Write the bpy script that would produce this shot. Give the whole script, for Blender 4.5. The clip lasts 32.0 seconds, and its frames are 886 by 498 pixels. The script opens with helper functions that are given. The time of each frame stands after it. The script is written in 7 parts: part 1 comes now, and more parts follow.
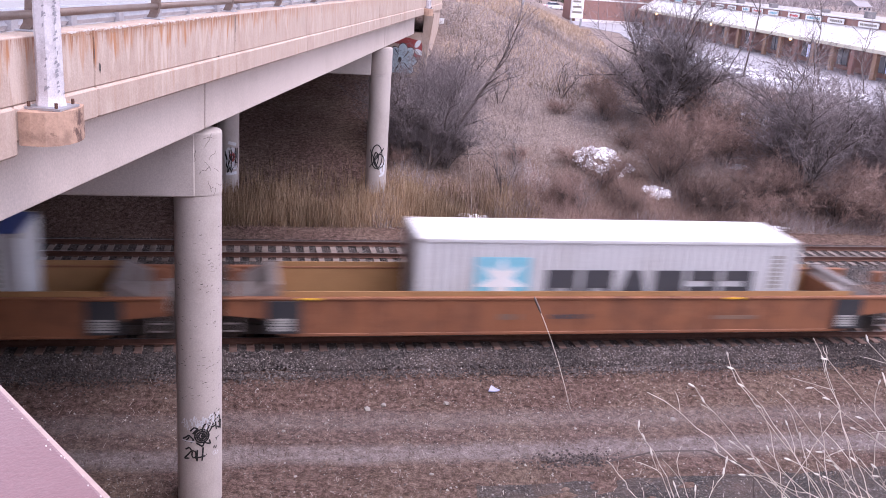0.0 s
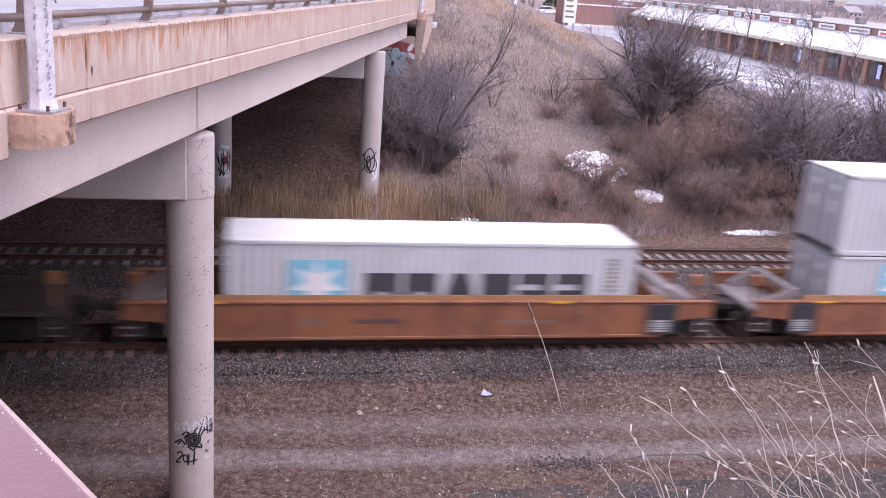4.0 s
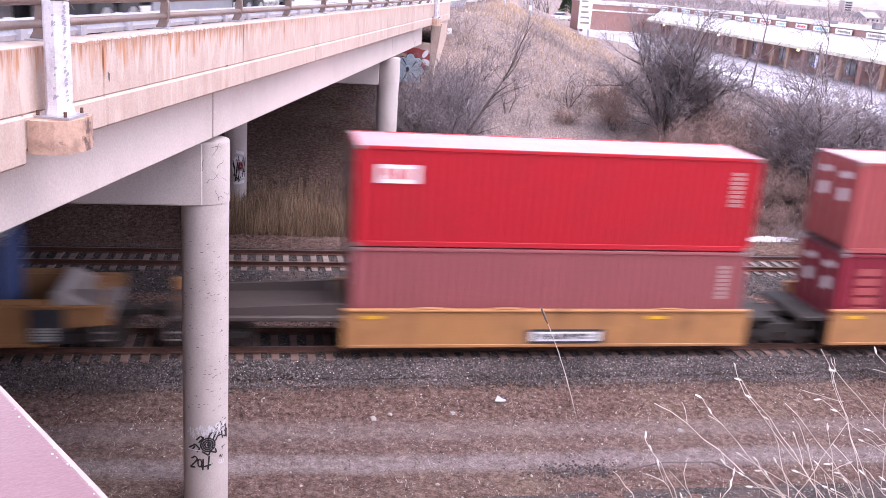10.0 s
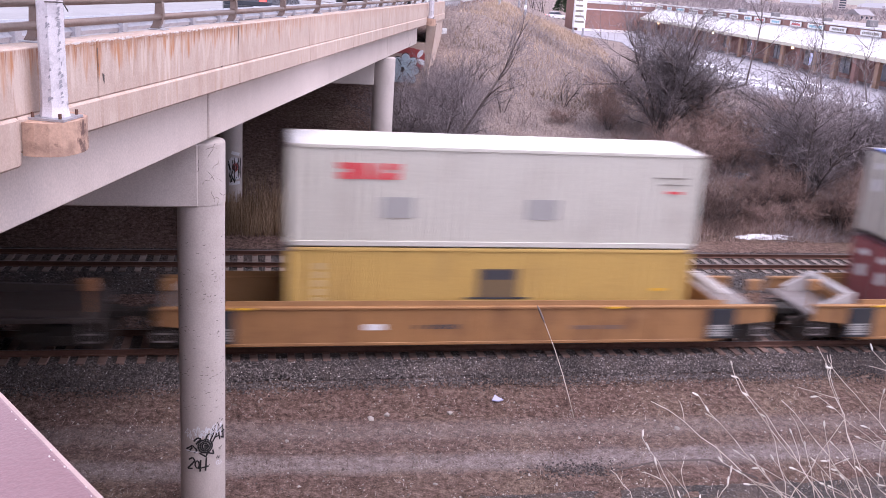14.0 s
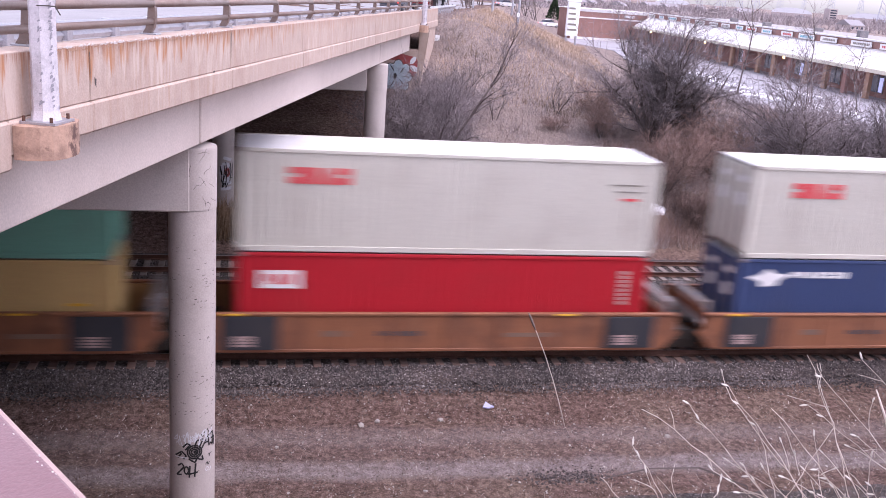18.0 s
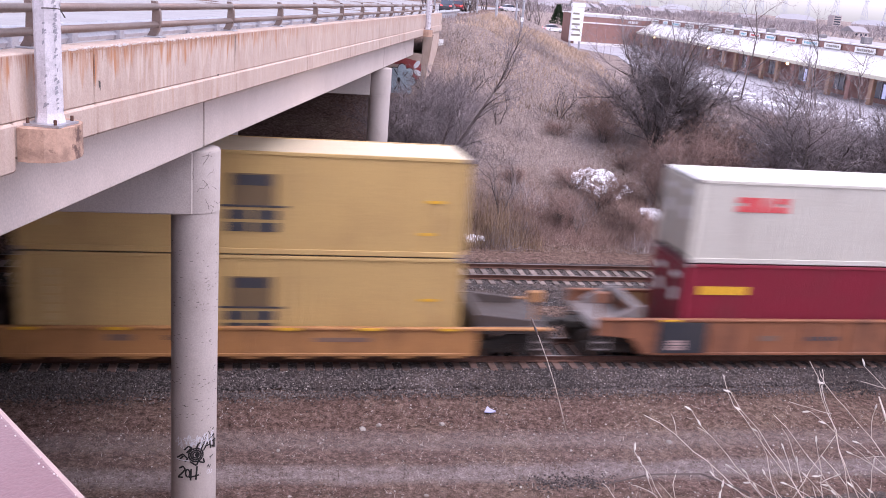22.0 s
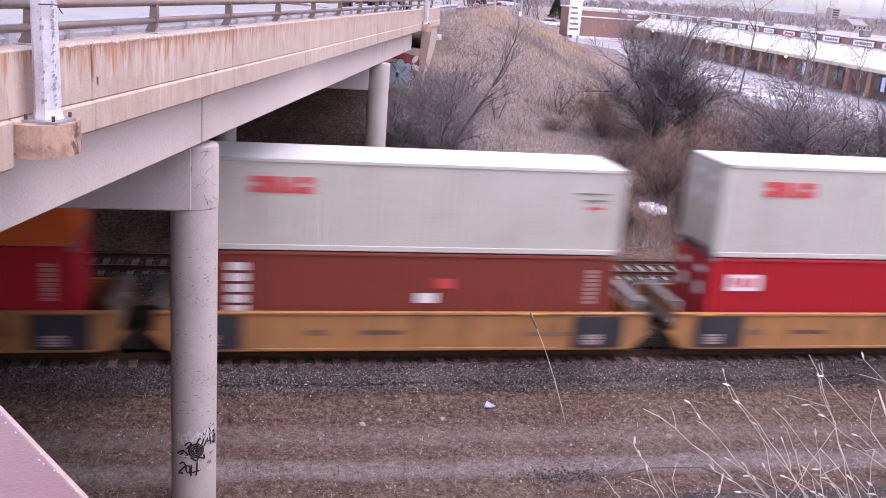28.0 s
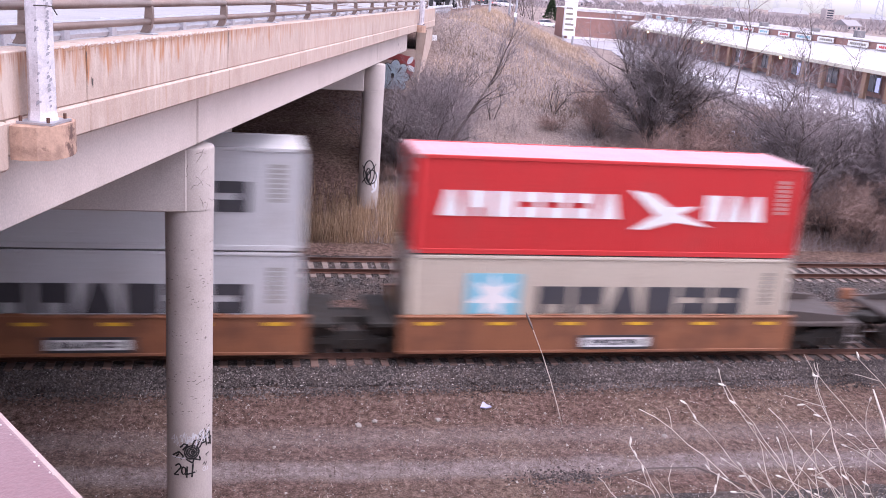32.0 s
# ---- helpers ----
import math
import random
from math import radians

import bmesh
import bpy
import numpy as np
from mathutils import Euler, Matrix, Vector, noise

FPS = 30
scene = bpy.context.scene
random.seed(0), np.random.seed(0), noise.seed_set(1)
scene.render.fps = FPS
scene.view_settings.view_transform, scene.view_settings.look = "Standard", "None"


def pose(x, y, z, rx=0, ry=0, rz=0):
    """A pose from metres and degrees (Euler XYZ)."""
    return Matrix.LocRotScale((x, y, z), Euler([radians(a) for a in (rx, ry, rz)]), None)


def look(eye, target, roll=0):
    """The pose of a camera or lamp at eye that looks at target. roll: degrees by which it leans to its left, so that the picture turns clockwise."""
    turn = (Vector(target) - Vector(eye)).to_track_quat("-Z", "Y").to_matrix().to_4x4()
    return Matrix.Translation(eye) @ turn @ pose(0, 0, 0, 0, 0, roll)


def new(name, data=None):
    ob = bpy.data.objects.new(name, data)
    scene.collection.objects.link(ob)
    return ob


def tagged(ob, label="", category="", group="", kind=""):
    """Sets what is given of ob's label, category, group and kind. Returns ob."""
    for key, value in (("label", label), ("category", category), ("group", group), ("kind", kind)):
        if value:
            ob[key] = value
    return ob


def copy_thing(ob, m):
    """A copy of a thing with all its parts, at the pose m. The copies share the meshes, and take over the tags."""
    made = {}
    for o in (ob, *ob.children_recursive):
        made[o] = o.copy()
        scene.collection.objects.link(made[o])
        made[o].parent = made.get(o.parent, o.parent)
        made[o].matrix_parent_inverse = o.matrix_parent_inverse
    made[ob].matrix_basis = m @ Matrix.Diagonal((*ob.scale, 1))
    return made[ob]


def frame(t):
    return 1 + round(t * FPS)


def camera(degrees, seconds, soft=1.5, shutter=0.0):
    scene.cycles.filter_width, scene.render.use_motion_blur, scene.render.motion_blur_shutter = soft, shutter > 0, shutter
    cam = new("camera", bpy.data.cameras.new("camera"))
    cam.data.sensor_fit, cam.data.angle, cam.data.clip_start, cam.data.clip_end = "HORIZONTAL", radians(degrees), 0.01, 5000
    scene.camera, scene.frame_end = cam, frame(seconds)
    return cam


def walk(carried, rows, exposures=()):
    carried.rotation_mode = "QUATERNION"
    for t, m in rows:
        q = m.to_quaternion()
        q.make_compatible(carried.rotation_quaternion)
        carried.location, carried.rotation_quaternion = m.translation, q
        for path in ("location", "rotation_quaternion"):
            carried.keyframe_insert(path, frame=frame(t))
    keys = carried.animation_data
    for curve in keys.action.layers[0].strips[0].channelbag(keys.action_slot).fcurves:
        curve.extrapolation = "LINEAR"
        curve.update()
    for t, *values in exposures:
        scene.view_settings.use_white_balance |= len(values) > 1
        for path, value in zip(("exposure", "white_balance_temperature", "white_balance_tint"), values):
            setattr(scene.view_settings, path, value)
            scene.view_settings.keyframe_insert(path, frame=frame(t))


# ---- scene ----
cam = camera(50.52, 32.0, soft=0.85, shutter=1.0)
EYE = (0.0, -26.68, 10.74)
# seconds and turn (degrees) of the hand-held camera, which stands on one spot
TURNS = [
    (0, 73.19, -3.84, -10.88),
    (0.5, 73.35, -3.75, -10.96),
    (1, 73.36, -3.82, -11.05),
    (1.5, 73.20, -3.93, -11.10),
    (2, 73.15, -3.95, -11.01),
    (2.5, 73.21, -3.92, -11.04),
    (3, 73.19, -3.95, -11.17),
    (3.5, 73.28, -4.00, -11.22),
    (5.5, 74.05, -4.18, -11.52),
    (6, 74.17, -4.09, -11.22),
    (6.5, 74.18, -3.84, -11.14),
    (7, 74.16, -3.84, -10.98),
    (7.5, 74.10, -3.70, -10.80),
    (8, 73.99, -3.74, -10.66),
    (8.5, 73.89, -3.80, -10.49),
    (9, 73.82, -3.90, -10.38),
    (9.5, 73.78, -3.90, -10.38),
    (10, 73.75, -3.93, -10.42),
    (10.5, 73.75, -3.93, -10.46),
    (11, 73.79, -3.96, -10.47),
    (11.5, 73.85, -3.95, -10.42),
    (12, 73.94, -3.94, -10.43),
    (12.5, 73.96, -3.87, -10.57),
    (13, 73.89, -3.74, -10.68),
    (13.5, 73.80, -3.64, -10.76),
    (14, 73.75, -3.65, -10.74),
    (14.5, 73.88, -3.50, -10.55),
    (16.5, 74.19, -4.09, -10.04),
    (17, 74.10, -4.17, -10.64),
    (17.5, 74.10, -4.28, -11.01),
    (18, 74.18, -4.13, -11.14),
    (18.5, 74.31, -4.07, -11.09),
    (19, 74.38, -4.17, -11.01),
    (19.5, 74.43, -4.31, -11.08),
    (20, 74.44, -4.35, -11.13),
    (20.5, 74.41, -4.37, -11.13),
    (21, 74.44, -4.30, -11.00),
    (21.5, 74.47, -4.38, -10.96),
    (22, 74.42, -4.40, -10.90),
    (22.5, 74.30, -4.52, -10.84),
    (23, 74.19, -4.51, -10.84),
    (23.5, 74.06, -4.39, -10.85),
    (24, 73.95, -4.28, -10.86),
    (24.5, 73.87, -4.15, -10.89),
    (25, 73.86, -4.23, -10.91),
    (25.5, 73.86, -4.18, -10.87),
    (27.5, 74.12, -4.23, -10.92),
    (28, 74.12, -4.18, -11.02),
    (28.5, 74.10, -4.14, -11.13),
    (29, 74.06, -4.16, -11.18),
    (29.5, 74.03, -4.37, -11.15),
    (30, 74.04, -4.10, -11.21),
    (30.5, 74.08, -4.16, -11.25),
    (31, 74.11, -4.10, -11.27),
    (31.5, 74.19, -4.05, -11.30),
    (32, 74.19, -4.15, -11.30),
]
# the picture is a little brighter and rosier than neutral daylight all along
walk(cam, [(t, pose(*EYE, rx, ry, rz)) for t, rx, ry, rz in TURNS],
     [(t, e, 6050, 29) for t, e in ((0.0, 0.62), (1.0, 0.9), (2.0, 0.81), (3.0, 0.52), (6.0, 0.5), (7.0, 0.5), (8.0, 0.93), (9.0, 1.04), (10.0, 1.02), (11.0, 0.89), (12.0, 0.59), (13.0, 0.64), (14.0, 0.56), (17.0, 0.77), (18.0, 0.58), (19.0, 0.57), (20.0, 0.67), (21.0, 0.62), (22.0, 0.56), (23.0, 0.67), (24.0, 0.77), (25.0, 0.73), (28.0, 0.49), (29.0, 0.59), (30.0, 0.79), (31.0, 0.92), (32.0, 0.70))])

# ---- light: bright overcast, a wide veiled sun high behind the camera ----
world = bpy.data.worlds.new("overcast_sky")
scene.world = world
world.use_nodes = True
wn, wl = world.node_tree.nodes, world.node_tree.links
sky = wn.new("ShaderNodeTexSky")
sky.sky_type = "NISHITA"
sky.sun_disc = False
sky.sun_elevation = radians(64.5)
sky.sun_rotation = radians(131)
sky.dust_density = 1.5
sky.ozone_density = 0.6
haze = wn.new("ShaderNodeHueSaturation")
haze.inputs["Saturation"].default_value = 0.3
haze.inputs["Value"].default_value = 1.7
wl.new(sky.outputs[0], haze.inputs["Color"])
wl.new(haze.outputs[0], wn["Background"].inputs[0])
wn["Background"].inputs[1].default_value = 0.15
sun = new("sun", bpy.data.lights.new("sun", "SUN"))
sun.data.energy = 1.8
sun.data.angle = radians(50)
sun.data.color = (1.0, 0.95, 0.9)
sun.matrix_world = look((25, -22, 70), (0, 0, 0))


# ---- materials ----
def nodes_of(m):
    m.use_nodes = True
    return m.node_tree.nodes, m.node_tree.links, m.node_tree.nodes["Principled BSDF"]


def ramp_of(nt, fac, stops):
    r = nt.nodes.new("ShaderNodeValToRGB")
    while len(r.color_ramp.elements) < len(stops):
        r.color_ramp.elements.new(0.5)
    for e, (p, c) in zip(r.color_ramp.elements, stops):
        e.position, e.color = p, (*c, 1)
    nt.links.new(fac, r.inputs[0])
    return r.outputs[0]


def noise_of(nt, scale, detail=5, rough=0.6, vec=None, stretch=None):
    n = nt.nodes.new("ShaderNodeTexNoise")
    n.inputs["Scale"].default_value = scale
    n.inputs["Detail"].default_value = detail
    n.inputs["Roughness"].default_value = rough
    if stretch:
        mp = nt.nodes.new("ShaderNodeMapping")
        mp.inputs["Scale"].default_value = stretch
        tc = nt.nodes.new("ShaderNodeTexCoord")
        nt.links.new(vec or tc.outputs["Object"], mp.inputs[0])
        nt.links.new(mp.outputs[0], n.inputs["Vector"])
    else:
        tc = nt.nodes.new("ShaderNodeTexCoord")
        nt.links.new(vec or tc.outputs["Object"], n.inputs["Vector"])
    return n.outputs[0]


def mix_of(nt, fac, a, b, mode="MIX"):
    n = nt.nodes.new("ShaderNodeMix")
    n.data_type, n.blend_type = "RGBA", mode
    for sock, v in ((n.inputs[0], fac), (n.inputs[6], a), (n.inputs[7], b)):
        if isinstance(v, bpy.types.NodeSocket):
            nt.links.new(v, sock)
        elif isinstance(v, (int, float)):
            sock.default_value = v
        else:
            sock.default_value = (*v, 1)
    return n.outputs[2]


def bump_of(nt, height, strength, dist, b):
    n = nt.nodes.new("ShaderNodeBump")
    n.inputs["Strength"].default_value = strength
    n.inputs["Distance"].default_value = dist
    nt.links.new(height, n.inputs["Height"])
    nt.links.new(n.outputs[0], b.inputs["Normal"])


def worn(name, color, dirt=(0.09, 0.06, 0.045), amount=0.5, rough=0.5, metal=0.0, scale=1.2, streak=True, grain=40.0, bump=0.15, piece=0.0):
    """Paint or bare surface with large stains, downward streaks and a fine grain."""
    m = bpy.data.materials.new(name)
    n, l, b = nodes_of(m)
    nt = m.node_tree
    big = noise_of(nt, scale, 6, 0.65)
    run = noise_of(nt, 1.0, 4, 0.6, stretch=(scale * 3.5, scale * 3.5, scale * 0.35)) if streak else noise_of(nt, scale * 4, 5, 0.7)
    fine = noise_of(nt, grain, 3, 0.6)
    k1 = ramp_of(nt, big, [(0.48, (0, 0, 0)), (0.78, (amount,) * 3)])
    k2 = ramp_of(nt, run, [(0.5, (0, 0, 0)), (0.8, (amount * 0.8,) * 3)])
    c = mix_of(nt, k1, color, dirt)
    c = mix_of(nt, k2, c, tuple(0.5 * (a + d) for a, d in zip(color, dirt)))
    f = ramp_of(nt, fine, [(0.3, (0.86,) * 3), (0.7, (1.06,) * 3)])
    c = mix_of(nt, 1.0, c, f, "MULTIPLY")
    if piece:
        oi = n.new("ShaderNodeObjectInfo")
        v = ramp_of(nt, oi.outputs["Random"], [(0, (1 - piece,) * 3), (1, (1 + piece * 0.5,) * 3)])
        c = mix_of(nt, 1.0, c, v, "MULTIPLY")
    l.new(c, b.inputs["Base Color"])
    rr = ramp_of(nt, big, [(0.3, (rough * 0.85,) * 3), (0.8, (min(1, rough * 1.3),) * 3)])
    l.new(rr, b.inputs["Roughness"])
    b.inputs["Metallic"].default_value = metal
    bump_of(nt, fine, bump, 0.01, b)
    return m


def glow(name, color, power):
    m = bpy.data.materials.new(name)
    n, l, b = nodes_of(m)
    b.inputs["Base Color"].default_value = (*color, 1)
    b.inputs["Emission Color"].default_value = (*color, 1)
    b.inputs["Emission Strength"].default_value = power
    return m


concrete_old = worn("weathered_concrete", (0.47, 0.36, 0.305), (0.32, 0.2, 0.15), 0.5, 0.85, scale=0.9, grain=30, bump=0.35)


def streaked(m, fine, colour, amount, low=0.52, high=0.7):
    """Adds narrow downward runs of another colour to a worn material."""
    nt = m.node_tree
    b = nt.nodes["Principled BSDF"]
    base = b.inputs["Base Color"].links[0].from_socket
    run = noise_of(nt, 1.0, 5, 0.65, stretch=fine)
    where = noise_of(nt, 0.55, 3, 0.6)
    k = ramp_of(nt, run, [(low, (0, 0, 0)), (high, (amount,) * 3)])
    g = ramp_of(nt, where, [(0.4, (0.12,) * 3), (0.6, (1, 1, 1))])
    k = mix_of(nt, 1.0, k, g, "MULTIPLY")
    nt.links.new(mix_of(nt, k, base, colour), b.inputs["Base Color"])
    return m


streaked(concrete_old, (9, 9, 0.55), (0.38, 0.22, 0.13), 0.6)
streaked(concrete_old, (5, 5, 0.5), (0.6, 0.52, 0.47), 0.6, 0.54, 0.72)
streaked(concrete_old, (1.2, 1.2, 1.2), (0.3, 0.24, 0.21), 0.6, 0.55, 0.75)
corbel_mat = worn("stained_corbel_concrete", (0.47, 0.3, 0.22), (0.15, 0.09, 0.075), 0.95, 0.9, scale=2.6, streak=False, grain=30, bump=0.5)
streaked(corbel_mat, (3.5, 3.5, 3.5), (0.1, 0.052, 0.045), 0.9, 0.54, 0.62)
concrete_pale = worn("pale_girder_concrete", (0.58, 0.485, 0.445), (0.38, 0.31, 0.27), 0.4, 0.85, scale=0.5, grain=30, bump=0.04)
concrete_col = worn("column_concrete", (0.48, 0.42, 0.395), (0.3, 0.25, 0.22), 0.45, 0.85, scale=0.8, grain=35, bump=0.35)
rust_stain = worn("rust_stained_concrete", (0.4, 0.235, 0.15), (0.25, 0.11, 0.05), 0.75, 0.9, scale=2.0, grain=30, bump=0.4)
crack_dark = worn("dark_crack", (0.08, 0.065, 0.06), (0.03, 0.03, 0.03), 0.4, 0.9)
# near black: shade of the bearing gap is put into the colour
gap_shade = worn("bearing_gap_shade", (0.012, 0.012, 0.012), (0.02, 0.02, 0.02), 0.2, 0.9)
pole_paint = worn("peeling_silver_paint", (0.62, 0.58, 0.62), (0.33, 0.3, 0.33), 0.8, 0.55, scale=6.0, streak=False, grain=60, bump=0.5)
flake_grey = worn("bare_patch_grey", (0.3, 0.285, 0.32), (0.22, 0.2, 0.22), 0.5, 0.6)
rail_brown = worn("weathered_brown_rail_steel", (0.21, 0.15, 0.13), (0.32, 0.27, 0.25), 0.5, 0.5, 0.4, scale=3)
galv = worn("galvanised_steel", (0.42, 0.42, 0.46), (0.25, 0.25, 0.28), 0.5, 0.45, 0.6, scale=3)
asphalt_pale = worn("pale_road_asphalt", (0.3, 0.29, 0.3), (0.2, 0.19, 0.2), 0.6, 0.9, scale=0.4, streak=False, grain=25)
red_paint = worn("faded_red_rail_paint", (0.2, 0.1, 0.11), (0.25, 0.155, 0.165), 0.5, 0.3, scale=9.0, streak=False, grain=180, bump=0.1)
chip_white = worn("bare_chipped_paint", (0.62, 0.56, 0.54), (0.5, 0.45, 0.45), 0.4, 0.6)
rail_rust = worn("rusty_rail_side", (0.11, 0.05, 0.035), (0.05, 0.03, 0.025), 0.5, 0.8, 0.2, scale=3)
rail_top = worn("polished_rail_head", (0.3, 0.27, 0.26), (0.2, 0.15, 0.13), 0.3, 0.3, 0.8)
tie_wood = worn("weathered_railway_tie", (0.17, 0.105, 0.085), (0.1, 0.062, 0.052), 0.6, 0.9, scale=3, grain=30, bump=0.5, piece=0.35)
tie_pale = worn("bleached_railway_tie", (0.22, 0.175, 0.155), (0.12, 0.09, 0.08), 0.6, 0.9, scale=3, grain=30, bump=0.5, piece=0.4)
truck_black = worn("grimy_black_steel", (0.025, 0.022, 0.02), (0.07, 0.04, 0.025), 0.5, 0.7, 0.2, scale=3)
wheel_steel = worn("worn_wheel_steel", (0.06, 0.05, 0.045), (0.11, 0.06, 0.04), 0.5, 0.5, 0.6, scale=4)
plate_grey = worn("bare_grey_platform_steel", (0.27, 0.235, 0.23), (0.14, 0.1, 0.085), 0.5, 0.5, 0.3, scale=3)
dark_panel = worn("black_data_panel", (0.03, 0.032, 0.04), (0.07, 0.06, 0.055), 0.4, 0.5)
mark_white = worn("white_stencil_paint", (0.78, 0.77, 0.78), (0.5, 0.48, 0.46), 0.4, 0.5)
mark_dark = worn("dark_stencil_paint", (0.05, 0.05, 0.06), (0.1, 0.09, 0.08), 0.3, 0.5)
mark_red = worn("red_stencil_paint", (0.62, 0.06, 0.07), (0.5, 0.2, 0.18), 0.3, 0.5)
mark_yellow = worn("yellow_reflector", (0.75, 0.42, 0.03), (0.5, 0.25, 0.05), 0.3, 0.4)
mark_tan = worn("tan_emblem_paint", (0.6, 0.43, 0.2), (0.35, 0.25, 0.15), 0.3, 0.5)
mark_blue = worn("pale_blue_emblem_paint", (0.2, 0.5, 0.62), (0.3, 0.45, 0.5), 0.3, 0.5)
mark_stencil = worn("dark_worn_stencil_paint", (0.19, 0.115, 0.085), (0.28, 0.17, 0.1), 0.5, 0.6)
mark_scrape = worn("pale_scraped_paint", (0.5, 0.36, 0.3), (0.45, 0.26, 0.16), 0.7, 0.7, scale=5, streak=False)
mark_cobalt = worn("cobalt_emblem_paint", (0.06, 0.14, 0.42), (0.1, 0.14, 0.3), 0.3, 0.5)
mark_faded = worn("faded_data_paint", (0.42, 0.3, 0.28), (0.3, 0.2, 0.18), 0.5, 0.6)
mark_grey = worn("grey_emblem_paint", (0.22, 0.2, 0.17), (0.3, 0.26, 0.2), 0.3, 0.5)
mark_brown = worn("dark_brown_emblem_paint", (0.17, 0.115, 0.06), (0.12, 0.09, 0.06), 0.3, 0.5)
BOX = {k: worn("container_" + k, c, d, a, 0.45, scale=0.6, grain=18, bump=0.015) for k, c, d, a in (
    ("grey", (0.57, 0.57, 0.59), (0.3, 0.26, 0.25), 0.3),
    ("white", (0.59, 0.565, 0.505), (0.38, 0.34, 0.3), 0.4),
    ("teal", (0.26, 0.46, 0.42), (0.24, 0.32, 0.29), 0.4),
    ("green", (0.17, 0.4, 0.31), (0.17, 0.29, 0.24), 0.45),
    ("yellow", (0.57, 0.375, 0.12), (0.3, 0.17, 0.06), 0.35),
    ("tan", (0.56, 0.385, 0.16), (0.34, 0.21, 0.1), 0.35),
    ("maroon", (0.24, 0.026, 0.045), (0.14, 0.05, 0.05), 0.45),
    ("redbrown", (0.37, 0.085, 0.085), (0.22, 0.08, 0.06), 0.4),
    ("brown", (0.24, 0.055, 0.04), (0.16, 0.06, 0.045), 0.4),
    ("oxide", (0.29, 0.062, 0.062), (0.2, 0.065, 0.055), 0.4),
    ("rose", (0.32, 0.1, 0.105), (0.22, 0.09, 0.08), 0.4),
    ("red", (0.46, 0.022, 0.032), (0.3, 0.035, 0.035), 0.3),
    ("brightred", (0.56, 0.045, 0.045), (0.38, 0.08, 0.07), 0.3),
    ("navy", (0.048, 0.072, 0.165), (0.06, 0.07, 0.12), 0.4),
    ("blue", (0.05, 0.27, 0.55), (0.1, 0.22, 0.4), 0.35),
    ("orange", (0.66, 0.13, 0.03), (0.45, 0.11, 0.04), 0.3),
    ("beige", (0.55, 0.48, 0.4), (0.35, 0.28, 0.23), 0.4))}
for m_ in BOX.values():
    m_.node_tree.nodes["Principled BSDF"].inputs["Specular IOR Level"].default_value = 0.2
ROOF = {k: worn("painted_roof_" + k, c, tuple(0.72 * v + 0.03 for v in c), 0.6, 0.5, scale=0.8) for k, c in (
    ("white", (0.75, 0.74, 0.75)), ("pink", (0.56, 0.29, 0.32)), ("aqua", (0.4, 0.62, 0.59)), ("cream", (0.66, 0.56, 0.4)),
    ("blue", (0.09, 0.15, 0.46)), ("orange", (0.72, 0.36, 0.2)))}
CARPAINT = {k: worn("well_car_" + k, c, d, a, 0.6, 0.05, scale=0.9, grain=20, bump=0.12) for k, c, d, a in (
    ("rust", (0.27, 0.105, 0.05), (0.1, 0.04, 0.028), 0.9),
    ("ochre", (0.36, 0.18, 0.07), (0.17, 0.075, 0.035), 0.75),
    ("peach", (0.48, 0.22, 0.1), (0.3, 0.14, 0.08), 0.4),
    ("gold", (0.42, 0.2, 0.07), (0.22, 0.1, 0.045), 0.6),
    ("umber", (0.13, 0.065, 0.05), (0.06, 0.04, 0.035), 0.6))}
for m_ in CARPAINT.values():
    streaked(m_, (2.2, 2.2, 0.35), (0.07, 0.032, 0.024), 0.7, 0.5, 0.72)
    streaked(m_, (7, 7, 1.2), (0.4, 0.24, 0.15), 0.35, 0.56, 0.72)
for k_ in ("white", "grey", "teal", "green", "tan", "yellow"):
    streaked(BOX[k_], (1.6, 1.6, 0.3), tuple(0.55 * v + 0.02 for v in ((0.5, 0.38, 0.28) if k_ in ("white", "grey") else (0.3, 0.26, 0.2))), 0.3, 0.55, 0.78)
well_inside = worn("well_inner_wall", (0.36, 0.19, 0.08), (0.16, 0.08, 0.04), 0.5, 0.7)


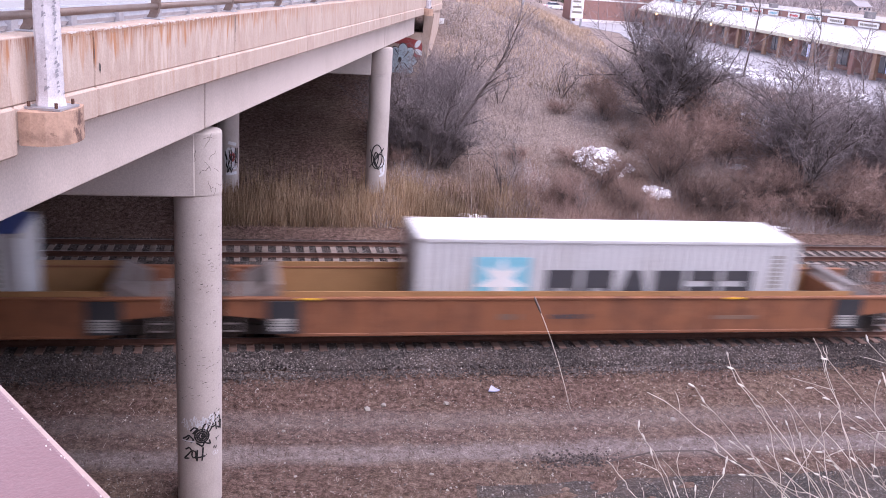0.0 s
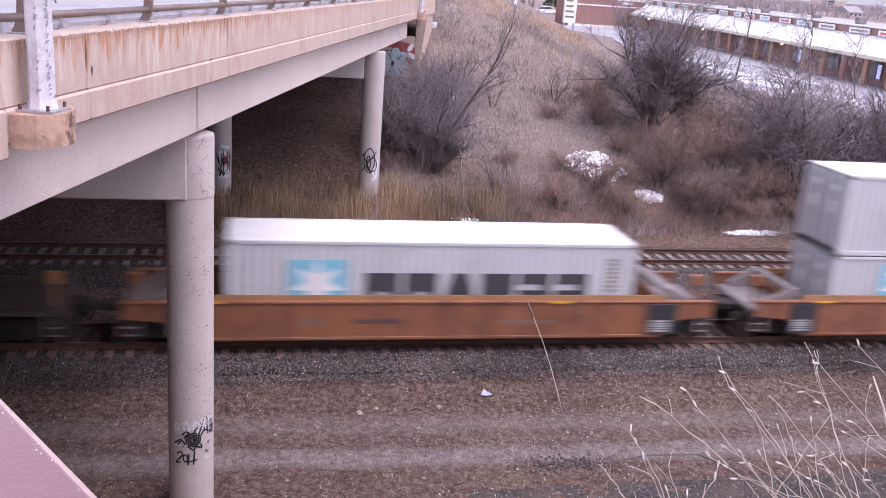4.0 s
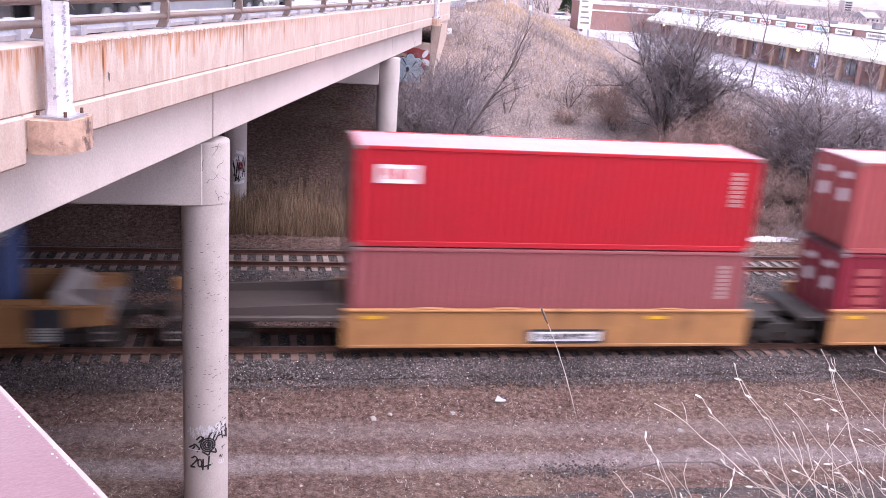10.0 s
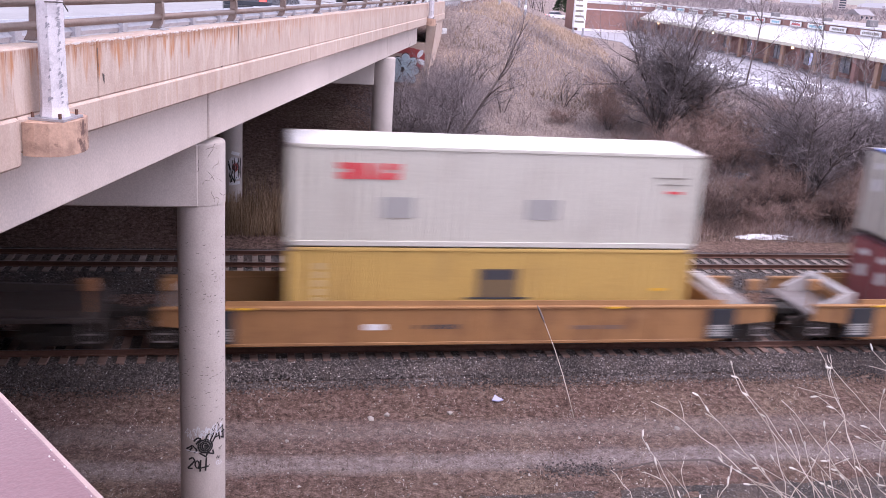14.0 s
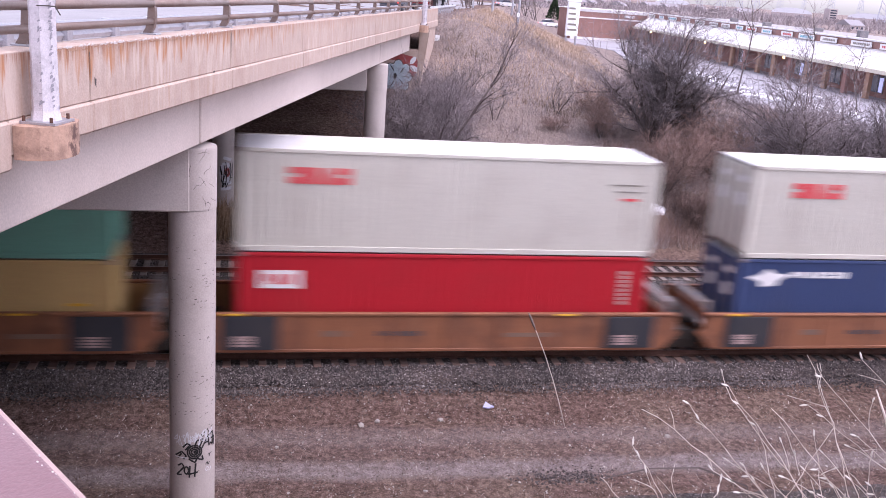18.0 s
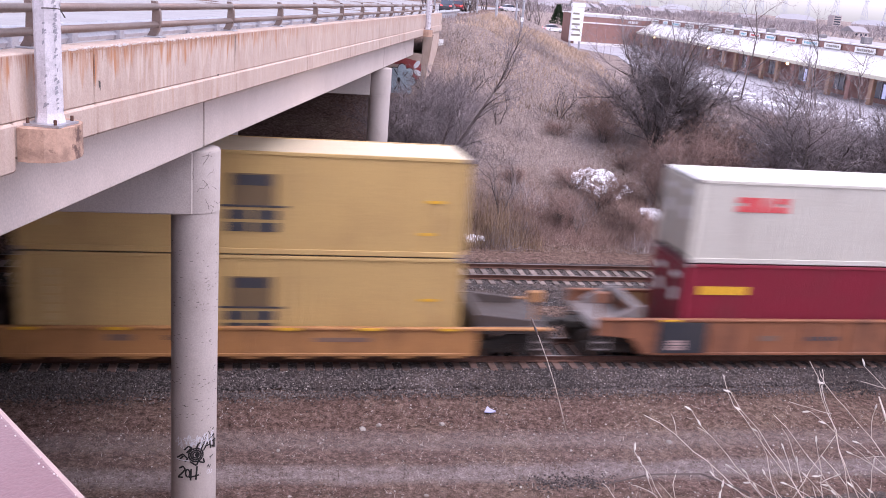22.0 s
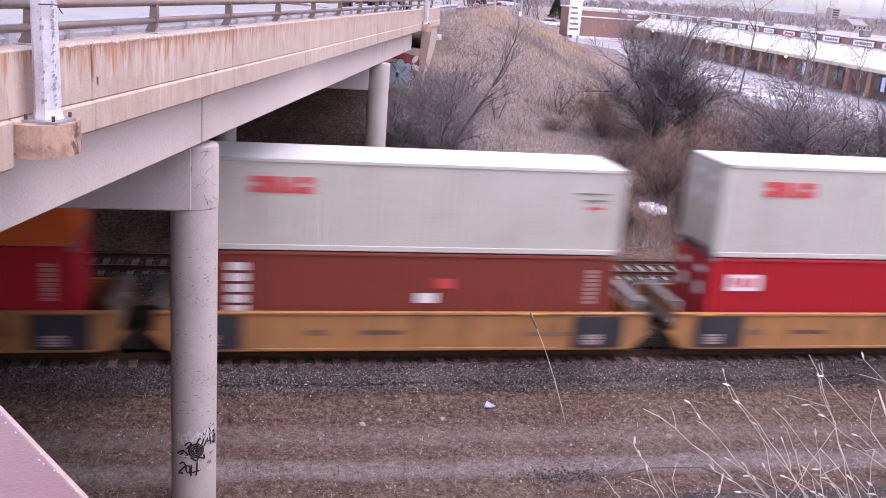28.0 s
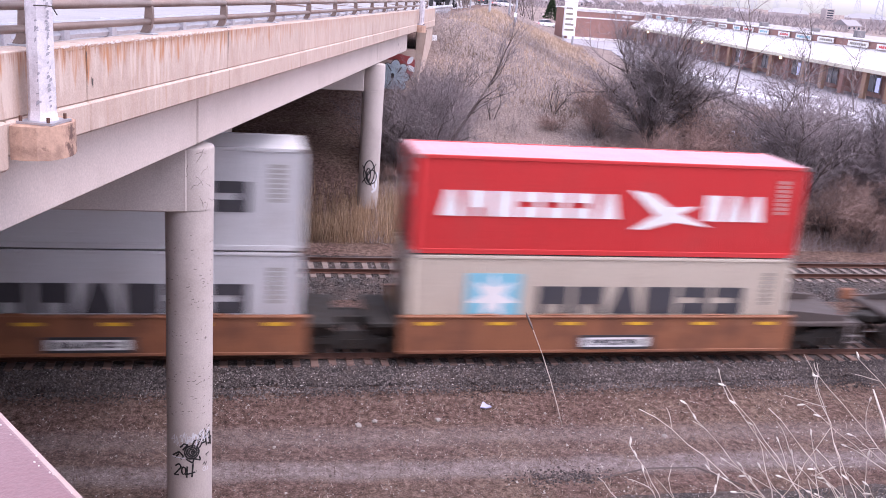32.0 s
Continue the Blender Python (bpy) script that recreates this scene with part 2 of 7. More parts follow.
# ---- mesh building ----
class Shape:
    """Collects the faces of one mesh."""

    def __init__(self):
        self.v, self.f = [], []

    def add(self, verts, faces):
        k = len(self.v)
        self.v += [tuple(p) for p in verts]
        self.f += [tuple(i + k for i in q) for q in faces]
        return self

    def box(self, x0, x1, y0, y1, z0, z1, c=0.0):
        if c <= 0:
            return self.add([(x, y, z) for x in (x0, x1) for y in (y0, y1) for z in (z0, z1)],
                            [(0, 1, 3, 2), (4, 6, 7, 5), (0, 4, 5, 1), (2, 3, 7, 6), (0, 2, 6, 4), (1, 5, 7, 3)])
        c = min(c, (x1 - x0) * 0.45, (y1 - y0) * 0.45, (z1 - z0) * 0.45)
        loops = []
        for z, e in ((z0, c), (z0 + c, 0), (z1 - c, 0), (z1, c)):
            a, b, p, q = x0 + e, x1 - e, y0 + e, y1 - e
            d = c if e == 0 else c * 0.5
            loops.append([(a + d, p, z), (b - d, p, z), (b, p + d, z), (b, q - d, z), (b - d, q, z), (a + d, q, z), (a, q - d, z), (a, p + d, z)])
        return self.loft(loops)

    def loft(self, loops, close=True):
        n = len(loops[0])
        k = len(self.v)
        for lp in loops:
            self.v += [tuple(p) for p in lp]
        for i in range(len(loops) - 1):
            for j in range(n):
                self.f.append((k + i * n + j, k + i * n + (j + 1) % n, k + (i + 1) * n + (j + 1) % n, k + (i + 1) * n + j))
        if close:
            self.f.append(tuple(k + j for j in reversed(range(n))))
            self.f.append(tuple(k + (len(loops) - 1) * n + j for j in range(n)))
        return self

    def tube(self, path, radii, n=8, close=True):
        pts = [Vector(p) for p in path]
        if not hasattr(radii, "__len__"):
            radii = [radii] * len(pts)
        loops = []
        for i, p in enumerate(pts):
            d = (pts[min(i + 1, len(pts) - 1)] - pts[max(i - 1, 0)]).normalized()
            a = d.cross(Vector((0, 0, 1)) if abs(d.z) < 0.9 else Vector((1, 0, 0))).normalized()
            b = d.cross(a)
            loops.append([p + radii[i] * (math.cos(2 * math.pi * j / n) * a + math.sin(2 * math.pi * j / n) * b) for j in range(n)])
        return self.loft(loops, close)

    def slab(self, outline, y0, y1):
        """A plate with an outline in x and z, from y0 to y1."""
        n = len(outline)
        k = len(self.v)
        self.v += [(x, y0, z) for x, z in outline] + [(x, y1, z) for x, z in outline]
        self.f.append(tuple(k + i for i in range(n)))
        self.f.append(tuple(k + n + i for i in reversed(range(n))))
        for i in range(n):
            j = (i + 1) % n
            self.f.append((k + i, k + n + i, k + n + j, k + j))
        return self

    def plan(self, outline, z0, z1):
        """A plate with an outline in x and y, from z0 to z1 (numbers or functions of x and y)."""
        n = len(outline)
        k = len(self.v)
        lo = z0 if callable(z0) else (lambda x, y: z0)
        hi = z1 if callable(z1) else (lambda x, y: z1)
        self.v += [(x, y, lo(x, y)) for x, y in outline] + [(x, y, hi(x, y)) for x, y in outline]
        self.f.append(tuple(k + i for i in reversed(range(n))))
        self.f.append(tuple(k + n + i for i in range(n)))
        for i in range(n):
            j = (i + 1) % n
            self.f.append((k + i, k + j, k + n + j, k + n + i))
        return self

    def moved(self, m):
        self.v = [tuple(m @ Vector(p)) for p in self.v]
        return self

    def mesh(self, name, material, smooth=False):
        me = bpy.data.meshes.new(name)
        me.from_pydata(self.v, [], self.f)
        bm = bmesh.new()
        bm.from_mesh(me)
        if len(bm.faces) < 20000:
            bmesh.ops.recalc_face_normals(bm, faces=bm.faces)
        bm.to_mesh(me)
        bm.free()
        me.materials.append(material)
        if smooth:
            for p in me.polygons:
                p.use_smooth = True
        return me


def part(name, shape, material, parent=None, label="", smooth=False):
    """One mesh object, under a thing or a part. shape: a Shape, or a mesh that is shared."""
    me = shape if isinstance(shape, bpy.types.Mesh) else shape.mesh(name, material, smooth)
    ob = new(name, me)
    ob.parent = parent
    return tagged(ob, label) if label else ob


def thing(name, label, category, group="", kind="", m=None):
    ob = new(name)
    ob.empty_display_size = 0.2
    if m is not None:
        ob.matrix_basis = m
    return tagged(ob, label, category, group, kind)


rng = random.Random(7)


def fbm(x, y, s):
    return noise.fractal((x * s, y * s, 3.1), 1.0, 2.0, 4)


# ---- ground ----
YAW = radians(15.85)
UX, UY = math.sin(YAW), math.cos(YAW)
GRADE = -0.0109


def bridge(s, l, z=0.0):
    """World place from metres along the bridge, to its right, and up; 0, 0 is the near column."""
    return (-1.08 + s * UX + l * UY, -7.6 + s * UY - l * UX, z)


def along(x, y):
    return (x + 1.08) * UX + (y + 7.6) * UY, (x + 1.08) * UY - (y + 7.6) * UX


def blend(a, b, v):
    v = max(0.0, min(1.0, (v - a) / (b - a)))
    return v * v * (3 - 2 * v)


def line(v, *stops):
    for (a, p), (b, q) in zip(stops, stops[1:]):
        if v <= b:
            return p + (q - p) * max(0.0, (v - a) / (b - a))
    return stops[-1][1]


def ground_z(x, y):
    s, l = along(x, y)
    if y < 5:
        low = line(y, (-27.0, 9.15), (-24.6, 8.9), (-9.6, -0.95), (-6.9, -1.0), (-4.2, -0.95), (-2.6, -0.75), (-2.0, -0.62), (5, -0.55))
        # beyond the camera's knoll the southern bank is lower
        far = blend(14, 40, abs(x - 2))
        if y < -9.6:
            low = low * (1 - far) + min(low, 2.0) * far
        road = min(8.82 + GRADE * s - max(0.0, l - 3.2) * 0.55, 8.82 + GRADE * s - max(0.0, -54 - l) * 0.55, line(y, (-24.0, 8.8), (-11.0, -0.95), (-10.0, -5.0)))
        low = max(low, road)
        low += 0.05 * fbm(x, y, 0.9) if y < -2.6 else 0
        return low
    base = line(y, (5, -0.55), (11.0, -0.6), (12.3, -0.35), (15.5, 0.55), (22, 1.6), (30, 3.2), (36, 3.45))
    spill = line(y, (11.0, -0.6), (12.3, -0.35), (15.2, 0.7), (30.0, 4.6), (42, 8.9))
    top = 8.82 + GRADE * s
    bank = top - max(0.0, l - 3.2) * line(s, (38, 0.5), (50, 0.42), (75, 0.395), (108, 0.365))
    bank_w = top - max(0.0, -64 - l) * 0.5
    z = max(base if y < 36 else 3.45, min(spill, bank, bank_w))
    if l < -64 and y > 30:
        z = max(z, 3.4)
    bumpy = blend(11.5, 14, y) * (1 - blend(34, 42, y) * (1.0 if l > 12 else 0.0))
    return z + bumpy * (0.22 * fbm(x, y, 0.22) + 0.08 * fbm(x, y, 0.9)) - 0.0


def dirt_material():
    m = bpy.data.materials.new("dead_grass_and_earth")
    n, l, b = nodes_of(m)
    nt = m.node_tree
    geo = n.new("ShaderNodeNewGeometry")
    pos = geo.outputs["Position"]
    a = noise_of(nt, 0.35, 8, 0.7, pos)
    c = noise_of(nt, 6.5, 8, 0.78, pos)
    d = noise_of(nt, 24.0, 6, 0.8, pos)
    earth = ramp_of(nt, c, [(0.36, (0.045, 0.028, 0.024)), (0.5, (0.15, 0.095, 0.08)), (0.65, (0.29, 0.2, 0.175))])
    straw = ramp_of(nt, c, [(0.36, (0.09, 0.06, 0.046)), (0.52, (0.225, 0.16, 0.125)), (0.66, (0.38, 0.29, 0.23))])
    k = ramp_of(nt, a, [(0.46, (0, 0, 0)), (0.66, (0.8, 0.8, 0.8))])
    col = mix_of(nt, k, earth, straw)
    # the slope beyond the far track carries a paler mat of dead grass
    mat = ramp_of(nt, c, [(0.34, (0.15, 0.112, 0.1)), (0.5, (0.27, 0.212, 0.192)), (0.66, (0.4, 0.33, 0.302))])
    foot = ramp_of(nt, c, [(0.34, (0.1, 0.063, 0.05)), (0.5, (0.19, 0.125, 0.1)), (0.68, (0.31, 0.22, 0.18))])
    sep = n.new("ShaderNodeSeparateXYZ")
    l.new(pos, sep.inputs[0])
    rise = n.new("ShaderNodeMath")
    rise.operation = "MULTIPLY_ADD"
    l.new(a, rise.inputs[0])
    rise.inputs[1].default_value = 12.0
    l.new(sep.outputs["Y"], rise.inputs[2])
    upper = n.new("ShaderNodeMapRange")
    upper.inputs[1].default_value, upper.inputs[2].default_value = 21.0, 27.0
    l.new(rise.outputs[0], upper.inputs[0])
    mat = mix_of(nt, upper.outputs[0], foot, mat)
    hill = n.new("ShaderNodeMapRange")
    hill.inputs[1].default_value, hill.inputs[2].default_value = 10.5, 14.0
    l.new(sep.outputs["Y"], hill.inputs[0])
    # nothing grows under the bridge deck
    side = n.new("ShaderNodeVectorMath")
    side.operation = "DOT_PRODUCT"
    l.new(pos, side.inputs[0])
    side.inputs[1].default_value = (UY, -UX, 0)
    open_sky = n.new("ShaderNodeMapRange")
    open_sky.inputs[1].default_value, open_sky.inputs[2].default_value = 0.2, 2.4
    l.new(side.outputs["Value"], open_sky.inputs[0])
    grown = n.new("ShaderNodeMath")
    grown.operation = "MULTIPLY"
    l.new(hill.outputs[0], grown.inputs[0])
    l.new(open_sky.outputs[0], grown.inputs[1])
    col = mix_of(nt, grown.outputs[0], col, mat)
    # two packed wheel tracks of the service lane, running along the railway
    wob = n.new("ShaderNodeMath")
    wob.operation = "MULTIPLY_ADD"
    l.new(noise_of(nt, 0.45, 6, 0.62, pos), wob.inputs[0])
    wob.inputs[1].default_value = 0.8
    slant = n.new("ShaderNodeMath")
    slant.operation = "MULTIPLY_ADD"
    l.new(sep.outputs["X"], slant.inputs[0])
    slant.inputs[1].default_value = 0.022
    l.new(sep.outputs["Y"], slant.inputs[2])
    l.new(slant.outputs[0], wob.inputs[2])
    rng_ = n.new("ShaderNodeMapRange")
    rng_.inputs[1].default_value, rng_.inputs[2].default_value = -9.55, 0.45
    l.new(wob.outputs[0], rng_.inputs[0])
    lane = ramp_of(nt, rng_.outputs[0], [(0.2, (0, 0, 0)), (0.345, (0.05, 0.05, 0.05)), (0.385, (0.8, 0.8, 0.8)), (0.43, (0.72, 0.72, 0.72)), (0.46, (0.1, 0.1, 0.1)), (0.51, (0.12, 0.12, 0.12)), (0.55, (0.45, 0.45, 0.45)), (0.595, (0.35, 0.35, 0.35)), (0.63, (0, 0, 0))])
    packed = ramp_of(nt, noise_of(nt, 4.0, 8, 0.75, pos), [(0.36, (0.18, 0.145, 0.143)), (0.5, (0.285, 0.237, 0.234)), (0.64, (0.4, 0.347, 0.343))])
    col = mix_of(nt, lane, col, packed)
    f = ramp_of(nt, d, [(0.32, (0.35,) * 3), (0.68, (1.5,) * 3)])
    col = mix_of(nt, 1.0, col, f, "MULTIPLY")
    l.new(col, b.inputs["Base Color"])
    b.inputs["Roughness"].default_value = 1.0
    b.inputs["Specular IOR Level"].default_value = 0.1
    bump_of(nt, d, 0.9, 0.09, b)
    return m


def gravel_material(name, pale=1.0, scale=16.0):
    m = bpy.data.materials.new(name)
    n, l, b = nodes_of(m)
    nt = m.node_tree
    geo = n.new("ShaderNodeNewGeometry")
    v = n.new("ShaderNodeTexVoronoi")
    v.inputs["Scale"].default_value = scale
    l.new(geo.outputs["Position"], v.inputs["Vector"])
    big = noise_of(nt, 0.8, 6, 0.7, geo.outputs["Position"])
    sep = n.new("ShaderNodeSeparateColor")
    l.new(v.outputs["Color"], sep.inputs[0])
    stone = ramp_of(nt, sep.outputs[0], [(0.0, (0.035 * pale, 0.032 * pale, 0.033 * pale)), (0.6, (0.11 * pale, 0.1 * pale, 0.1 * pale)),
                                         (0.93, (0.2 * pale, 0.185 * pale, 0.185 * pale)), (1.0, (0.4, 0.38, 0.37))])
    # crevice shade between the stones is multiplied into their colour
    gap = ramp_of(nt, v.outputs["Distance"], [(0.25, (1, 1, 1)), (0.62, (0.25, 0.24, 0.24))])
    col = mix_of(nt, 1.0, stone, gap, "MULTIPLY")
    k = ramp_of(nt, big, [(0.42, (0.1, 0.1, 0.1)), (0.68, (0.75, 0.75, 0.75))])
    col = mix_of(nt, k, col, (0.11, 0.076, 0.066))
    l.new(col, b.inputs["Base Color"])
    b.inputs["Roughness"].default_value = 0.95
    bump_of(nt, v.outputs["Distance"], 1.0, -0.04, b)
    return m


def snow_material():
    m = bpy.data.materials.new("old_snow")
    n, l, b = nodes_of(m)
    nt = m.node_tree
    c = ramp_of(nt, noise_of(nt, 3.0, 6, 0.7), [(0.3, (0.55, 0.54, 0.57)), (0.6, (0.85, 0.85, 0.9))])
    l.new(c, b.inputs["Base Color"])
    b.inputs["Roughness"].default_value = 0.8
    bump_of(nt, noise_of(nt, 8.0, 5, 0.6), 0.5, 0.05, b)
    return m


earth_mat = dirt_material()
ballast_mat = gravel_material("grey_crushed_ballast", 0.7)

snow_mat = snow_material()


def rust_runs(m):
    """Rust and dirt that ran down from the broken top edge of the parapet."""
    nt = m.node_tree
    n, l, b = nt.nodes, nt.links, nt.nodes["Principled BSDF"]
    base = b.inputs["Base Color"].links[0].from_socket
    pos = n.new("ShaderNodeNewGeometry").outputs["Position"]

    def calc(op, *values):
        c = n.new("ShaderNodeMath")
        c.operation = op
        c.use_clamp = op == "DIVIDE"
        for sock, v in zip(c.inputs, values):
            if isinstance(v, bpy.types.NodeSocket):
                l.new(v, sock)
            else:
                sock.default_value = v
        return c.outputs[0]

    def axis(x, y, z):
        d = n.new("ShaderNodeVectorMath")
        d.operation = "DOT_PRODUCT"
        l.new(pos, d.inputs[0])
        d.inputs[1].default_value = (x, y, z)
        return d.outputs["Value"]

    s_ = calc("ADD", axis(UX, UY, 0), 1.08 * UX + 7.6 * UY)
    deep = calc("SUBTRACT", 9.79 + GRADE * 18.06, calc("SUBTRACT", axis(0, 0, 1), calc("MULTIPLY", s_, GRADE)))

    def at(k, j):
        c = n.new("ShaderNodeCombineXYZ")
        l.new(calc("MULTIPLY", s_, k), c.inputs[0])
        l.new(calc("MULTIPLY", deep, j), c.inputs[1])
        return c.outputs[0]
    near = n.new("ShaderNodeMapRange")
    near.inputs[1].default_value, near.inputs[2].default_value, near.inputs[3].default_value, near.inputs[4].default_value = 0.5, 7.0, 1.0, 0.35
    l.new(s_, near.inputs[0])
    for fine, tone, long, hard in ((4.5, (0.58, 0.48, 0.42), 1.3, 0.6), (6.0, (0.4, 0.165, 0.06), 0.85, 0.85), (15.0, (0.24, 0.09, 0.045), 0.45, 0.95)):
        reach = ramp_of(nt, noise_of(nt, 1.0, 4, 0.7, at(fine * 0.45, 0.15)), [(0.36, (0, 0, 0)), (0.66, (long * 0.75,) * 3)])
        line_ = ramp_of(nt, noise_of(nt, 1.0, 3, 0.6, at(fine, 0.5)), [(0.45, (0.1,) * 3), (0.6, (1, 1, 1))])
        k = calc("MULTIPLY", calc("DIVIDE", calc("SUBTRACT", reach, deep), 0.14), line_)
        k = calc("MULTIPLY", calc("MULTIPLY", k, near.outputs[0]), hard)
        k = calc("MULTIPLY", k, calc("DIVIDE", calc("SUBTRACT", deep, 0.012), 0.02))
        base = mix_of(nt, k, base, tone)
    l.new(base, b.inputs["Base Color"])
    return m


def steps(stops):
    out = []
    for (a, b, d) in stops:
        k = max(1, round((b - a) / d))
        out += [a + (b - a) * i / k for i in range(k)]
    return out + [stops[-1][1]]


xs = steps([(-2500, -600, 400), (-600, -60, 60), (-60, -22, 4), (-22, 62, 0.7), (62, 130, 4), (130, 600, 60), (600, 2500, 400)])
ys = steps([(-2500, -300, 400), (-300, -40, 40), (-40, -28, 3), (-28, -9, 1.0), (-9, 56, 0.7), (56, 170, 4), (170, 600, 60), (600, 3000, 400)])
gs = Shape()
gs.v = [(x, y, ground_z(x, y)) for y in ys for x in xs]
nx = len(xs)
gs.f = [(j * nx + i, j * nx + i + 1, (j + 1) * nx + i + 1, (j + 1) * nx + i) for j in range(len(ys) - 1) for i in range(nx - 1)]
ground = part("ground", gs, earth_mat, None, "brown winter ground of dead grass and bare earth", smooth=True)
tagged(ground, category="ground", kind="structure")


def sheet(name, x0, x1, y0, y1, material, label, category, zof, dx=1.5, dy=0.3, edge=0.25, thick=0.25):
    """A strip with ragged edges and some thickness, laid on the ground."""
    s = Shape()
    nxs, nys = max(2, round((x1 - x0) / dx)), max(2, round((y1 - y0) / dy))
    for j in range(nys + 1):
        for i in range(nxs + 1):
            x, y = x0 + (x1 - x0) * i / nxs, y0 + (y1 - y0) * j / nys
            if j in (0, nys):
                y += edge * fbm(x, y, 0.8)
            z = zof(x, y)
            if j in (0, nys) or i in (0, nxs):
                z -= thick
            s.v.append((x, y, z))
    s.f = [(j * (nxs + 1) + i, j * (nxs + 1) + i + 1, (j + 1) * (nxs + 1) + i + 1, (j + 1) * (nxs + 1) + i) for j in range(nys) for i in range(nxs)]
    ob = part(name, s, material, None, label, smooth=True)
    return tagged(ob, category=category, kind="structure")


def bed_z(x, y):
    a = line(abs(y), (0, -0.215), (1.3, -0.215), (1.4, -0.25), (1.95, -0.61), (3.1, -0.68))
    b = line(abs(y - 8.3), (0, -0.215), (1.3, -0.215), (1.6, -0.24), (2.7, -0.55), (3.6, -0.62))
    return max(a, b, -0.58 if 1.5 < y < 7 else -5) + 0.018 * fbm(x, y, 3.0)


sheet("ballast", -520, -60, -2.5, 11.4, ballast_mat, "grey crushed stone ballast under two tracks", "ballast", bed_z, 20, 0.45)
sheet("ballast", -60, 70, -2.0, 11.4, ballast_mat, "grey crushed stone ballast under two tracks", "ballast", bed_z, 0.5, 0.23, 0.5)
sheet("ballast", 70, 520, -2.5, 11.4, ballast_mat, "grey crushed stone ballast under two tracks", "ballast", bed_z, 20, 0.45)
sheet("spilled_stone", 4.5, 40, -9.6, -7.5, ballast_mat, "dark spilled stone beside the service lane", "gravel",
      lambda x, y: ground_z(x, y) + 0.012, 0.8, 0.2, 0.6, 0.06)


# ---- tracks ----
def rail_shape(x0, x1):
    s = Shape()
    prof = [(-0.075, -0.17), (0.075, -0.17), (0.07, -0.155), (0.012, -0.14), (0.01, -0.045), (0.036, -0.035), (0.036, -0.006), (0.028, 0),
            (-0.028, 0), (-0.036, -0.006), (-0.036, -0.035), (-0.01, -0.045), (-0.012, -0.14), (-0.07, -0.155)]
    return s.loft([[(x, y, z) for y, z in prof] for x in (x0, x1)])


def railway(yc, tie, tie_group):
    track = thing("railway_track", "straight railway track with rusty rails on wooden ties", "railway track", "two railway tracks", "structure", pose(0, yc, 0))
    for y in (-0.755, 0.755):
        r = part("rail", rail_shape(-520, 520), rail_rust, track, "rusty steel rail")
        part("rail_head", Shape().box(-520, 520, y - 0.026, y + 0.026, 0.0, 0.003), rail_top, track, "polished running surface")
        r.location.y = y
    return track


track_near = railway(0.0, tie_wood, "ties")
track_far = railway(8.3, tie_pale, "ties")

# ---- bridge ----
SC, ZT, ZL, ZS, ZG = -18.06, 9.79, 9.05, 8.64, 7.62


def lift(s):
    return GRADE * (s - SC)


def beam(s0, s1, l0, l1, z0, z1, c=0.0):
    """A bar along the bridge that follows its grade."""
    sh = Shape().box(s0, s1, l0, l1, z0, z1, c)
    sh.v = [bridge(s, l, z + lift(s)) for s, l, z in sh.v]
    return sh


parapet_mat = rust_runs(concrete_old.copy())
parapet_mat.name = "rust_streaked_parapet_concrete"
overpass = thing("road_overpass", "old concrete road overpass with rust-stained parapet", "bridge", kind="structure")
# edge beam and parapet in cast lengths with open joints between them
cuts = [-24.0, -12.4, -6.1, 0.03, 6.2, 12.4, 18.6, 24.6, 30.5, 36.4, 46.3]
for a, b in zip(cuts, cuts[1:]):
    part("parapet", beam(a + 0.012, b - 0.012, 0.36, 0.75, ZL, ZT, 0.014), parapet_mat, overpass, "weathered concrete parapet length")
for a, b in zip([-24.0, -8.16] + cuts[2:], [-8.16] + cuts[2:]):
    part("edge_beam", beam(a + 0.006, b - 0.006, 0.3, 0.79, ZS - (0.15 if b < -8 else 0.0), ZL - 0.004, 0.03), concrete_old, overpass, "concrete edge beam below the parapet")
# beyond about l -21 the deck width is added, to keep light out below
part("deck_slab", beam(-24, 36.4, -60.6, 0.297, ZS + 0.05, ZS + 0.3), concrete_pale, overpass)
part("sidewalk", beam(-60, 46.3, -1.75, 0.355, ZS + 0.304, ZS + 0.62, 0.02), concrete_pale, overpass, "pale concrete sidewalk")
part("roadway", beam(-330, 300, -58.8, -1.754, ZS + 0.304, ZS + 0.45), asphalt_pale, overpass, "pale asphalt roadway")
# stands at the edge of the added deck width
part("far_parapet", beam(-60, 46.3, -60.9, -60.5, ZS, ZT + 0.1, 0.03), concrete_old, overpass)
# girders beyond about l -21 belong to the added, light-blocking width
for l in (0.1, -4.1, -8.3, -12.5, -16.7, -20.9, -25.1, -30.2, -37.7, -45.2, -52.7, -60.2):
    for a, b in ((-24, -0.59), (-0.51, 23.05), (23.09, 34.2)):
        part("girder", beam(a, b, l - 0.25, l + 0.25, ZG, ZS + 0.046, 0.02), concrete_pale, overpass, "pale concrete girder")
zc = ZG + lift(0) - 0.12
zf = ZG + lift(23.8) - 0.05


def column(x, y, z0, z1, zcap):
    c = part("column", Shape().tube([(x, y, z0), (x, y, z0 + 0.01), (x, y, zcap - 0.008), (x, y, zcap)], 0.475, 40), concrete_col, overpass, "round concrete column", smooth=True)
    part("column_head", Shape().tube([(x, y, zcap + 0.004), (x, y, zcap + 0.012), (x, y, z1 - 0.045), (x, y, z1 - 0.03), (x, y, z1 - 0.005), (x, y, z1)], [0.485, 0.485, 0.485, 0.482, 0.47, 0.468], 40), concrete_col, overpass, "round column head", smooth=True)
    return c


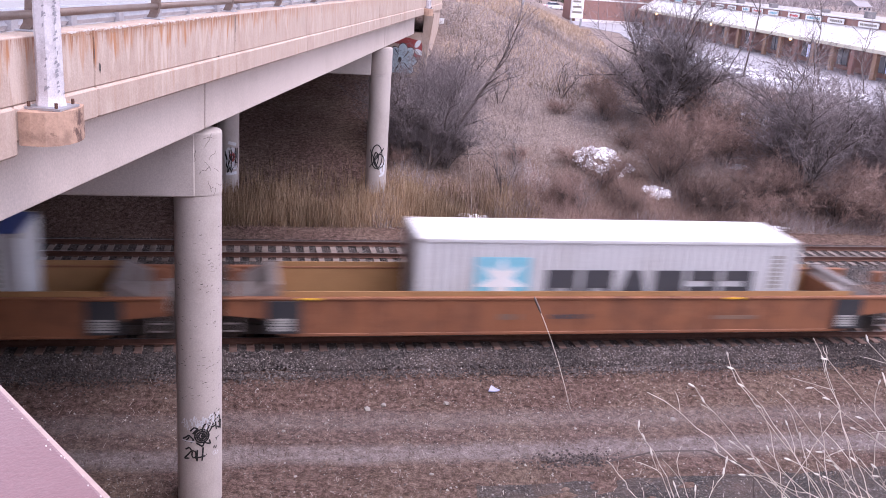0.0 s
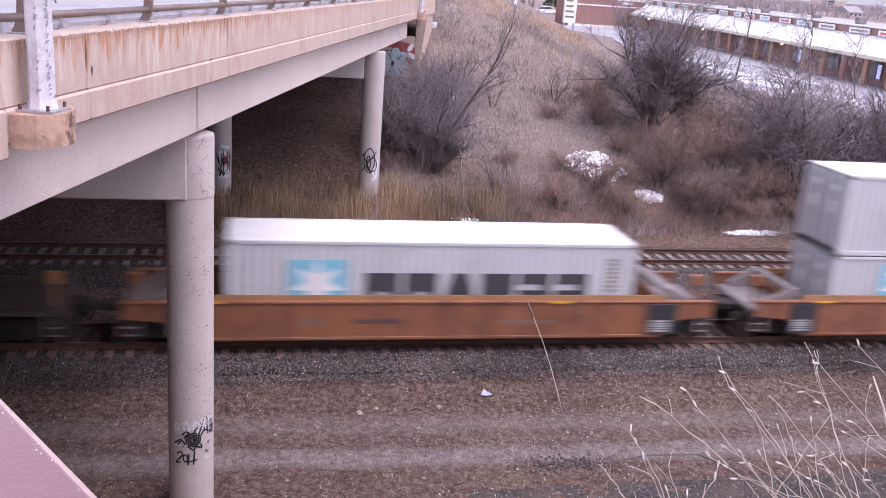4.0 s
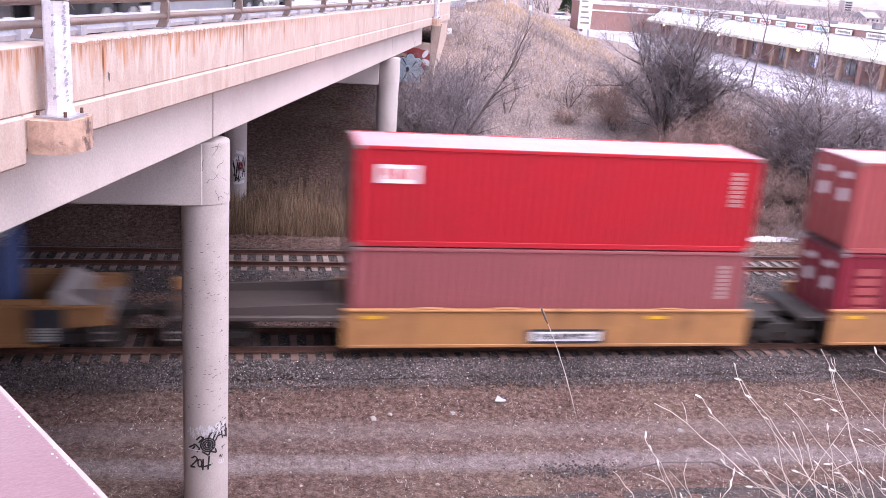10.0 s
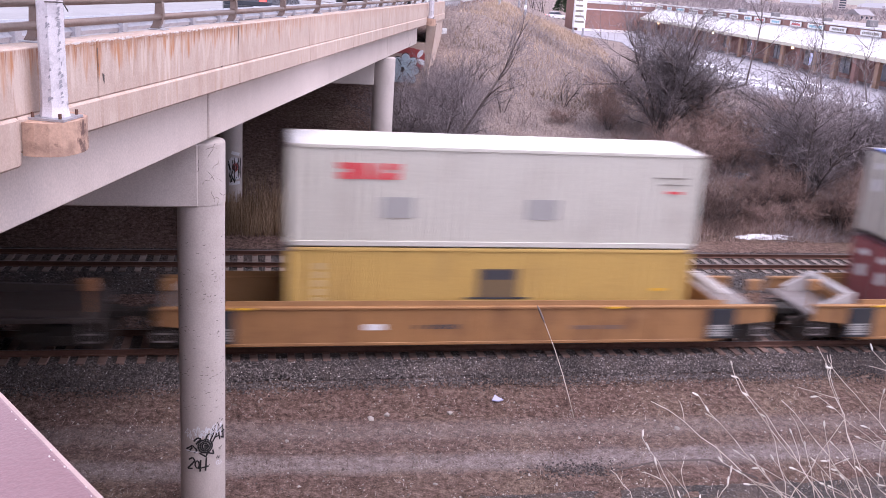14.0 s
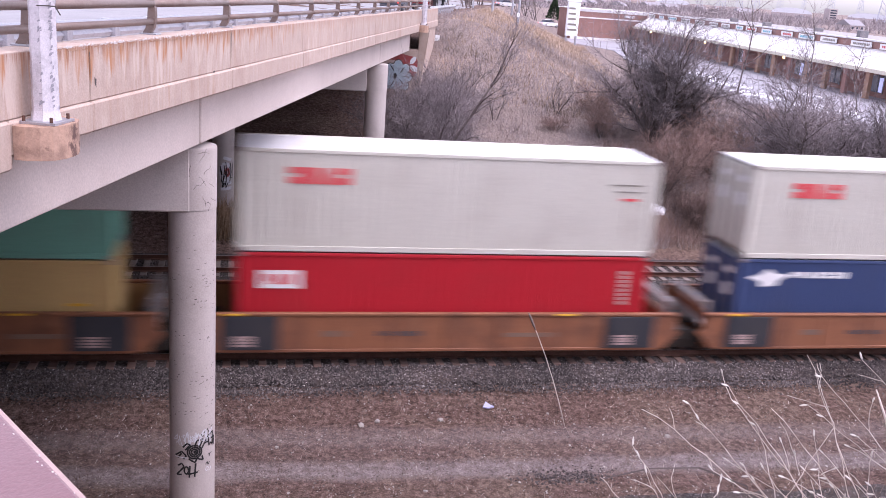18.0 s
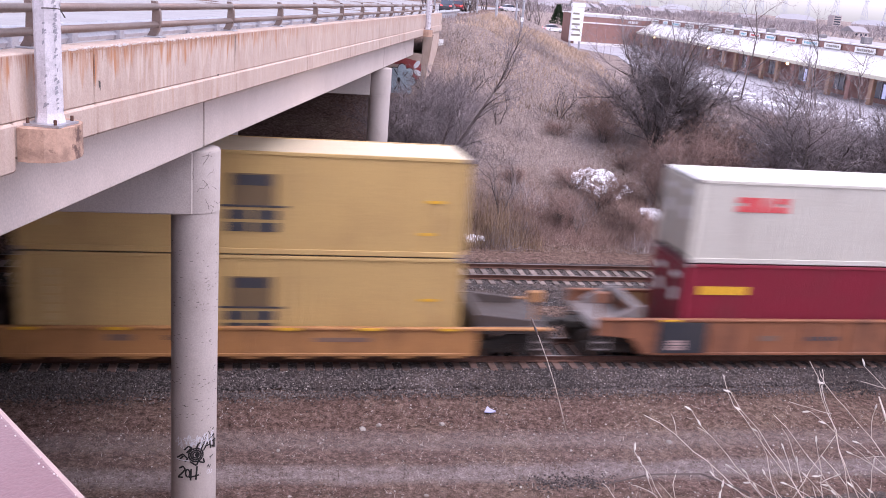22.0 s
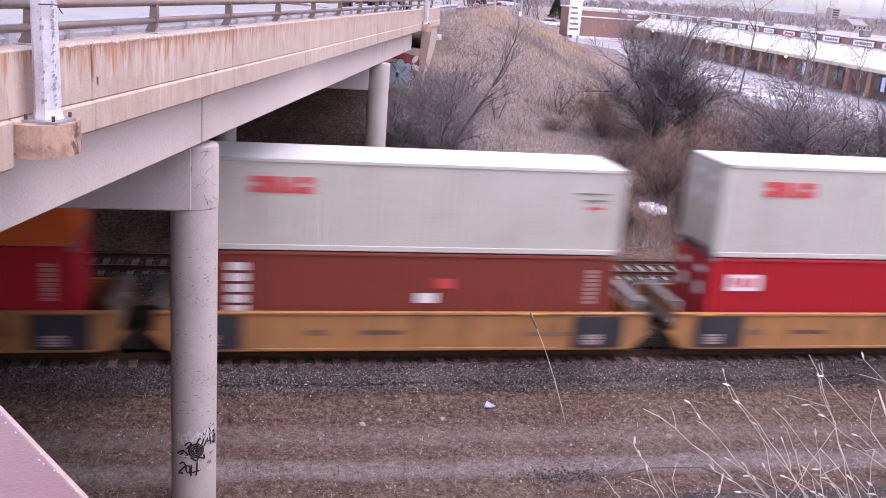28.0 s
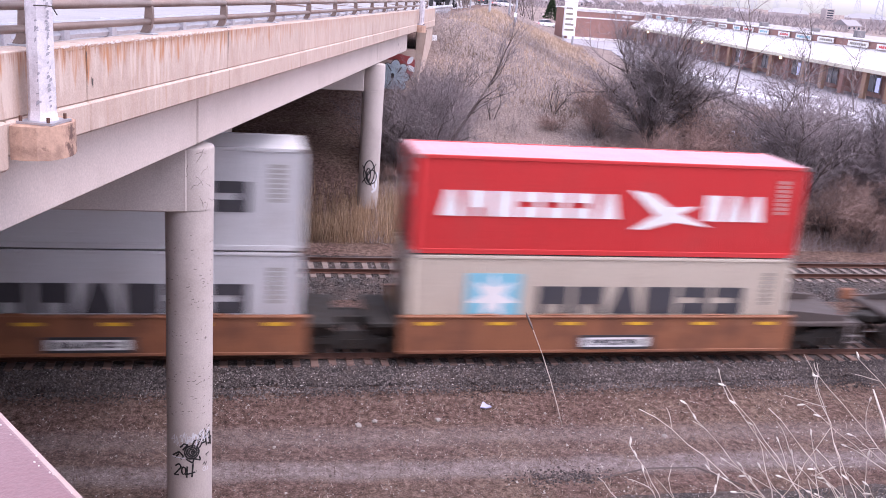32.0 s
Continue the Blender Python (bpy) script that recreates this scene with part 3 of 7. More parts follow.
# columns and caps beyond about x -21 are added under the extra deck
for x in (-1.08, -7.7, -14.3, -20.9, -27.5, -40.7, -53.9):
    column(x, -7.6, -1.6, zc, 6.05)
part("cap_beam", Shape().box(-61, -1.1, -8.105, -7.1, 6.03, zc - 0.004, 0.03), concrete_col, overpass, "concrete cap beam on the columns")
for x in (5.55, -1.05, -7.65, -14.3, -20.9, -34.1, -47.3):
    column(x, 15.2, 0.0, zf, 5.94)
part("cap_beam", Shape().box(-54, 5.06, 14.7, 15.7, 5.93, zf - 0.004, 0.03), concrete_col, overpass, "concrete cap beam on the columns")
# far abutment: breast wall, bearing shelf and corner pier
part("abutment_wall", Shape().box(-54, 9.95, 29.2, 30.2, 2.5, 6.85, 0.03), concrete_old, overpass, "concrete abutment wall")
# solid box; its black colour stands for shade behind the girder ends
part("abutment_shelf", Shape().box(-54, 9.3, 29.6, 30.6, 6.854, 8.4), gap_shade, overpass, "black box for the shaded gap behind the girder ends")
pier = Shape().slab([(0.42, 4.0), (0.56, 4.0), (1.02, ZS - 0.02), (0.42, ZS - 0.02)], 38.35, 39.0)
pier.v = [bridge(s, l, z + (lift(s) if z > 5 else 0)) for l, s, z in pier.v]
part("corner_pier", pier, concrete_old, overpass, "streaked concrete corner pier")
part("wing_wall", beam(39.004, 46.2, 0.32, 0.66, 6.0, ZS - 0.02, 0.02), concrete_old, overpass)
part("abutment_wall", Shape().box(-64, -4.6, -23.5, -22.5, 1.0, 8.4, 0.03), concrete_old, overpass, "concrete abutment wall")


def on_column(x, y, strokes, width, radius, turn):
    """Sprayed lines wrapped round a column: strokes in metres round it and up."""
    sh = Shape()
    for st in strokes:
        for (a, b), (p, q) in zip(st, st[1:]):
            m = max(1, round(math.hypot(p - a, q - b) / 0.06))
            for i in range(m):
                pts = []
                for f in (i / m, (i + 1) / m):
                    pts.append((a + (p - a) * f, b + (q - b) * f))
                dx, dz = pts[1][0] - pts[0][0], pts[1][1] - pts[0][1]
                L = math.hypot(dx, dz) or 1
                nx_, nz_ = -dz / L * width / 2, dx / L * width / 2
                quad = [(pts[0][0] + nx_, pts[0][1] + nz_), (pts[0][0] - nx_, pts[0][1] - nz_), (pts[1][0] - nx_, pts[1][1] - nz_), (pts[1][0] + nx_, pts[1][1] + nz_)]
                vs = []
                rr = radius + 0.0002 * (len(sh.f) % 40)
                for h, z in quad:
                    g = turn + h / radius
                    vs.append((x + rr * math.sin(g), y - rr * math.cos(g), z))
                sh.add(vs, [(0, 1, 2, 3)])
    return sh


def scribble(seed, w, h, loops, z0, x0=0.0, jag=True):
    r = random.Random(seed)
    out = []
    for i in range(loops):
        cx = x0 + w * ((i + 0.5) / loops - 0.5)
        st = [(cx + r.uniform(-0.5, 0.5) * w / loops * 1.7, z0 + r.uniform(0, 1) * h) for _ in range(5 if jag else 4)]
        out.append(st)
    return out


def ring(cx, cz, rx, rz, n=14, a0=0.0, a1=6.283):
    return [(cx + rx * math.cos(a0 + (a1 - a0) * i / n), cz + rz * math.sin(a0 + (a1 - a0) * i / n)) for i in range(n + 1)]


spray_black = worn("black_spray_paint", (0.012, 0.012, 0.014), (0.03, 0.028, 0.028), 0.3, 0.7)
spray_white = worn("white_spray_paint", (0.66, 0.66, 0.7), (0.5, 0.47, 0.46), 0.4, 0.7)
spray_red = worn("red_spray_paint", (0.3, 0.045, 0.045), (0.3, 0.08, 0.07), 0.4, 0.7)
spray_blue = worn("pale_blue_spray_paint", (0.36, 0.45, 0.52), (0.3, 0.33, 0.36), 0.4, 0.7)
TURN0 = 0.057
CR = 0.4785


def by_hand(*strokes):
    """Strokes seen flat, in metres across from the column's middle and up, bent round the column."""
    out = []
    for st in strokes:
        fine = []
        for (a, b), (p, q) in zip(st, st[1:]):
            fine += [(a + (p - a) * i / 4, b + (q - b) * i / 4) for i in range(4)]
        fine.append(st[-1])
        out.append([(0.475 * math.asin(max(-0.98, min(0.98, a / 0.475))), b) for a, b in fine])
    return out


def sprayed(strokes, width, material, label, lift_=0.0, x=-1.08, y=-7.6, turn=TURN0):
    return part("graffiti", on_column(x, y, strokes, width, CR + lift_, turn), material, overpass, label)


def taller(strokes):
    """The same writing a little larger, up and round the column."""
    return [[(0.02 + 1.2 * a, 0.28 + 1.2 * (b - 0.28)) for a, b in st] for st in strokes]


eye_tag = by_hand(*[ring(0.02, 0.69, k, k * 1.05) for k in (0.125, 0.09, 0.055)], ring(0.03, 0.69, 0.018, 0.03, 6),
                  [(-0.31, 0.6), (-0.2, 0.7), (-0.12, 0.62), (-0.17, 0.55)], [(-0.27, 0.56), (-0.2, 0.66)], [(-0.08, 0.56), (0.03, 0.48), (0.06, 0.56), (0.17, 0.51), (0.15, 0.6)],
                  [(-0.18, 0.78), (-0.11, 0.86), (-0.05, 0.84), (-0.14, 0.73)], [(0.02, 0.8), (0.06, 0.91), (0.17, 0.92), (0.1, 0.77)],
                  [(0.15, 0.75), (0.26, 0.95), (0.285, 0.75)], [(0.19, 0.83), (0.28, 0.84)], [(0.26, 0.95), (0.35, 1.0), (0.35, 0.75), (0.3, 0.8)], [(0.31, 0.88), (0.38, 0.89), (0.37, 0.72)])
sprayed(taller(eye_tag), 0.036, spray_black, "black sprayed eye and letters on the column", 0.002)
year = by_hand([(-0.27, 0.4), (-0.2, 0.46), (-0.16, 0.4), (-0.29, 0.22), (-0.2, 0.24)], ring(-0.12, 0.33, 0.037, 0.075), [(-0.06, 0.42), (-0.07, 0.19)], [(0.04, 0.47), (0.02, 0.2)],
               [(-0.1, 0.25), (0.08, 0.29)], [(-0.34, 0.32), (-0.335, 0.32)], [(0.09, 0.31), (0.1, 0.31)])
sprayed(taller(year), 0.036, spray_black, "black sprayed year 2011 on the column", 0.002)
sprayed(by_hand([(0.17, 1.18), (0.22, 1.1), (0.26, 1.22)], [(0.3, 1.27), (0.34, 1.15)], [(0.34, 1.34), (0.345, 1.32)], [(0.37, 1.27), (0.41, 1.29)],
                [(0.32, 0.64), (0.39, 0.66)], [(0.35, 0.65), (0.35, 0.59)], [(0.27, 0.42), (0.3, 0.48), (0.32, 0.4), (0.35, 0.46)]), 0.018, spray_black, "thin black scrawl on the column", 0.002)
sprayed(by_hand(*scribble(5, 0.76, 0.3, 14, 0.88, 0.02), *scribble(7, 0.6, 0.26, 10, 1.0, 0.1), ring(0.3, 0.31, 0.03, 0.05, 8), [(0.33, 0.25), (0.38, 0.27), (0.36, 0.34)]), 0.014, spray_white, "faint white sprayed scrawl on the column", 0.0)
sprayed(by_hand([(-0.36, 0.64), (-0.1, 0.64)]), 0.022, spray_white, "white sprayed line on the column", 0.012)
FC, SC2 = dict(x=5.55, y=15.2, turn=-0.13), dict(x=-1.05, y=15.2, turn=0.03)
sprayed(by_hand(ring(0.0, 2.3, 0.24, 0.55), ring(0.12, 2.1, 0.22, 0.32), ring(-0.03, 2.2, 0.1, 0.3), [(-0.3, 1.8), (0.3, 2.7)], [(-0.3, 2.6), (0.1, 1.7)]), 0.05, spray_black, "black looped tag on the column", 0.003, **FC)
sprayed(by_hand(ring(0.28, 1.75, 0.08, 0.22), [(0.15, 1.4), (0.33, 1.5), (0.36, 2.3)]), 0.1, spray_white, "white sprayed patch on the column", 0.0, **FC)
sprayed(by_hand(ring(0.1, 2.1, 0.2, 0.4), ring(0.12, 2.1, 0.08, 0.22), [(-0.1, 1.35), (0.36, 1.4)], [(-0.05, 1.55), (0.36, 1.65)], [(0.0, 2.75), (0.34, 2.65)]), 0.14, spray_white, "white sprayed patch on the column", 0.0, **SC2)
sprayed(by_hand(ring(0.18, 2.1, 0.07, 0.16)), 0.13, spray_red, "red sprayed patch on the column", 0.01, **SC2)
sprayed(by_hand(*scribble(21, 0.5, 1.3, 6, 1.35, 0.12)), 0.035, spray_black, "black sprayed outline on the column", 0.02, **SC2)


def sprayed_patch(items, material, out, label):
    """Filled round patches of paint on the far abutment: middle, half sizes and tilt."""
    sh = Shape()
    for k, (cx, cz, rx, rz, tilt) in enumerate(items):
        pts = []
        for q in range(18):
            a, b = rx * math.cos(q * 0.349), rz * math.sin(q * 0.349)
            pts.append((cx + a * math.cos(tilt) - b * math.sin(tilt), 29.2 - out - 0.0005 * k, cz + a * math.sin(tilt) + b * math.cos(tilt)))
        sh.add(pts, [tuple(range(18))])
    return part("graffiti", sh, material, overpass, label)


petals = [(8.65 + 0.44 * math.cos(q * 0.785), 5.2 + 0.55 * math.sin(q * 0.785), 0.4, 0.26, q * 0.785) for q in range(8)]
sprayed_patch([(9.35, 6.0, 0.5, 0.45, 0), (8.6, 6.35, 0.8, 0.2, 0), (9.45, 5.6, 0.3, 0.4, 0)], spray_red, 0.004, "red sprayed background on the abutment")
sprayed_patch([(a, b, c * 1.22, d * 1.25, e) for a, b, c, d, e in petals], spray_black, 0.009, "black outline of the bubble graffiti")
sprayed_patch([(a, b, c * 1.08, d * 1.1, e) for a, b, c, d, e in petals] + [(9.52, 6.2, 0.14, 0.26, -0.6), (9.62, 5.72, 0.3, 0.15, -0.5)], spray_white, 0.015, "white edge of the bubble graffiti")
sprayed_patch(petals + [(8.65, 5.2, 0.35, 0.4, 0)], spray_blue, 0.021, "pale blue bubble graffiti on the abutment")
sprayed_patch([(8.5, 5.25, 0.1, 0.16, 0), (8.9, 5.6, 0.03, 0.25, -0.6), (8.3, 5.7, 0.03, 0.25, 0.6), (8.9, 4.9, 0.03, 0.25, 0.7), (8.35, 4.8, 0.03, 0.22, -0.5)], spray_black, 0.028, "black lines in the bubble graffiti")


# rust runs, spalls and cracks on the outer face of the parapet
def face_marks(name, label, material, items, l):
    sh = Shape()
    for s, z, w, h in items:
        n_ = 5
        top = [(s + w * (i / n_ - 0.5), z + rng.uniform(-0.02, 0.02)) for i in range(n_ + 1)]
        bot = [(s + w * 0.7 * (i / n_ - 0.5), z - h * rng.uniform(0.35, 1.0)) for i in range(n_ + 1)]
        pts = [bridge(a, l, b + lift(a)) for a, b in top] + [bridge(a, l, b + lift(a)) for a, b in reversed(bot)]
        sh.add(pts, [tuple(range(len(pts)))])
    return part(name, sh, material, overpass, label)


r2 = random.Random(5)
face_marks("rust_run", "rust runs down the parapet face", rust_stain,
           [(r2.uniform(-7.4, 0.2), ZT - 0.045, r2.uniform(0.012, 0.03), r2.uniform(0.06, 0.25)) for _ in range(40)], 0.7525)
face_marks("spall", "broken concrete along the parapet's top edge", chip_white,
           [(-6.9 + 0.23 * i + r2.uniform(-0.1, 0.1), ZT - 0.01, r2.uniform(0.08, 0.3), r2.uniform(0.01, 0.035)) for i in range(30)], 0.7545)
face_marks("rust_run", "rusty line under the broken edge", rust_stain,
           [(-6.9 + 0.36 * i + r2.uniform(-0.1, 0.1), ZT - r2.uniform(0.03, 0.06), r2.uniform(0.2, 0.45), 0.022) for i in range(20)], 0.7555)
face_marks("crack", "dark vertical cracks in the parapet", crack_dark,
           [(-6.1, ZT - 0.1, 0.025, 0.62), (-5.95, ZT - 0.45, 0.06, 0.14), (0.05, ZT - 0.05, 0.02, 0.6), (-1.0, ZL + 0.02, 0.12, 0.04), (3.1, ZT - 0.1, 0.015, 0.5), (7.9, ZT - 0.1, 0.02, 0.45), (13.5, ZT - 0.1, 0.02, 0.4)], 0.756)
# seams and hairline cracks on the near column
dash = random.Random(31)
pits = []
for _ in range(150):
    h_, z_, L_ = dash.uniform(-0.66, 0.66), dash.choice((1.75, 2.3, 2.6, 3.4, 4.1, 4.6, 5.2)) + dash.gauss(0, 0.14), dash.uniform(0.01, 0.07)
    pits.append([(h_, z_), (h_ + L_ * 0.6, z_ + dash.uniform(-0.012, 0.012)), (h_ + L_, z_ + dash.uniform(-0.02, 0.02))])
part("crack", on_column(-1.08, -7.6, pits, 0.009, 0.4775, TURN0), crack_dark, overpass, "fine cracks in the column")
wander = []
for h_, z_, a_ in ((0.1, 7.2, 0.2), (0.3, 7.3, -1.4), (0.12, 6.75, 0.1), (0.38, 6.95, -1.5), (0.02, 6.5, 0.3), (0.2, 6.35, -0.2), (0.35, 6.6, -1.3), (0.25, 6.2, 0.4), (-0.1, 6.7, 0.05), (0.4, 6.3, -1.6)):
    walk_ = [(h_, z_)]
    for _ in range(dash.choice((4, 6, 8))):
        a_ += dash.gauss(0, 0.5)
        h_, z_ = min(0.62, h_ + 0.04 * math.cos(a_)), z_ + 0.04 * math.sin(a_)
        walk_.append((h_, z_))
    wander.append(walk_)
part("crack", on_column(-1.08, -7.6, wander, 0.007, 0.49, TURN0), crack_dark, overpass, "fine cracks in the column head")

# steel railing on the parapet
railing = thing("bridge_railing", "brown steel two-pipe railing with curved posts", "railing", kind="structure")


def bar_along(s0, s1, l, z, r):
    return Shape().tube([bridge(s, l, z + lift(s)) for s in steps([(s0, s1, 6.0)])], r, 12)


S_POST = [-7.15 + 3.86 * k for k in range(-3, 14)]
for a, b in zip(S_POST, S_POST[1:]):
    part("rail_pipe", bar_along(a, b, 0.5, ZT + 0.47, 0.055), rail_brown, railing, "brown steel pipe", smooth=True)
    part("rail_pipe", bar_along(a, b, 0.5, ZT + 0.2, 0.05), rail_brown, railing, "brown steel pipe", smooth=True)
for s in S_POST:
    sh = Shape()
    front = [(0.47, 0.0), (0.535, 0.1), (0.565, 0.25), (0.56, 0.4), (0.5, 0.56)]
    back = [(0.42, 0.56), (0.44, 0.4), (0.43, 0.25), (0.4, 0.1), (0.34, 0.0)]
    ring_ = front + back
    sh.slab([(l, ZT + z) for l, z in ring_], -0.04, 0.04)
    sh.v = [bridge(s + y, l, z + lift(s)) for l, y, z in sh.v]
    p = part("post", sh, rail_brown, railing, "curved brown railing post")
    part("base_plate", beam(s - 0.12, s + 0.12, 0.33, 0.6, ZT + 0.001, ZT + 0.02, 0.004), galv, railing)
# crash barrier at the kerb
barrier = thing("crash_barrier", "grey galvanised crash barrier beside the roadway", "guardrail", kind="structure")
for a, b in zip(S_POST, S_POST[1:]):
    sh = Shape()
    prof = [(-1.42, 0.56), (-1.36, 0.64), (-1.42, 0.7), (-1.42, 0.74), (-1.36, 0.8), (-1.42, 0.88), (-1.45, 0.88), (-1.45, 0.56)]
    sh.loft([[bridge(s, l, z + ZS + 0.62 - 0.3 + lift(s)) for l, z in prof] for s in (a, b + 0.05)])
    part("beam", sh, galv, barrier, "corrugated steel beam")
    for f in (0.25, 0.75):
        s = a + (b - a) * f
        part("post", beam(s - 0.07, s + 0.07, -1.6, -1.46, ZS + 0.621, ZS + 1.2, 0.01), galv, barrier)
        part("block", beam(s - 0.1, s + 0.1, -1.46, -1.3, ZS + 0.88, ZS + 1.14, 0.01), galv, barrier, "grey spacer block")


# ---- lamp posts on corbels ----
def lamp_post(s, seed):
    z0 = ZS + lift(s)
    th = thing("lamp_post", "octagonal silver lamp post with peeling paint on a concrete corbel", "lamp post", "lamp posts on the bridge")
    top = ZT + lift(s)
    sh = Shape()
    out = [(-0.4, 0.79), (0.52, 0.79), (0.52, 0.93), (0.47, 1.08), (0.37, 1.19), (0.2, 1.25), (0.05, 1.265), (-0.12, 1.25), (-0.27, 1.19), (-0.36, 1.08), (-0.4, 0.93)]
    sh.plan([bridge(s + a, b)[:2] for a, b in out], z0 - 0.02, z0 + 0.36)
    part("corbel", sh, corbel_mat, th, "rust-stained concrete corbel")
    sh = Shape().plan([bridge(s + a, b)[:2] for a, b in ((-0.24, 0.77), (0.24, 0.77), (0.24, 1.2), (-0.24, 1.2))], z0 + 0.364, z0 + 0.39)
    part("base_plate", sh, galv, th, "rusted base plate")
    bx, by, _ = bridge(s, 0.98)
    sh = Shape().tube([(bx, by, z0 + 0.392), (bx, by, z0 + 0.5), (bx, by, z0 + 9.5)], [0.17, 0.15, 0.1], 8)
    part("pole", sh, pole_paint, th, "octagonal pole with peeling silver paint")
    hook = [(bx - 0.02, by - 0.16, z0 + 1.66), (bx + 0.1, by - 0.17, z0 + 1.665), (bx + 0.17, by - 0.15, z0 + 1.66), (bx + 0.22, by - 0.14, z0 + 1.57)]
    part("wire_hook", Shape().tube(hook, 0.008, 6), crack_dark, th, "bent dark wire hook")
    sh = Shape()
    for _ in range(70):
        a = rng.choice((0, 1, 1, 1, 2)) * math.pi / 4 + math.pi * 1.5 + rng.uniform(-0.12, 0.12)
        z = z0 + rng.uniform(0.5, 1.9)
        w, h = rng.uniform(0.01, 0.028), rng.uniform(0.015, 0.07)
        r = 0.153 - (z - z0 - 0.5) * 0.0055
        c = Vector((bx + r * math.cos(a), by + r * math.sin(a), z))
        t_ = Vector((-math.sin(a), math.cos(a), 0))
        sh = Shape().add([c - t_ * w, c + t_ * w * 0.7 + Vector((0, 0, h * 0.4)), c + t_ * w * 0.5 + Vector((0, 0, h)), c - t_ * w * 0.6 + Vector((0, 0, h * 0.8))], [(0, 1, 2, 3)])
        part("bare_patch", sh, flake_grey, th)
    for a in (-0.2, 0.2):
        for b in (0.82, 1.14):
            x, y, _ = bridge(s + a, b)
            part("bolt", Shape().tube([(x, y, z0 + 0.391), (x, y, z0 + 0.45)], 0.02, 6), rail_rust, th)
    return th


lamp_post(-7.75, 1)
lamp_post(35.0, 2)


# ---- the train ----
# way travelled by the train in metres after t seconds
def travel(t):
    q = t / 32.0
    return 437.33 * q + 74.17 * q ** 2 - 75.35 * q ** 3 + 30.86 * q ** 4


MESH = {}
mark_dim = worn("grey_overpaint", (0.36, 0.35, 0.34), (0.3, 0.28, 0.26), 0.4, 0.6)
mark_stain = worn("dark_brown_grime", (0.2, 0.11, 0.05), (0.42, 0.27, 0.1), 0.9, 0.8, scale=4, streak=False)
mark_rust = worn("brown_rust_bloom", (0.42, 0.27, 0.15), (0.5, 0.42, 0.34), 0.8, 0.8, scale=5, streak=False)
brace_pale = worn("pale_worn_brace_steel", (0.5, 0.46, 0.45), (0.24, 0.19, 0.17), 0.5, 0.5, 0.1, scale=3)
plate_dark = worn("dark_grey_platform_steel", (0.075, 0.06, 0.056), (0.13, 0.085, 0.07), 0.5, 0.6, 0.2, scale=3)


def shared(key, make, material, smooth=False):
    if key not in MESH:
        MESH[key] = make().mesh(key[0], material, smooth)
    return MESH[key]


L2, W2 = 6.096, 1.219


def corrugated(h):
    """One long side wall, pressed in trapezoid folds."""
    def make():
        s = Shape()
        n = 46
        x0, x1 = -L2 + 0.14, L2 - 0.14
        p = (x1 - x0) / n
        prof = []
        for i in range(n):
            a = x0 + p * i
            prof += [(a, 0.0), (a + p * 0.3, 0.0), (a + p * 0.5, 0.045), (a + p * 0.8, 0.045)]
        prof.append((x1, 0.0))
        prof = [(x, d + 0.012) for x, d in prof]
        m = len(prof)
        z0, z1 = 0.14, h - 0.06
        s.v = [(x, d, z0) for x, d in prof] + [(x, d, z1) for x, d in prof] + [(x0, 0.08, z0), (x1, 0.08, z0), (x1, 0.08, z1), (x0, 0.08, z1)]
        s.f = [(i, i + 1, m + i + 1, m + i) for i in range(m - 1)] + [(2 * m, 2 * m + 3, 2 * m + 2, 2 * m + 1)]
        return s
    return make


def end_wall(h):
    def make():
        s = Shape()
        n = 9
        prof = []
        w = 2 * W2 - 0.28
        for i in range(n):
            a = -w / 2 + w / n * i
            prof += [(a, 0.0), (a + w / n * 0.3, 0.0), (a + w / n * 0.5, -0.04), (a + w / n * 0.8, -0.04)]
        prof.append((w / 2, 0.0))
        m = len(prof)
        s.v = [(L2 - 0.02 + d, y, z) for z in (0.14, h - 0.06) for y, d in prof]
        s.f = [(i, i + 1, m + i + 1, m + i) for i in range(m - 1)]
        k = len(s.v)
        s.v += [(L2 - 0.09, -w / 2, 0.14), (L2 - 0.09, w / 2, 0.14), (L2 - 0.09, w / 2, h - 0.06), (L2 - 0.09, -w / 2, h - 0.06)]
        s.f.append((k, k + 1, k + 2, k + 3))
        return s
    return make


def roof_sheet(h):
    def make():
        s = Shape()
        n = 34
        x0, x1 = -L2 + 0.06, L2 - 0.06
        for i in range(n * 2 + 1):
            x = x0 + (x1 - x0) * i / (n * 2)
            z = h - 0.012 - (0.02 if i % 2 else 0.0)
            s.v += [(x, -W2 + 0.06, z), (x, W2 - 0.06, z), (x, -W2 + 0.06, h - 0.07), (x, W2 - 0.06, h - 0.07)]
        for i in range(n * 2):
            a = 4 * i
            s.f += [(a, a + 4, a + 5, a + 1), (a + 2, a + 3, a + 7, a + 6)]
        return s
    return make


def star(cx, cz, r, n, y):
    pts = []
    for i in range(2 * n):
        a = math.pi / 2 + math.pi * i / n
        k = r if i % 2 == 0 else r * 0.42
        pts.append((cx + k * math.cos(a), cz + k * math.sin(a)))
    return Shape().slab(pts, y - 0.002, y + 0.004)


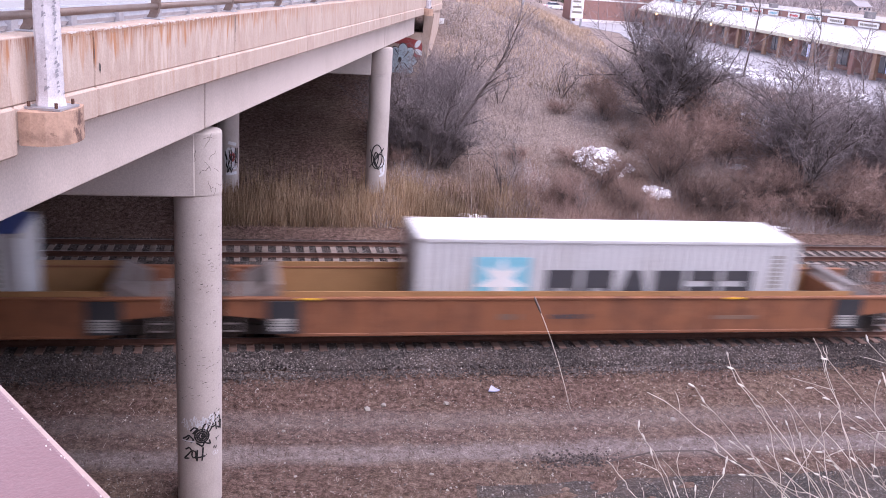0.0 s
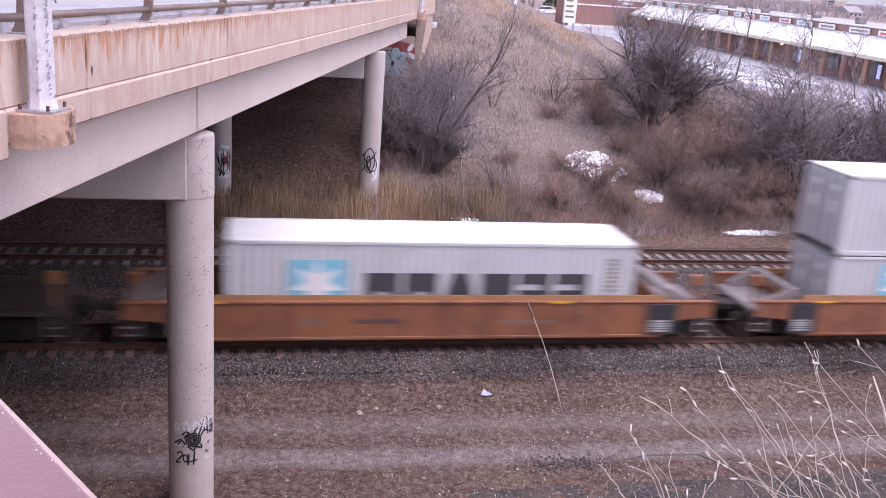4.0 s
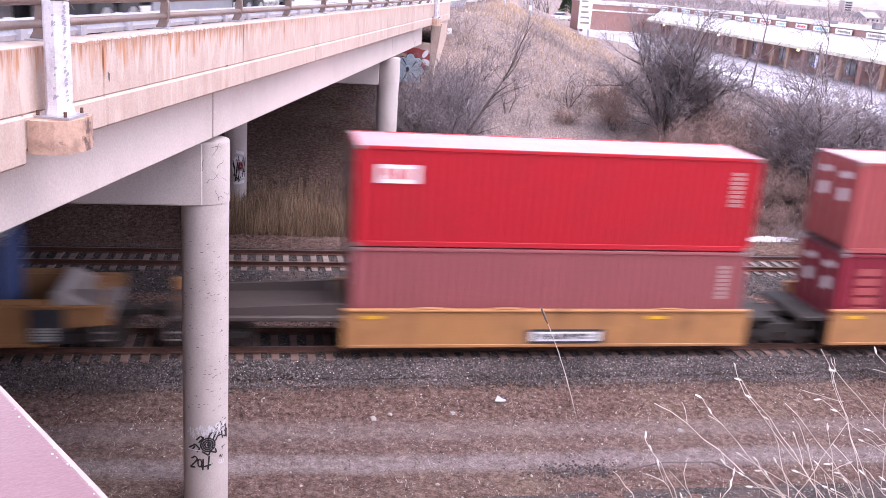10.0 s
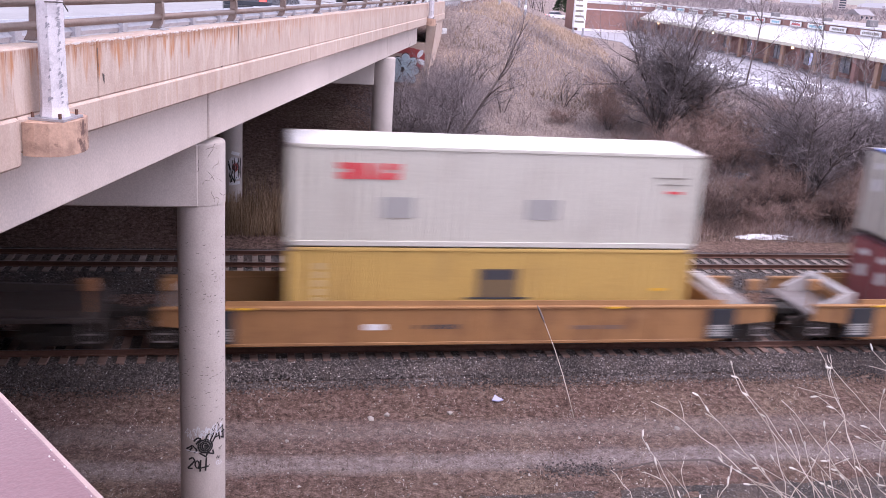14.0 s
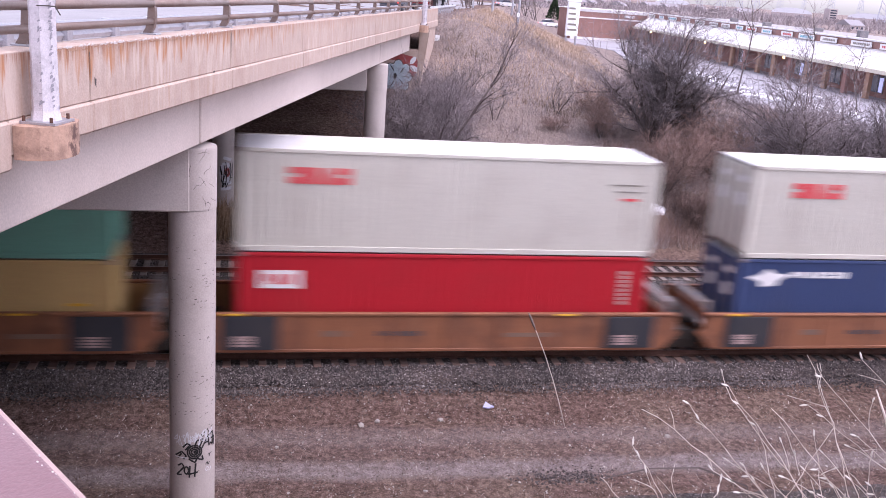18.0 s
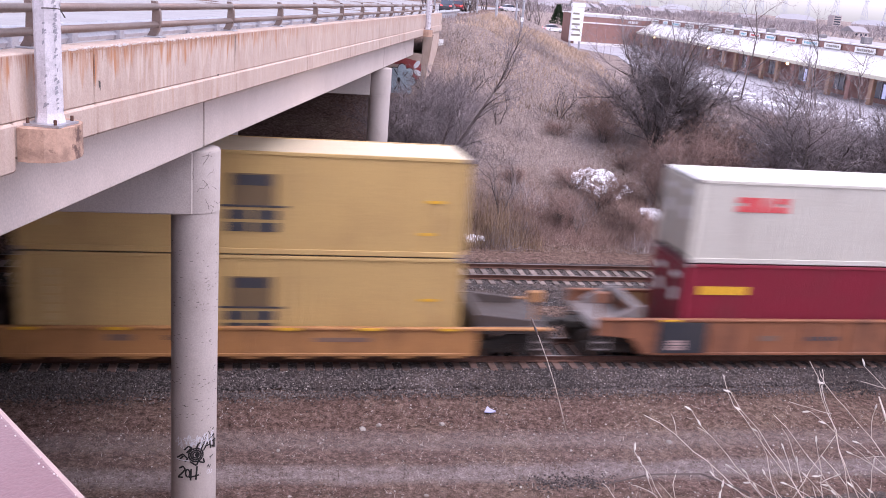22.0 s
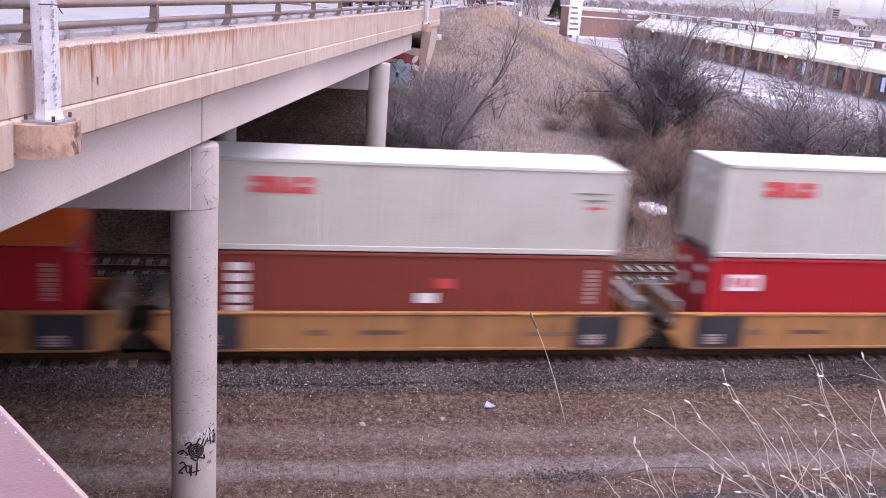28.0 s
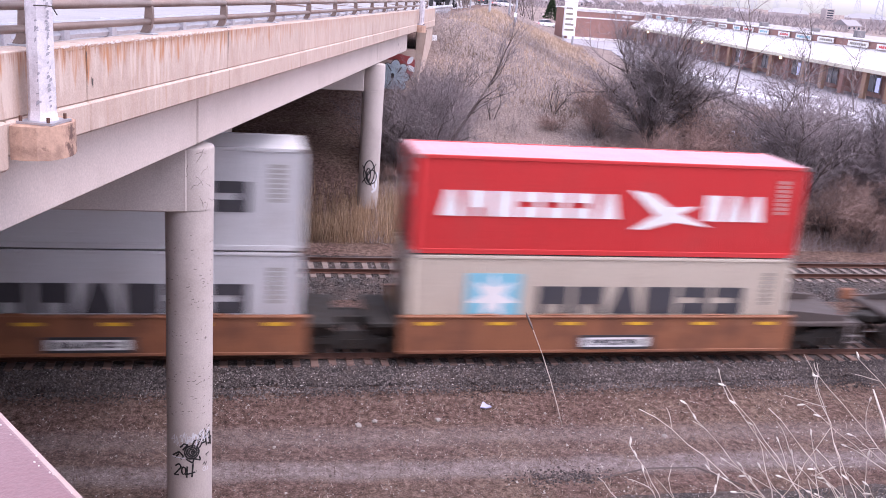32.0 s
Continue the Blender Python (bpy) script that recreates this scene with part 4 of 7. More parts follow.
def bars(x0, z0, w, h, n, solid=0.78, y=-W2 + 0.006, cut=True, seed=0):
    """A word as a row of plain blocks of its size, one for each letter."""
    out = []
    r = random.Random(seed)
    p = w / n
    for i in range(n):
        a = x0 + p * i
        b = a + p * solid
        k = r.choice((0, 1, 2, 3)) if cut else 3
        g = (b - a) * 0.3
        if k == 0:
            pts = [(a, z0), (b, z0), (b, z0 + h), (a, z0 + h), (a, z0 + h * 0.62), (b - g, z0 + h * 0.62), (b - g, z0 + h * 0.4), (a, z0 + h * 0.4)]
        elif k == 1:
            pts = [(a, z0), (a + g, z0), (a + g, z0 + h * 0.35), (b - g, z0 + h * 0.35), (b - g, z0), (b, z0), (b, z0 + h), (a, z0 + h)]
        elif k == 2:
            pts = [(a, z0), (b, z0), (b - (b - a) * 0.28, z0 + h), (a + (b - a) * 0.28, z0 + h)]
        else:
            pts = [(a, z0), (b, z0), (b, z0 + h), (a, z0 + h)]
        out.append(Shape().slab(pts, y, y + 0.012))
    return out


def column_of_bars(x0, z0, w, h, n, slant=0.0):
    return [Shape().box(x0 + slant * i, x0 + w + slant * i, -W2 + 0.006, -W2 + 0.018, z0 + h * i / n, z0 + h * (i + 0.72) / n) for i in range(n)]


def marks_for(kind, h, box):
    """The painted signs of a container's side: name, shape key, material, label."""
    def put(name, key, shape, mat, label=""):
        for i, one in enumerate(shape if isinstance(shape, list) else [shape]):
            part(name, shared((name, kind, key, i, h, mat.name), lambda: one, mat), mat, box, label)
    F = -W2 + 0.006
    if kind in ("star", "star2"):
        e0 = -L2 + 1.75
        top = 2.25
        put("emblem", "sq", Shape().box(e0, e0 + 1.65, F, F + 0.012, top - 1.35, top + 0.1), mark_blue, "pale blue square emblem")
        put("emblem_star", "st", star(e0 + 0.82, top - 0.63, 0.78, 7, F - 0.003), mark_white, "white star emblem")
        if kind == "star":
            put("letter_block", "w", bars(-L2 + 3.95, 1.1, 6.9, 0.86, 6, 0.86, seed=3), mark_dark, "large dark lettering bars")
        else:
            put("letter_block", "w", bars(-L2 + 4.1, 1.55, 6.4, 0.72, 6, 0.86, seed=2), mark_dark, "large dark lettering bars")
            put("letter_block", "v", bars(-L2 + 4.1, 0.45, 6.4, 0.72, 7, 0.86, seed=4), mark_dark, "large dark lettering bars")
    elif kind == "ships":
        put("letter_block", "w", bars(-L2 + 2.9, h - 1.9, 2.45, 0.85, 5, 0.8, seed=1), mark_white, "white lettering bars")
        put("letter_block", "v", bars(-L2 + 5.75, h - 1.9, 3.55, 0.8, 8, 0.8, seed=3), mark_white, "white lettering bars")
        put("marking_bar", "n", column_of_bars(-L2 + 0.5, 0.5, 0.5, 2.1, 8), mark_white, "column of white marking bars")
    elif kind in ("crest", "crestworn"):
        if kind == "crestworn":
            sr_ = random.Random(5)
            for i in range(14):
                cx, cz = sr_.uniform(-5.2, 4.6), 0.3 + abs(sr_.gauss(0, 0.22))
                w, e = sr_.uniform(0.1, 0.45), sr_.uniform(0.05, 0.2)
                pts = [(cx + w * math.cos(q * 0.7) * sr_.uniform(0.5, 1.0), cz + e * math.sin(q * 0.7) * sr_.uniform(0.5, 1.0)) for q in range(9)]
                put("grime_patch", i, Shape().slab(pts, F + 0.004 + 0.0004 * i, F + 0.012), mark_stain, "brown grime patch")
        c = 0.05
        put("emblem", "a", Shape().box(c - 0.62, c + 0.62, F, F + 0.012, h - 1.5, h - 0.62), mark_brown, "brown square emblem")
        put("emblem_band", "b", Shape().box(c - 0.5, c + 0.5, F - 0.003, F + 0.01, h - 0.95, h - 0.66), mark_dark, "dark band")
        put("emblem_line", "c", Shape().box(c - 0.95, c + 0.95, F - 0.003, F + 0.01, h - 1.56, h - 1.5), mark_dark, "dark line")
        put("letter_block", "w", [Shape().box(c + a, c + a + 0.64, F, F + 0.012, h - e, h - e + 0.26) for a in (-0.7, 0.06) for e in (2.25, 1.9)], mark_dark, "dark lettering bars")
        put("marking_bar", "n", column_of_bars(-L2 + 0.75, 0.7, 0.32, 1.8, 7), mark_tan, "faded column of marking bars")
        put("mark", "o", [Shape().box(L2 - 1.2, L2 - 0.7, F, F + 0.01, h - 1.3, h - 1.22), Shape().box(L2 - 1.35, L2 - 0.95, F, F + 0.01, h - 2.25, h - 2.17)], mark_yellow, "small orange marks")
    elif kind == "goldcrest":
        c = 0.15
        put("emblem", "a", Shape().box(c - 0.72, c + 0.78, F, F + 0.012, h - 1.35, h - 0.55, 0.0).box(c - 0.9, c + 0.95, F, F + 0.012, h - 1.55, h - 1.42).box(c - 0.6, c + 0.65, F, F + 0.012, h - 1.9, h - 1.6), mark_tan, "tan square emblem")
        put("marking_bar", "n", column_of_bars(-L2 + 0.6, 0.9, 0.8, 1.6, 5), BOX["redbrown"], "faded column of marking bars")
    elif kind in ("redword", "patched", "twopatch"):
        if kind == "twopatch":
            put("label_plate", "p", [Shape().box(x, x + 0.95, F, F + 0.01, 0.85, 1.45) for x in (-3.5, 0.75)], mark_dim, "grey painted-out patch")
        if kind == "patched":
            put("label_plate", "p", Shape().box(-2.35, -1.8, F, F + 0.01, 1.3, 1.75), mark_grey, "grey label plate")
            put("label_plate", "q", Shape().box(3.0, 3.5, F, F + 0.01, 1.25, 1.5), mark_white, "white label plate")
        put("letter_block", "w", bars(-L2 + 1.35, h - 0.95, 1.75, 0.46, 4, 0.92, seed=6), mark_red, "red lettering bars")
        put("mark", "m", [Shape().box(L2 - 1.5, L2 - 0.5, F, F + 0.01, h - 0.75, h - 0.7), Shape().box(L2 - 1.3, L2 - 0.5, F, F + 0.01, h - 0.95, h - 0.9)], mark_grey, "small grey marks")
        put("mark", "r", Shape().box(L2 - 1.1, L2 - 0.6, F, F + 0.01, h - 1.2, h - 1.12), mark_red, "small red mark")
    elif kind == "stained":
        sr_ = random.Random(8)
        for i in range(9):
            cx, cz = 0.6 + sr_.gauss(0, 0.7), 1.5 + sr_.gauss(0, 0.18)
            w, e = sr_.uniform(0.06, 0.28), sr_.uniform(0.05, 0.2)
            pts = [(cx + w * math.cos(q * 0.7) * sr_.uniform(0.6, 1.0), cz + e * math.sin(q * 0.7) * sr_.uniform(0.6, 1.0)) for q in range(9)]
            put("rust_patch", i, Shape().slab(pts, F + 0.0005 * i, F + 0.012), mark_rust, "brown rust patch")
        put("letter_block", "w", bars(-L2 + 1.35, h - 0.95, 1.75, 0.46, 4, 0.92, seed=6), mark_red, "red lettering bars")
    elif kind == "square":
        put("emblem", "s", Shape().box(-L2 + 0.6, -L2 + 1.75, F, F + 0.012, h - 1.05, h - 0.52), mark_white, "white square emblem")
        put("emblem_bar", "b", bars(-L2 + 0.75, h - 0.93, 0.85, 0.3, 3, 0.8, F - 0.003, seed=8), mark_red, "red bars on the emblem")
    elif kind == "squares":
        put("emblem", "s", [Shape().box(-L2 + 0.75, -L2 + 1.4, F, F + 0.012, h - 1.2, h - 0.75), Shape().box(-L2 + 0.7, -L2 + 1.35, F, F + 0.012, h - 1.78, h - 1.36)], mark_white, "white square")
    elif kind == "rib":
        put("marking_bar", "n", column_of_bars(-L2 + 0.6, 0.35, 0.5, h - 0.75, 10), mark_white, "column of white marking bars")
    elif kind == "tag":
        put("marking_bar", "n", column_of_bars(-L2 + 0.7, h - 1.55, 0.5, 1.15, 3), mark_white, "column of white marking bars")
        put("mark", "y", Shape().box(L2 - 1.25, L2 - 0.6, F, F + 0.01, h - 2.1, h - 1.92), mark_yellow, "small yellow mark")
    elif kind == "short":
        put("marking_bar", "n", column_of_bars(-L2 + 0.8, 0.75, 0.5, 1.9, 6), mark_white, "column of white marking bars")
        put("mark", "d", Shape().box(0.6, 1.15, F, F + 0.01, h - 1.05, h - 0.75), mark_red, "small red mark")
        put("mark", "e", Shape().box(0.05, 0.65, F, F + 0.01, h - 1.5, h - 1.2), mark_white, "small white mark")
    elif kind == "swoosh":
        s = Shape().slab([(-L2 + 0.3, 2.3), (-L2 + 0.75, 2.42), (-L2 + 1.0, 2.6), (-L2 + 1.2, 2.45), (-L2 + 1.75, 2.4), (-L2 + 1.4, 2.22), (-L2 + 1.3, 2.05), (-L2 + 0.8, 2.0), (-L2 + 0.7, 2.18)], F, F + 0.01)
        put("emblem", "s", s, mark_white, "white swoosh emblem")
        put("letter_block", "w", bars(-L2 + 1.8, 2.3, 2.0, 0.2, 7, 0.8, seed=3), mark_white, "white lettering bars")
    elif kind == "yellowword":
        put("letter_block", "w", bars(-L2 + 0.6, h - 0.95, 1.6, 0.32, 6, 0.9, cut=False), mark_yellow, "yellow lettering bars")
        put("mark", "m", Shape().box(-L2 + 0.6, -L2 + 2.2, F, F + 0.01, h - 1.2, h - 1.12), mark_white, "thin white line")
    elif kind == "swan":
        put("letter_block", "w", bars(-L2 + 0.75, h - 1.75, 5.6, 0.75, 7, 0.82, seed=7), mark_white, "white lettering bars")
        put("letter_block", "v", bars(-L2 + 8.95, h - 1.75, 2.1, 0.8, 3, 0.82, seed=9), mark_white, "white lettering bars")
        s = Shape().slab([(0.4, h - 0.85), (1.1, h - 0.95), (1.75, h - 1.35), (2.6, h - 1.3), (2.1, h - 1.55), (3.1, h - 1.95), (1.9, h - 1.8), (1.0, h - 2.05), (0.55, h - 2.05), (1.3, h - 1.6)], F, F + 0.012)
        put("emblem", "s", s, mark_white, "white crossed swoosh emblem")
    elif kind == "blueword":
        put("emblem", "e", Shape().slab([(-3.55, h - 1.0), (-2.3, h - 1.0), (-2.4, h - 1.35), (-2.1, h - 1.35), (-2.25, h - 1.95), (-3.8, h - 1.95), (-3.35, h - 1.5)], F, F + 0.012), mark_cobalt, "blue arrow emblem")
        put("letter_block", "w", bars(-1.3, h - 1.85, 6.1, 0.72, 11, 0.78, seed=12), mark_dark, "dark lettering bars")
    elif kind == "yellowmark":
        put("letter_block", "w", bars(-L2 + 0.5, h - 0.98, 1.7, 0.27, 6, 0.9, cut=False), mark_yellow, "yellow lettering bars")
    # data marks by the right-hand post
    if kind not in ("redword", "patched", "twopatch", "stained", "crest", "crestworn"):
        put("data_mark", "z", column_of_bars(L2 - 0.85, h - 1.5, 0.26, 1.1, 8, 0.0), mark_faded if kind not in ("star", "star2") else mark_grey, "small data marks")


def container(colour, roof, h, kind, label):
    body = BOX[colour]
    box = thing("container", label, "container", "shipping containers on the train")
    for s in (1, -1):
        o = part("side_panel", shared(("side_panel", colour, h), corrugated(h), body), body, box, "corrugated steel side")
        o.matrix_basis = pose(0, -W2, 0) if s > 0 else pose(0, W2, 0, 0, 0, 180)
        part("top_rail", shared(("top_rail", colour, h, s), lambda: Shape().box(-L2 + 0.1, L2 - 0.1, *((-W2, -W2 + 0.07) if s > 0 else (W2 - 0.07, W2)), h - 0.1, h - 0.003, 0.008), body), body, box)
        part("bottom_rail", shared(("bottom_rail", colour, s), lambda: Shape().box(-L2 + 0.1, L2 - 0.1, *((-W2, -W2 + 0.06) if s > 0 else (W2 - 0.06, W2)), 0.01, 0.16, 0.008), body), body, box)
        for e in (1, -1):
            x0, x1 = (L2 - 0.15, L2) if e > 0 else (-L2, -L2 + 0.15)
            y0, y1 = (-W2, -W2 + 0.13) if s > 0 else (W2 - 0.13, W2)
            part("corner_post", shared(("corner_post", colour, h, s, e), lambda: Shape().box(x0, x1, y0, y1, 0.1, h - 0.1, 0.012), body), body, box)
            for z in (0.0, h - 0.118):
                part("corner_casting", shared(("corner_casting", s, e, z), lambda: Shape().box(x0 - 0.004, x1 + 0.004, y0 - 0.004, y1 + 0.004, z, z + 0.118, 0.01), plate_grey), plate_grey, box, "bare steel corner casting")
    part("roof", shared(("roof", roof, h), roof_sheet(h), ROOF[roof]), ROOF[roof], box, "pressed steel roof")
    part("end_wall", shared(("end_wall", colour, h), end_wall(h), body), body, box)
    part("floor", shared(("floor",), lambda: Shape().box(-L2 + 0.1, L2 - 0.1, -W2 + 0.05, W2 - 0.05, 0.02, 0.13), truck_black), truck_black, box)
    for s in (1, -1):
        y0, y1 = (-W2 + 0.14, -0.01) if s > 0 else (0.01, W2 - 0.14)
        door = part("door", shared(("door", colour, h, s), lambda: Shape().box(-L2 + 0.01, -L2 + 0.06, y0, y1, 0.16, h - 0.1, 0.01), body), body, box, "steel end door")
        for i, (b0, b1) in enumerate(((0.35, h * 0.3), (h * 0.36, h * 0.62), (h * 0.68, h - 0.25))):
            part("door_panel", shared(("door_panel", colour, h, s, i), lambda: Shape().box(-L2 - 0.004, -L2 + 0.0095, y0 + 0.08, y1 - 0.08, b0, b1), body), body, door)
        for y in (y0 + 0.25, y1 - 0.25):
            part("locking_bar", shared(("locking_bar", h, round(y, 2)), lambda: Shape().tube([(-L2 - 0.02, y, 0.12), (-L2 - 0.02, y, h - 0.1)], 0.02, 8), plate_grey), plate_grey, door, "galvanised locking bar")
        for i, (e, b0, b1) in enumerate(((0.3, 0.62, 0.42), (0.35, 1.35, 0.95))):
            part("placard", shared(("placard", s, h, i), lambda: Shape().box(-L2 - 0.01, -L2 - 0.006, y0 + e, y1 - e, h - b0, h - b1), mark_white), mark_white, door, "white marking plate")
    marks_for(kind, h, box)
    return box


MOVERS = []   # things that travel with the train, with their place along it
SPINNERS = []  # wheelsets


def truck_frame(car, x):
    """A two-axle truck under a car: side frames with bolster, springs and wheelsets."""
    def frame_shape():
        s = Shape()
        for y in (-1.02, 0.94):
            s.slab([(-1.25, 0.38), (-1.2, 0.58), (-0.62, 0.62), (-0.38, 0.78), (0.38, 0.78), (0.62, 0.62), (1.2, 0.58), (1.25, 0.38), (0.7, 0.4), (0.45, 0.22), (-0.45, 0.22), (-0.7, 0.4)], y, y + 0.08)
            for e in (-0.89, 0.89):
                s.box(e - 0.14, e + 0.14, y - 0.03, y + 0.11, 0.36, 0.56, 0.02)
        s.box(-0.2, 0.2, -1.0, 1.0, 0.5, 0.8, 0.02)
        return s
    t = part("truck", shared(("truck",), frame_shape, truck_black), truck_black, car, "grimy two-axle railway truck")
    t.location = (x, 0, 0)
    for y in (-1.03, 1.03):
        for e in (-0.14, 0.0, 0.14):
            part("spring", shared(("spring", y, e), lambda: Shape().tube([(e, y, 0.26), (e, y, 0.52)], 0.055, 8), wheel_steel), wheel_steel, t)
    def wheels():
        s = Shape()
        s.tube([(0, -1.0, 0), (0, 1.0, 0)], 0.08, 10)
        for y in (-0.755, 0.755):
            o = math.copysign(1, y)
            s.tube([(0, y + 0.06 * o, 0), (0, y - 0.05 * o, 0), (0, y - 0.052 * o, 0), (0, y - 0.075 * o, 0)], [0.45, 0.457, 0.482, 0.482], 24)
            s.box(-0.3, 0.3, y + 0.06 * o - 0.006, y + 0.06 * o + 0.006, -0.05, 0.05)
        return s
    for e in (-0.89, 0.89):
        w = part("wheelset", shared(("wheelset",), wheels, wheel_steel), wheel_steel, t, "worn steel wheelset")
        w.location = (e, 0, 0.457)
        SPINNERS.append(w)
    return t


def well_car(style, paint, tail, nose, tail_joint, nose_joint, label, truck_tail, truck_nose, seed):
    """A container well car about its container's middle; tail, nose: metres to its couplers."""
    P = CARPAINT[paint]
    car = thing("well_car", label, "railcar", "container well cars of the train")
    r = random.Random(seed)
    ztop, zbot = {"deep": (1.5, 0.3), "smooth": (1.42, 0.22), "panel": (1.5, 0.3), "low": (1.17, 0.28)}[style]
    a0 = -tail + (0.75 if tail_joint else 2.3)
    a1 = nose - (0.75 if nose_joint else 2.3)
    if style in ("low", "smooth"):
        k_ = 6.3 if style == "smooth" else 6.65
        a0, a1 = max(a0, -k_), min(a1, k_)
    e0, e1 = -tail + (0.45 if tail_joint else 0.75), nose - (0.45 if nose_joint else 0.75)
    zs = 0.86
    for s in (-1, 1):
        y0, y1 = (-1.46, -1.4) if s < 0 else (1.4, 1.46)
        if style == "low":
            out = [(a0, zbot)]
            k = 9
            for i in range(k):
                x = a0 + (a1 - a0) * (i + 0.5) / k
                out += [(x - 0.35, zbot - 0.0), (x - 0.28, zbot - 0.07), (x + 0.28, zbot - 0.07), (x + 0.35, zbot)]
            out += [(a1, zbot), (a1, ztop - 0.08), (a0, ztop - 0.08)]
        elif style == "smooth":
            out = [(a0, zbot + 0.08), (a0 + 0.08, zbot), (a1 - 0.08, zbot), (a1, zbot + 0.08), (a1, ztop - 0.06), (a0, ztop - 0.06)]
        else:
            out = [(a0 + 0.25, zbot), (a1 - 0.25, zbot), (a1, zbot + 0.12), (a1 + 0.45, zs), (e1, zs + 0.1), (e1, ztop - 0.08), (e0, ztop - 0.08), (e0, zs + 0.1), (a0 - 0.45, zs), (a0, zbot + 0.12)]
        side = part("side_sill", Shape().slab(out, y0, y1), P, car, "weathered painted side of the well")
        c0, c1 = (e0, e1) if style != "smooth" else (a0, a1)
        part("top_chord", Shape().box(c0, c1, y0 - 0.05, y1 + 0.05, ztop - 0.078, ztop, 0.015), P, car, "flanged top chord")
        part("bottom_chord", Shape().box(a0 + 0.3, a1 - 0.3, y0 - 0.015, y1 + 0.03, zbot + 0.003, zbot + 0.1, 0.012), P, car)
        if style != "smooth":
            n = 9 if style != "low" else 3
            for i in range(n):
                x = a0 + 0.6 + (a1 - a0 - 1.2) * i / (n - 1)
                part("stake", Shape().box(x - 0.06, x + 0.06, y0 - 0.035, y0 - 0.002, zbot + 0.12, ztop - 0.09, 0.01) if s < 0 else Shape().box(x - 0.06, x + 0.06, y1 + 0.002, y1 + 0.035, zbot + 0.12, ztop - 0.09, 0.01), P, car)
        part("inner_wall", Shape().box(a0 + 0.05, a1 - 0.05, *((-1.396, -1.36) if s < 0 else (1.36, 1.396)), zbot + 0.05, ztop + (0.15 if style == "deep" else -0.1)), well_inside, car, "inner wall of the well")
    part("well_floor", Shape().box(a0, a1, -1.36, 1.36, zbot - 0.05, zbot + 0.02), truck_black, car)
    F = -1.5
    for e, inner, joint in ((e0, a0, tail_joint), (e1, a1, nose_joint)):
        d = 1 if e > 0 else -1
        btop = ztop + 0.28 if style in ("deep", "panel") else zs + 0.6
        steel = brace_pale if style == "deep" and paint == "ochre" else plate_grey if style == "deep" else plate_grey if style == "panel" else plate_dark
        lo, hi = sorted((inner, e))
        dark_end = style in ("smooth", "low")
        part("bulkhead", Shape().box(inner - 0.05, inner + 0.05, -1.36, 1.36, zbot, (ztop - 0.1) if not dark_end else 0.95, 0.01), truck_black if dark_end else P, car)
        part("end_platform", Shape().box(lo, hi, -1.3 if style != "low" else -1.45, 1.3 if style != "low" else 1.45, zs + 0.12, zs + 0.26, 0.02), plate_grey if style in ("deep", "panel") else (truck_black if style == "smooth" and joint else plate_dark), car, "end platform over the truck")
        part("centre_sill", Shape().box(*sorted((inner, e + 0.5 * d)), -0.3, 0.3, zs - 0.1, zs + 0.118, 0.02), truck_black, car)
        if style in ("deep", "panel") or not joint:
            for y in (-1.15, 1.0):
                sh = Shape().slab([(inner, btop), (inner + 0.25 * d, btop), (e - 0.35 * d, zs + 0.42), (e - 0.35 * d, zs + 0.264), (inner, zs + 0.264)] if d > 0 else
                        [(inner, btop), (inner, zs + 0.264), (e + 0.35, zs + 0.264), (e + 0.35, zs + 0.42), (inner - 0.25, btop)], y, y + 0.14)
                part("slope_brace", sh, steel, car, "sloping end brace")
            part("cross_brace", Shape().box(*sorted((inner + 0.02 * d, inner + 0.3 * d)), -0.99, 0.99, btop - 0.16, btop - 0.02, 0.01), steel, car)
        if not joint:
            part("coupler", Shape().box(*sorted((e, e + 0.72 * d)), -0.12, 0.12, zs - 0.12, zs + 0.12, 0.03), truck_black, car, "black knuckle coupler")
            part("hand_brake", Shape().tube([(e - 0.3 * d, -0.75, zs + 0.27), (e - 0.3 * d, -0.75, zs + 1.0)], 0.05, 8).box(e - 0.3 * d - 0.18, e - 0.3 * d + 0.18, -0.85, -0.65, zs + 0.9, zs + 1.25, 0.03), P, car, "hand brake stand")
            for y in (-1.42, 1.38):
                part("ladder", Shape().box(e - 0.05, e, y, y + 0.04, 0.45, zs + 0.25).box(e - 0.45 * d - 0.03, e - 0.45 * d + 0.03, y, y + 0.04, 0.45, zs + 0.25).box(*sorted((e - 0.45 * d, e)), y, y + 0.04, 0.45, 0.49).box(*sorted((e - 0.45 * d, e)), y, y + 0.04, 0.68, 0.72), plate_grey, car, "side step ladder")
    # signs and reflectors on the near side
    if style == "panel":
        for x in (a0 + 0.45, a1 - 2.05):
            pn = part("data_panel", Shape().box(x, x + 1.6, F - 0.02, F, zbot + 0.1, ztop - 0.1, 0.005), dark_panel, car, "black data panel")
            for sb in column_of_bars(0, 0, 0.55, 0.34, 4):
                part("data_bar", sb.moved(pose(x + 0.35, F - 0.03 + W2 - 0.006, zbot + 0.2)), mark_faded, pn)
    if style == "deep":
        for x in (a0 - 0.35, a1 - 0.6):
            pn = part("data_panel", Shape().box(x, x + 0.95, F - 0.02, F, zbot + 0.12, ztop - 0.1, 0.005), dark_panel, car, "black data panel")
            for sb in column_of_bars(0, 0, 0.6, 0.4, 5):
                part("data_bar", sb.moved(pose(x + 0.12, F - 0.03 + W2 - 0.006, zbot + 0.2)), mark_dim, pn)
    nref = 6
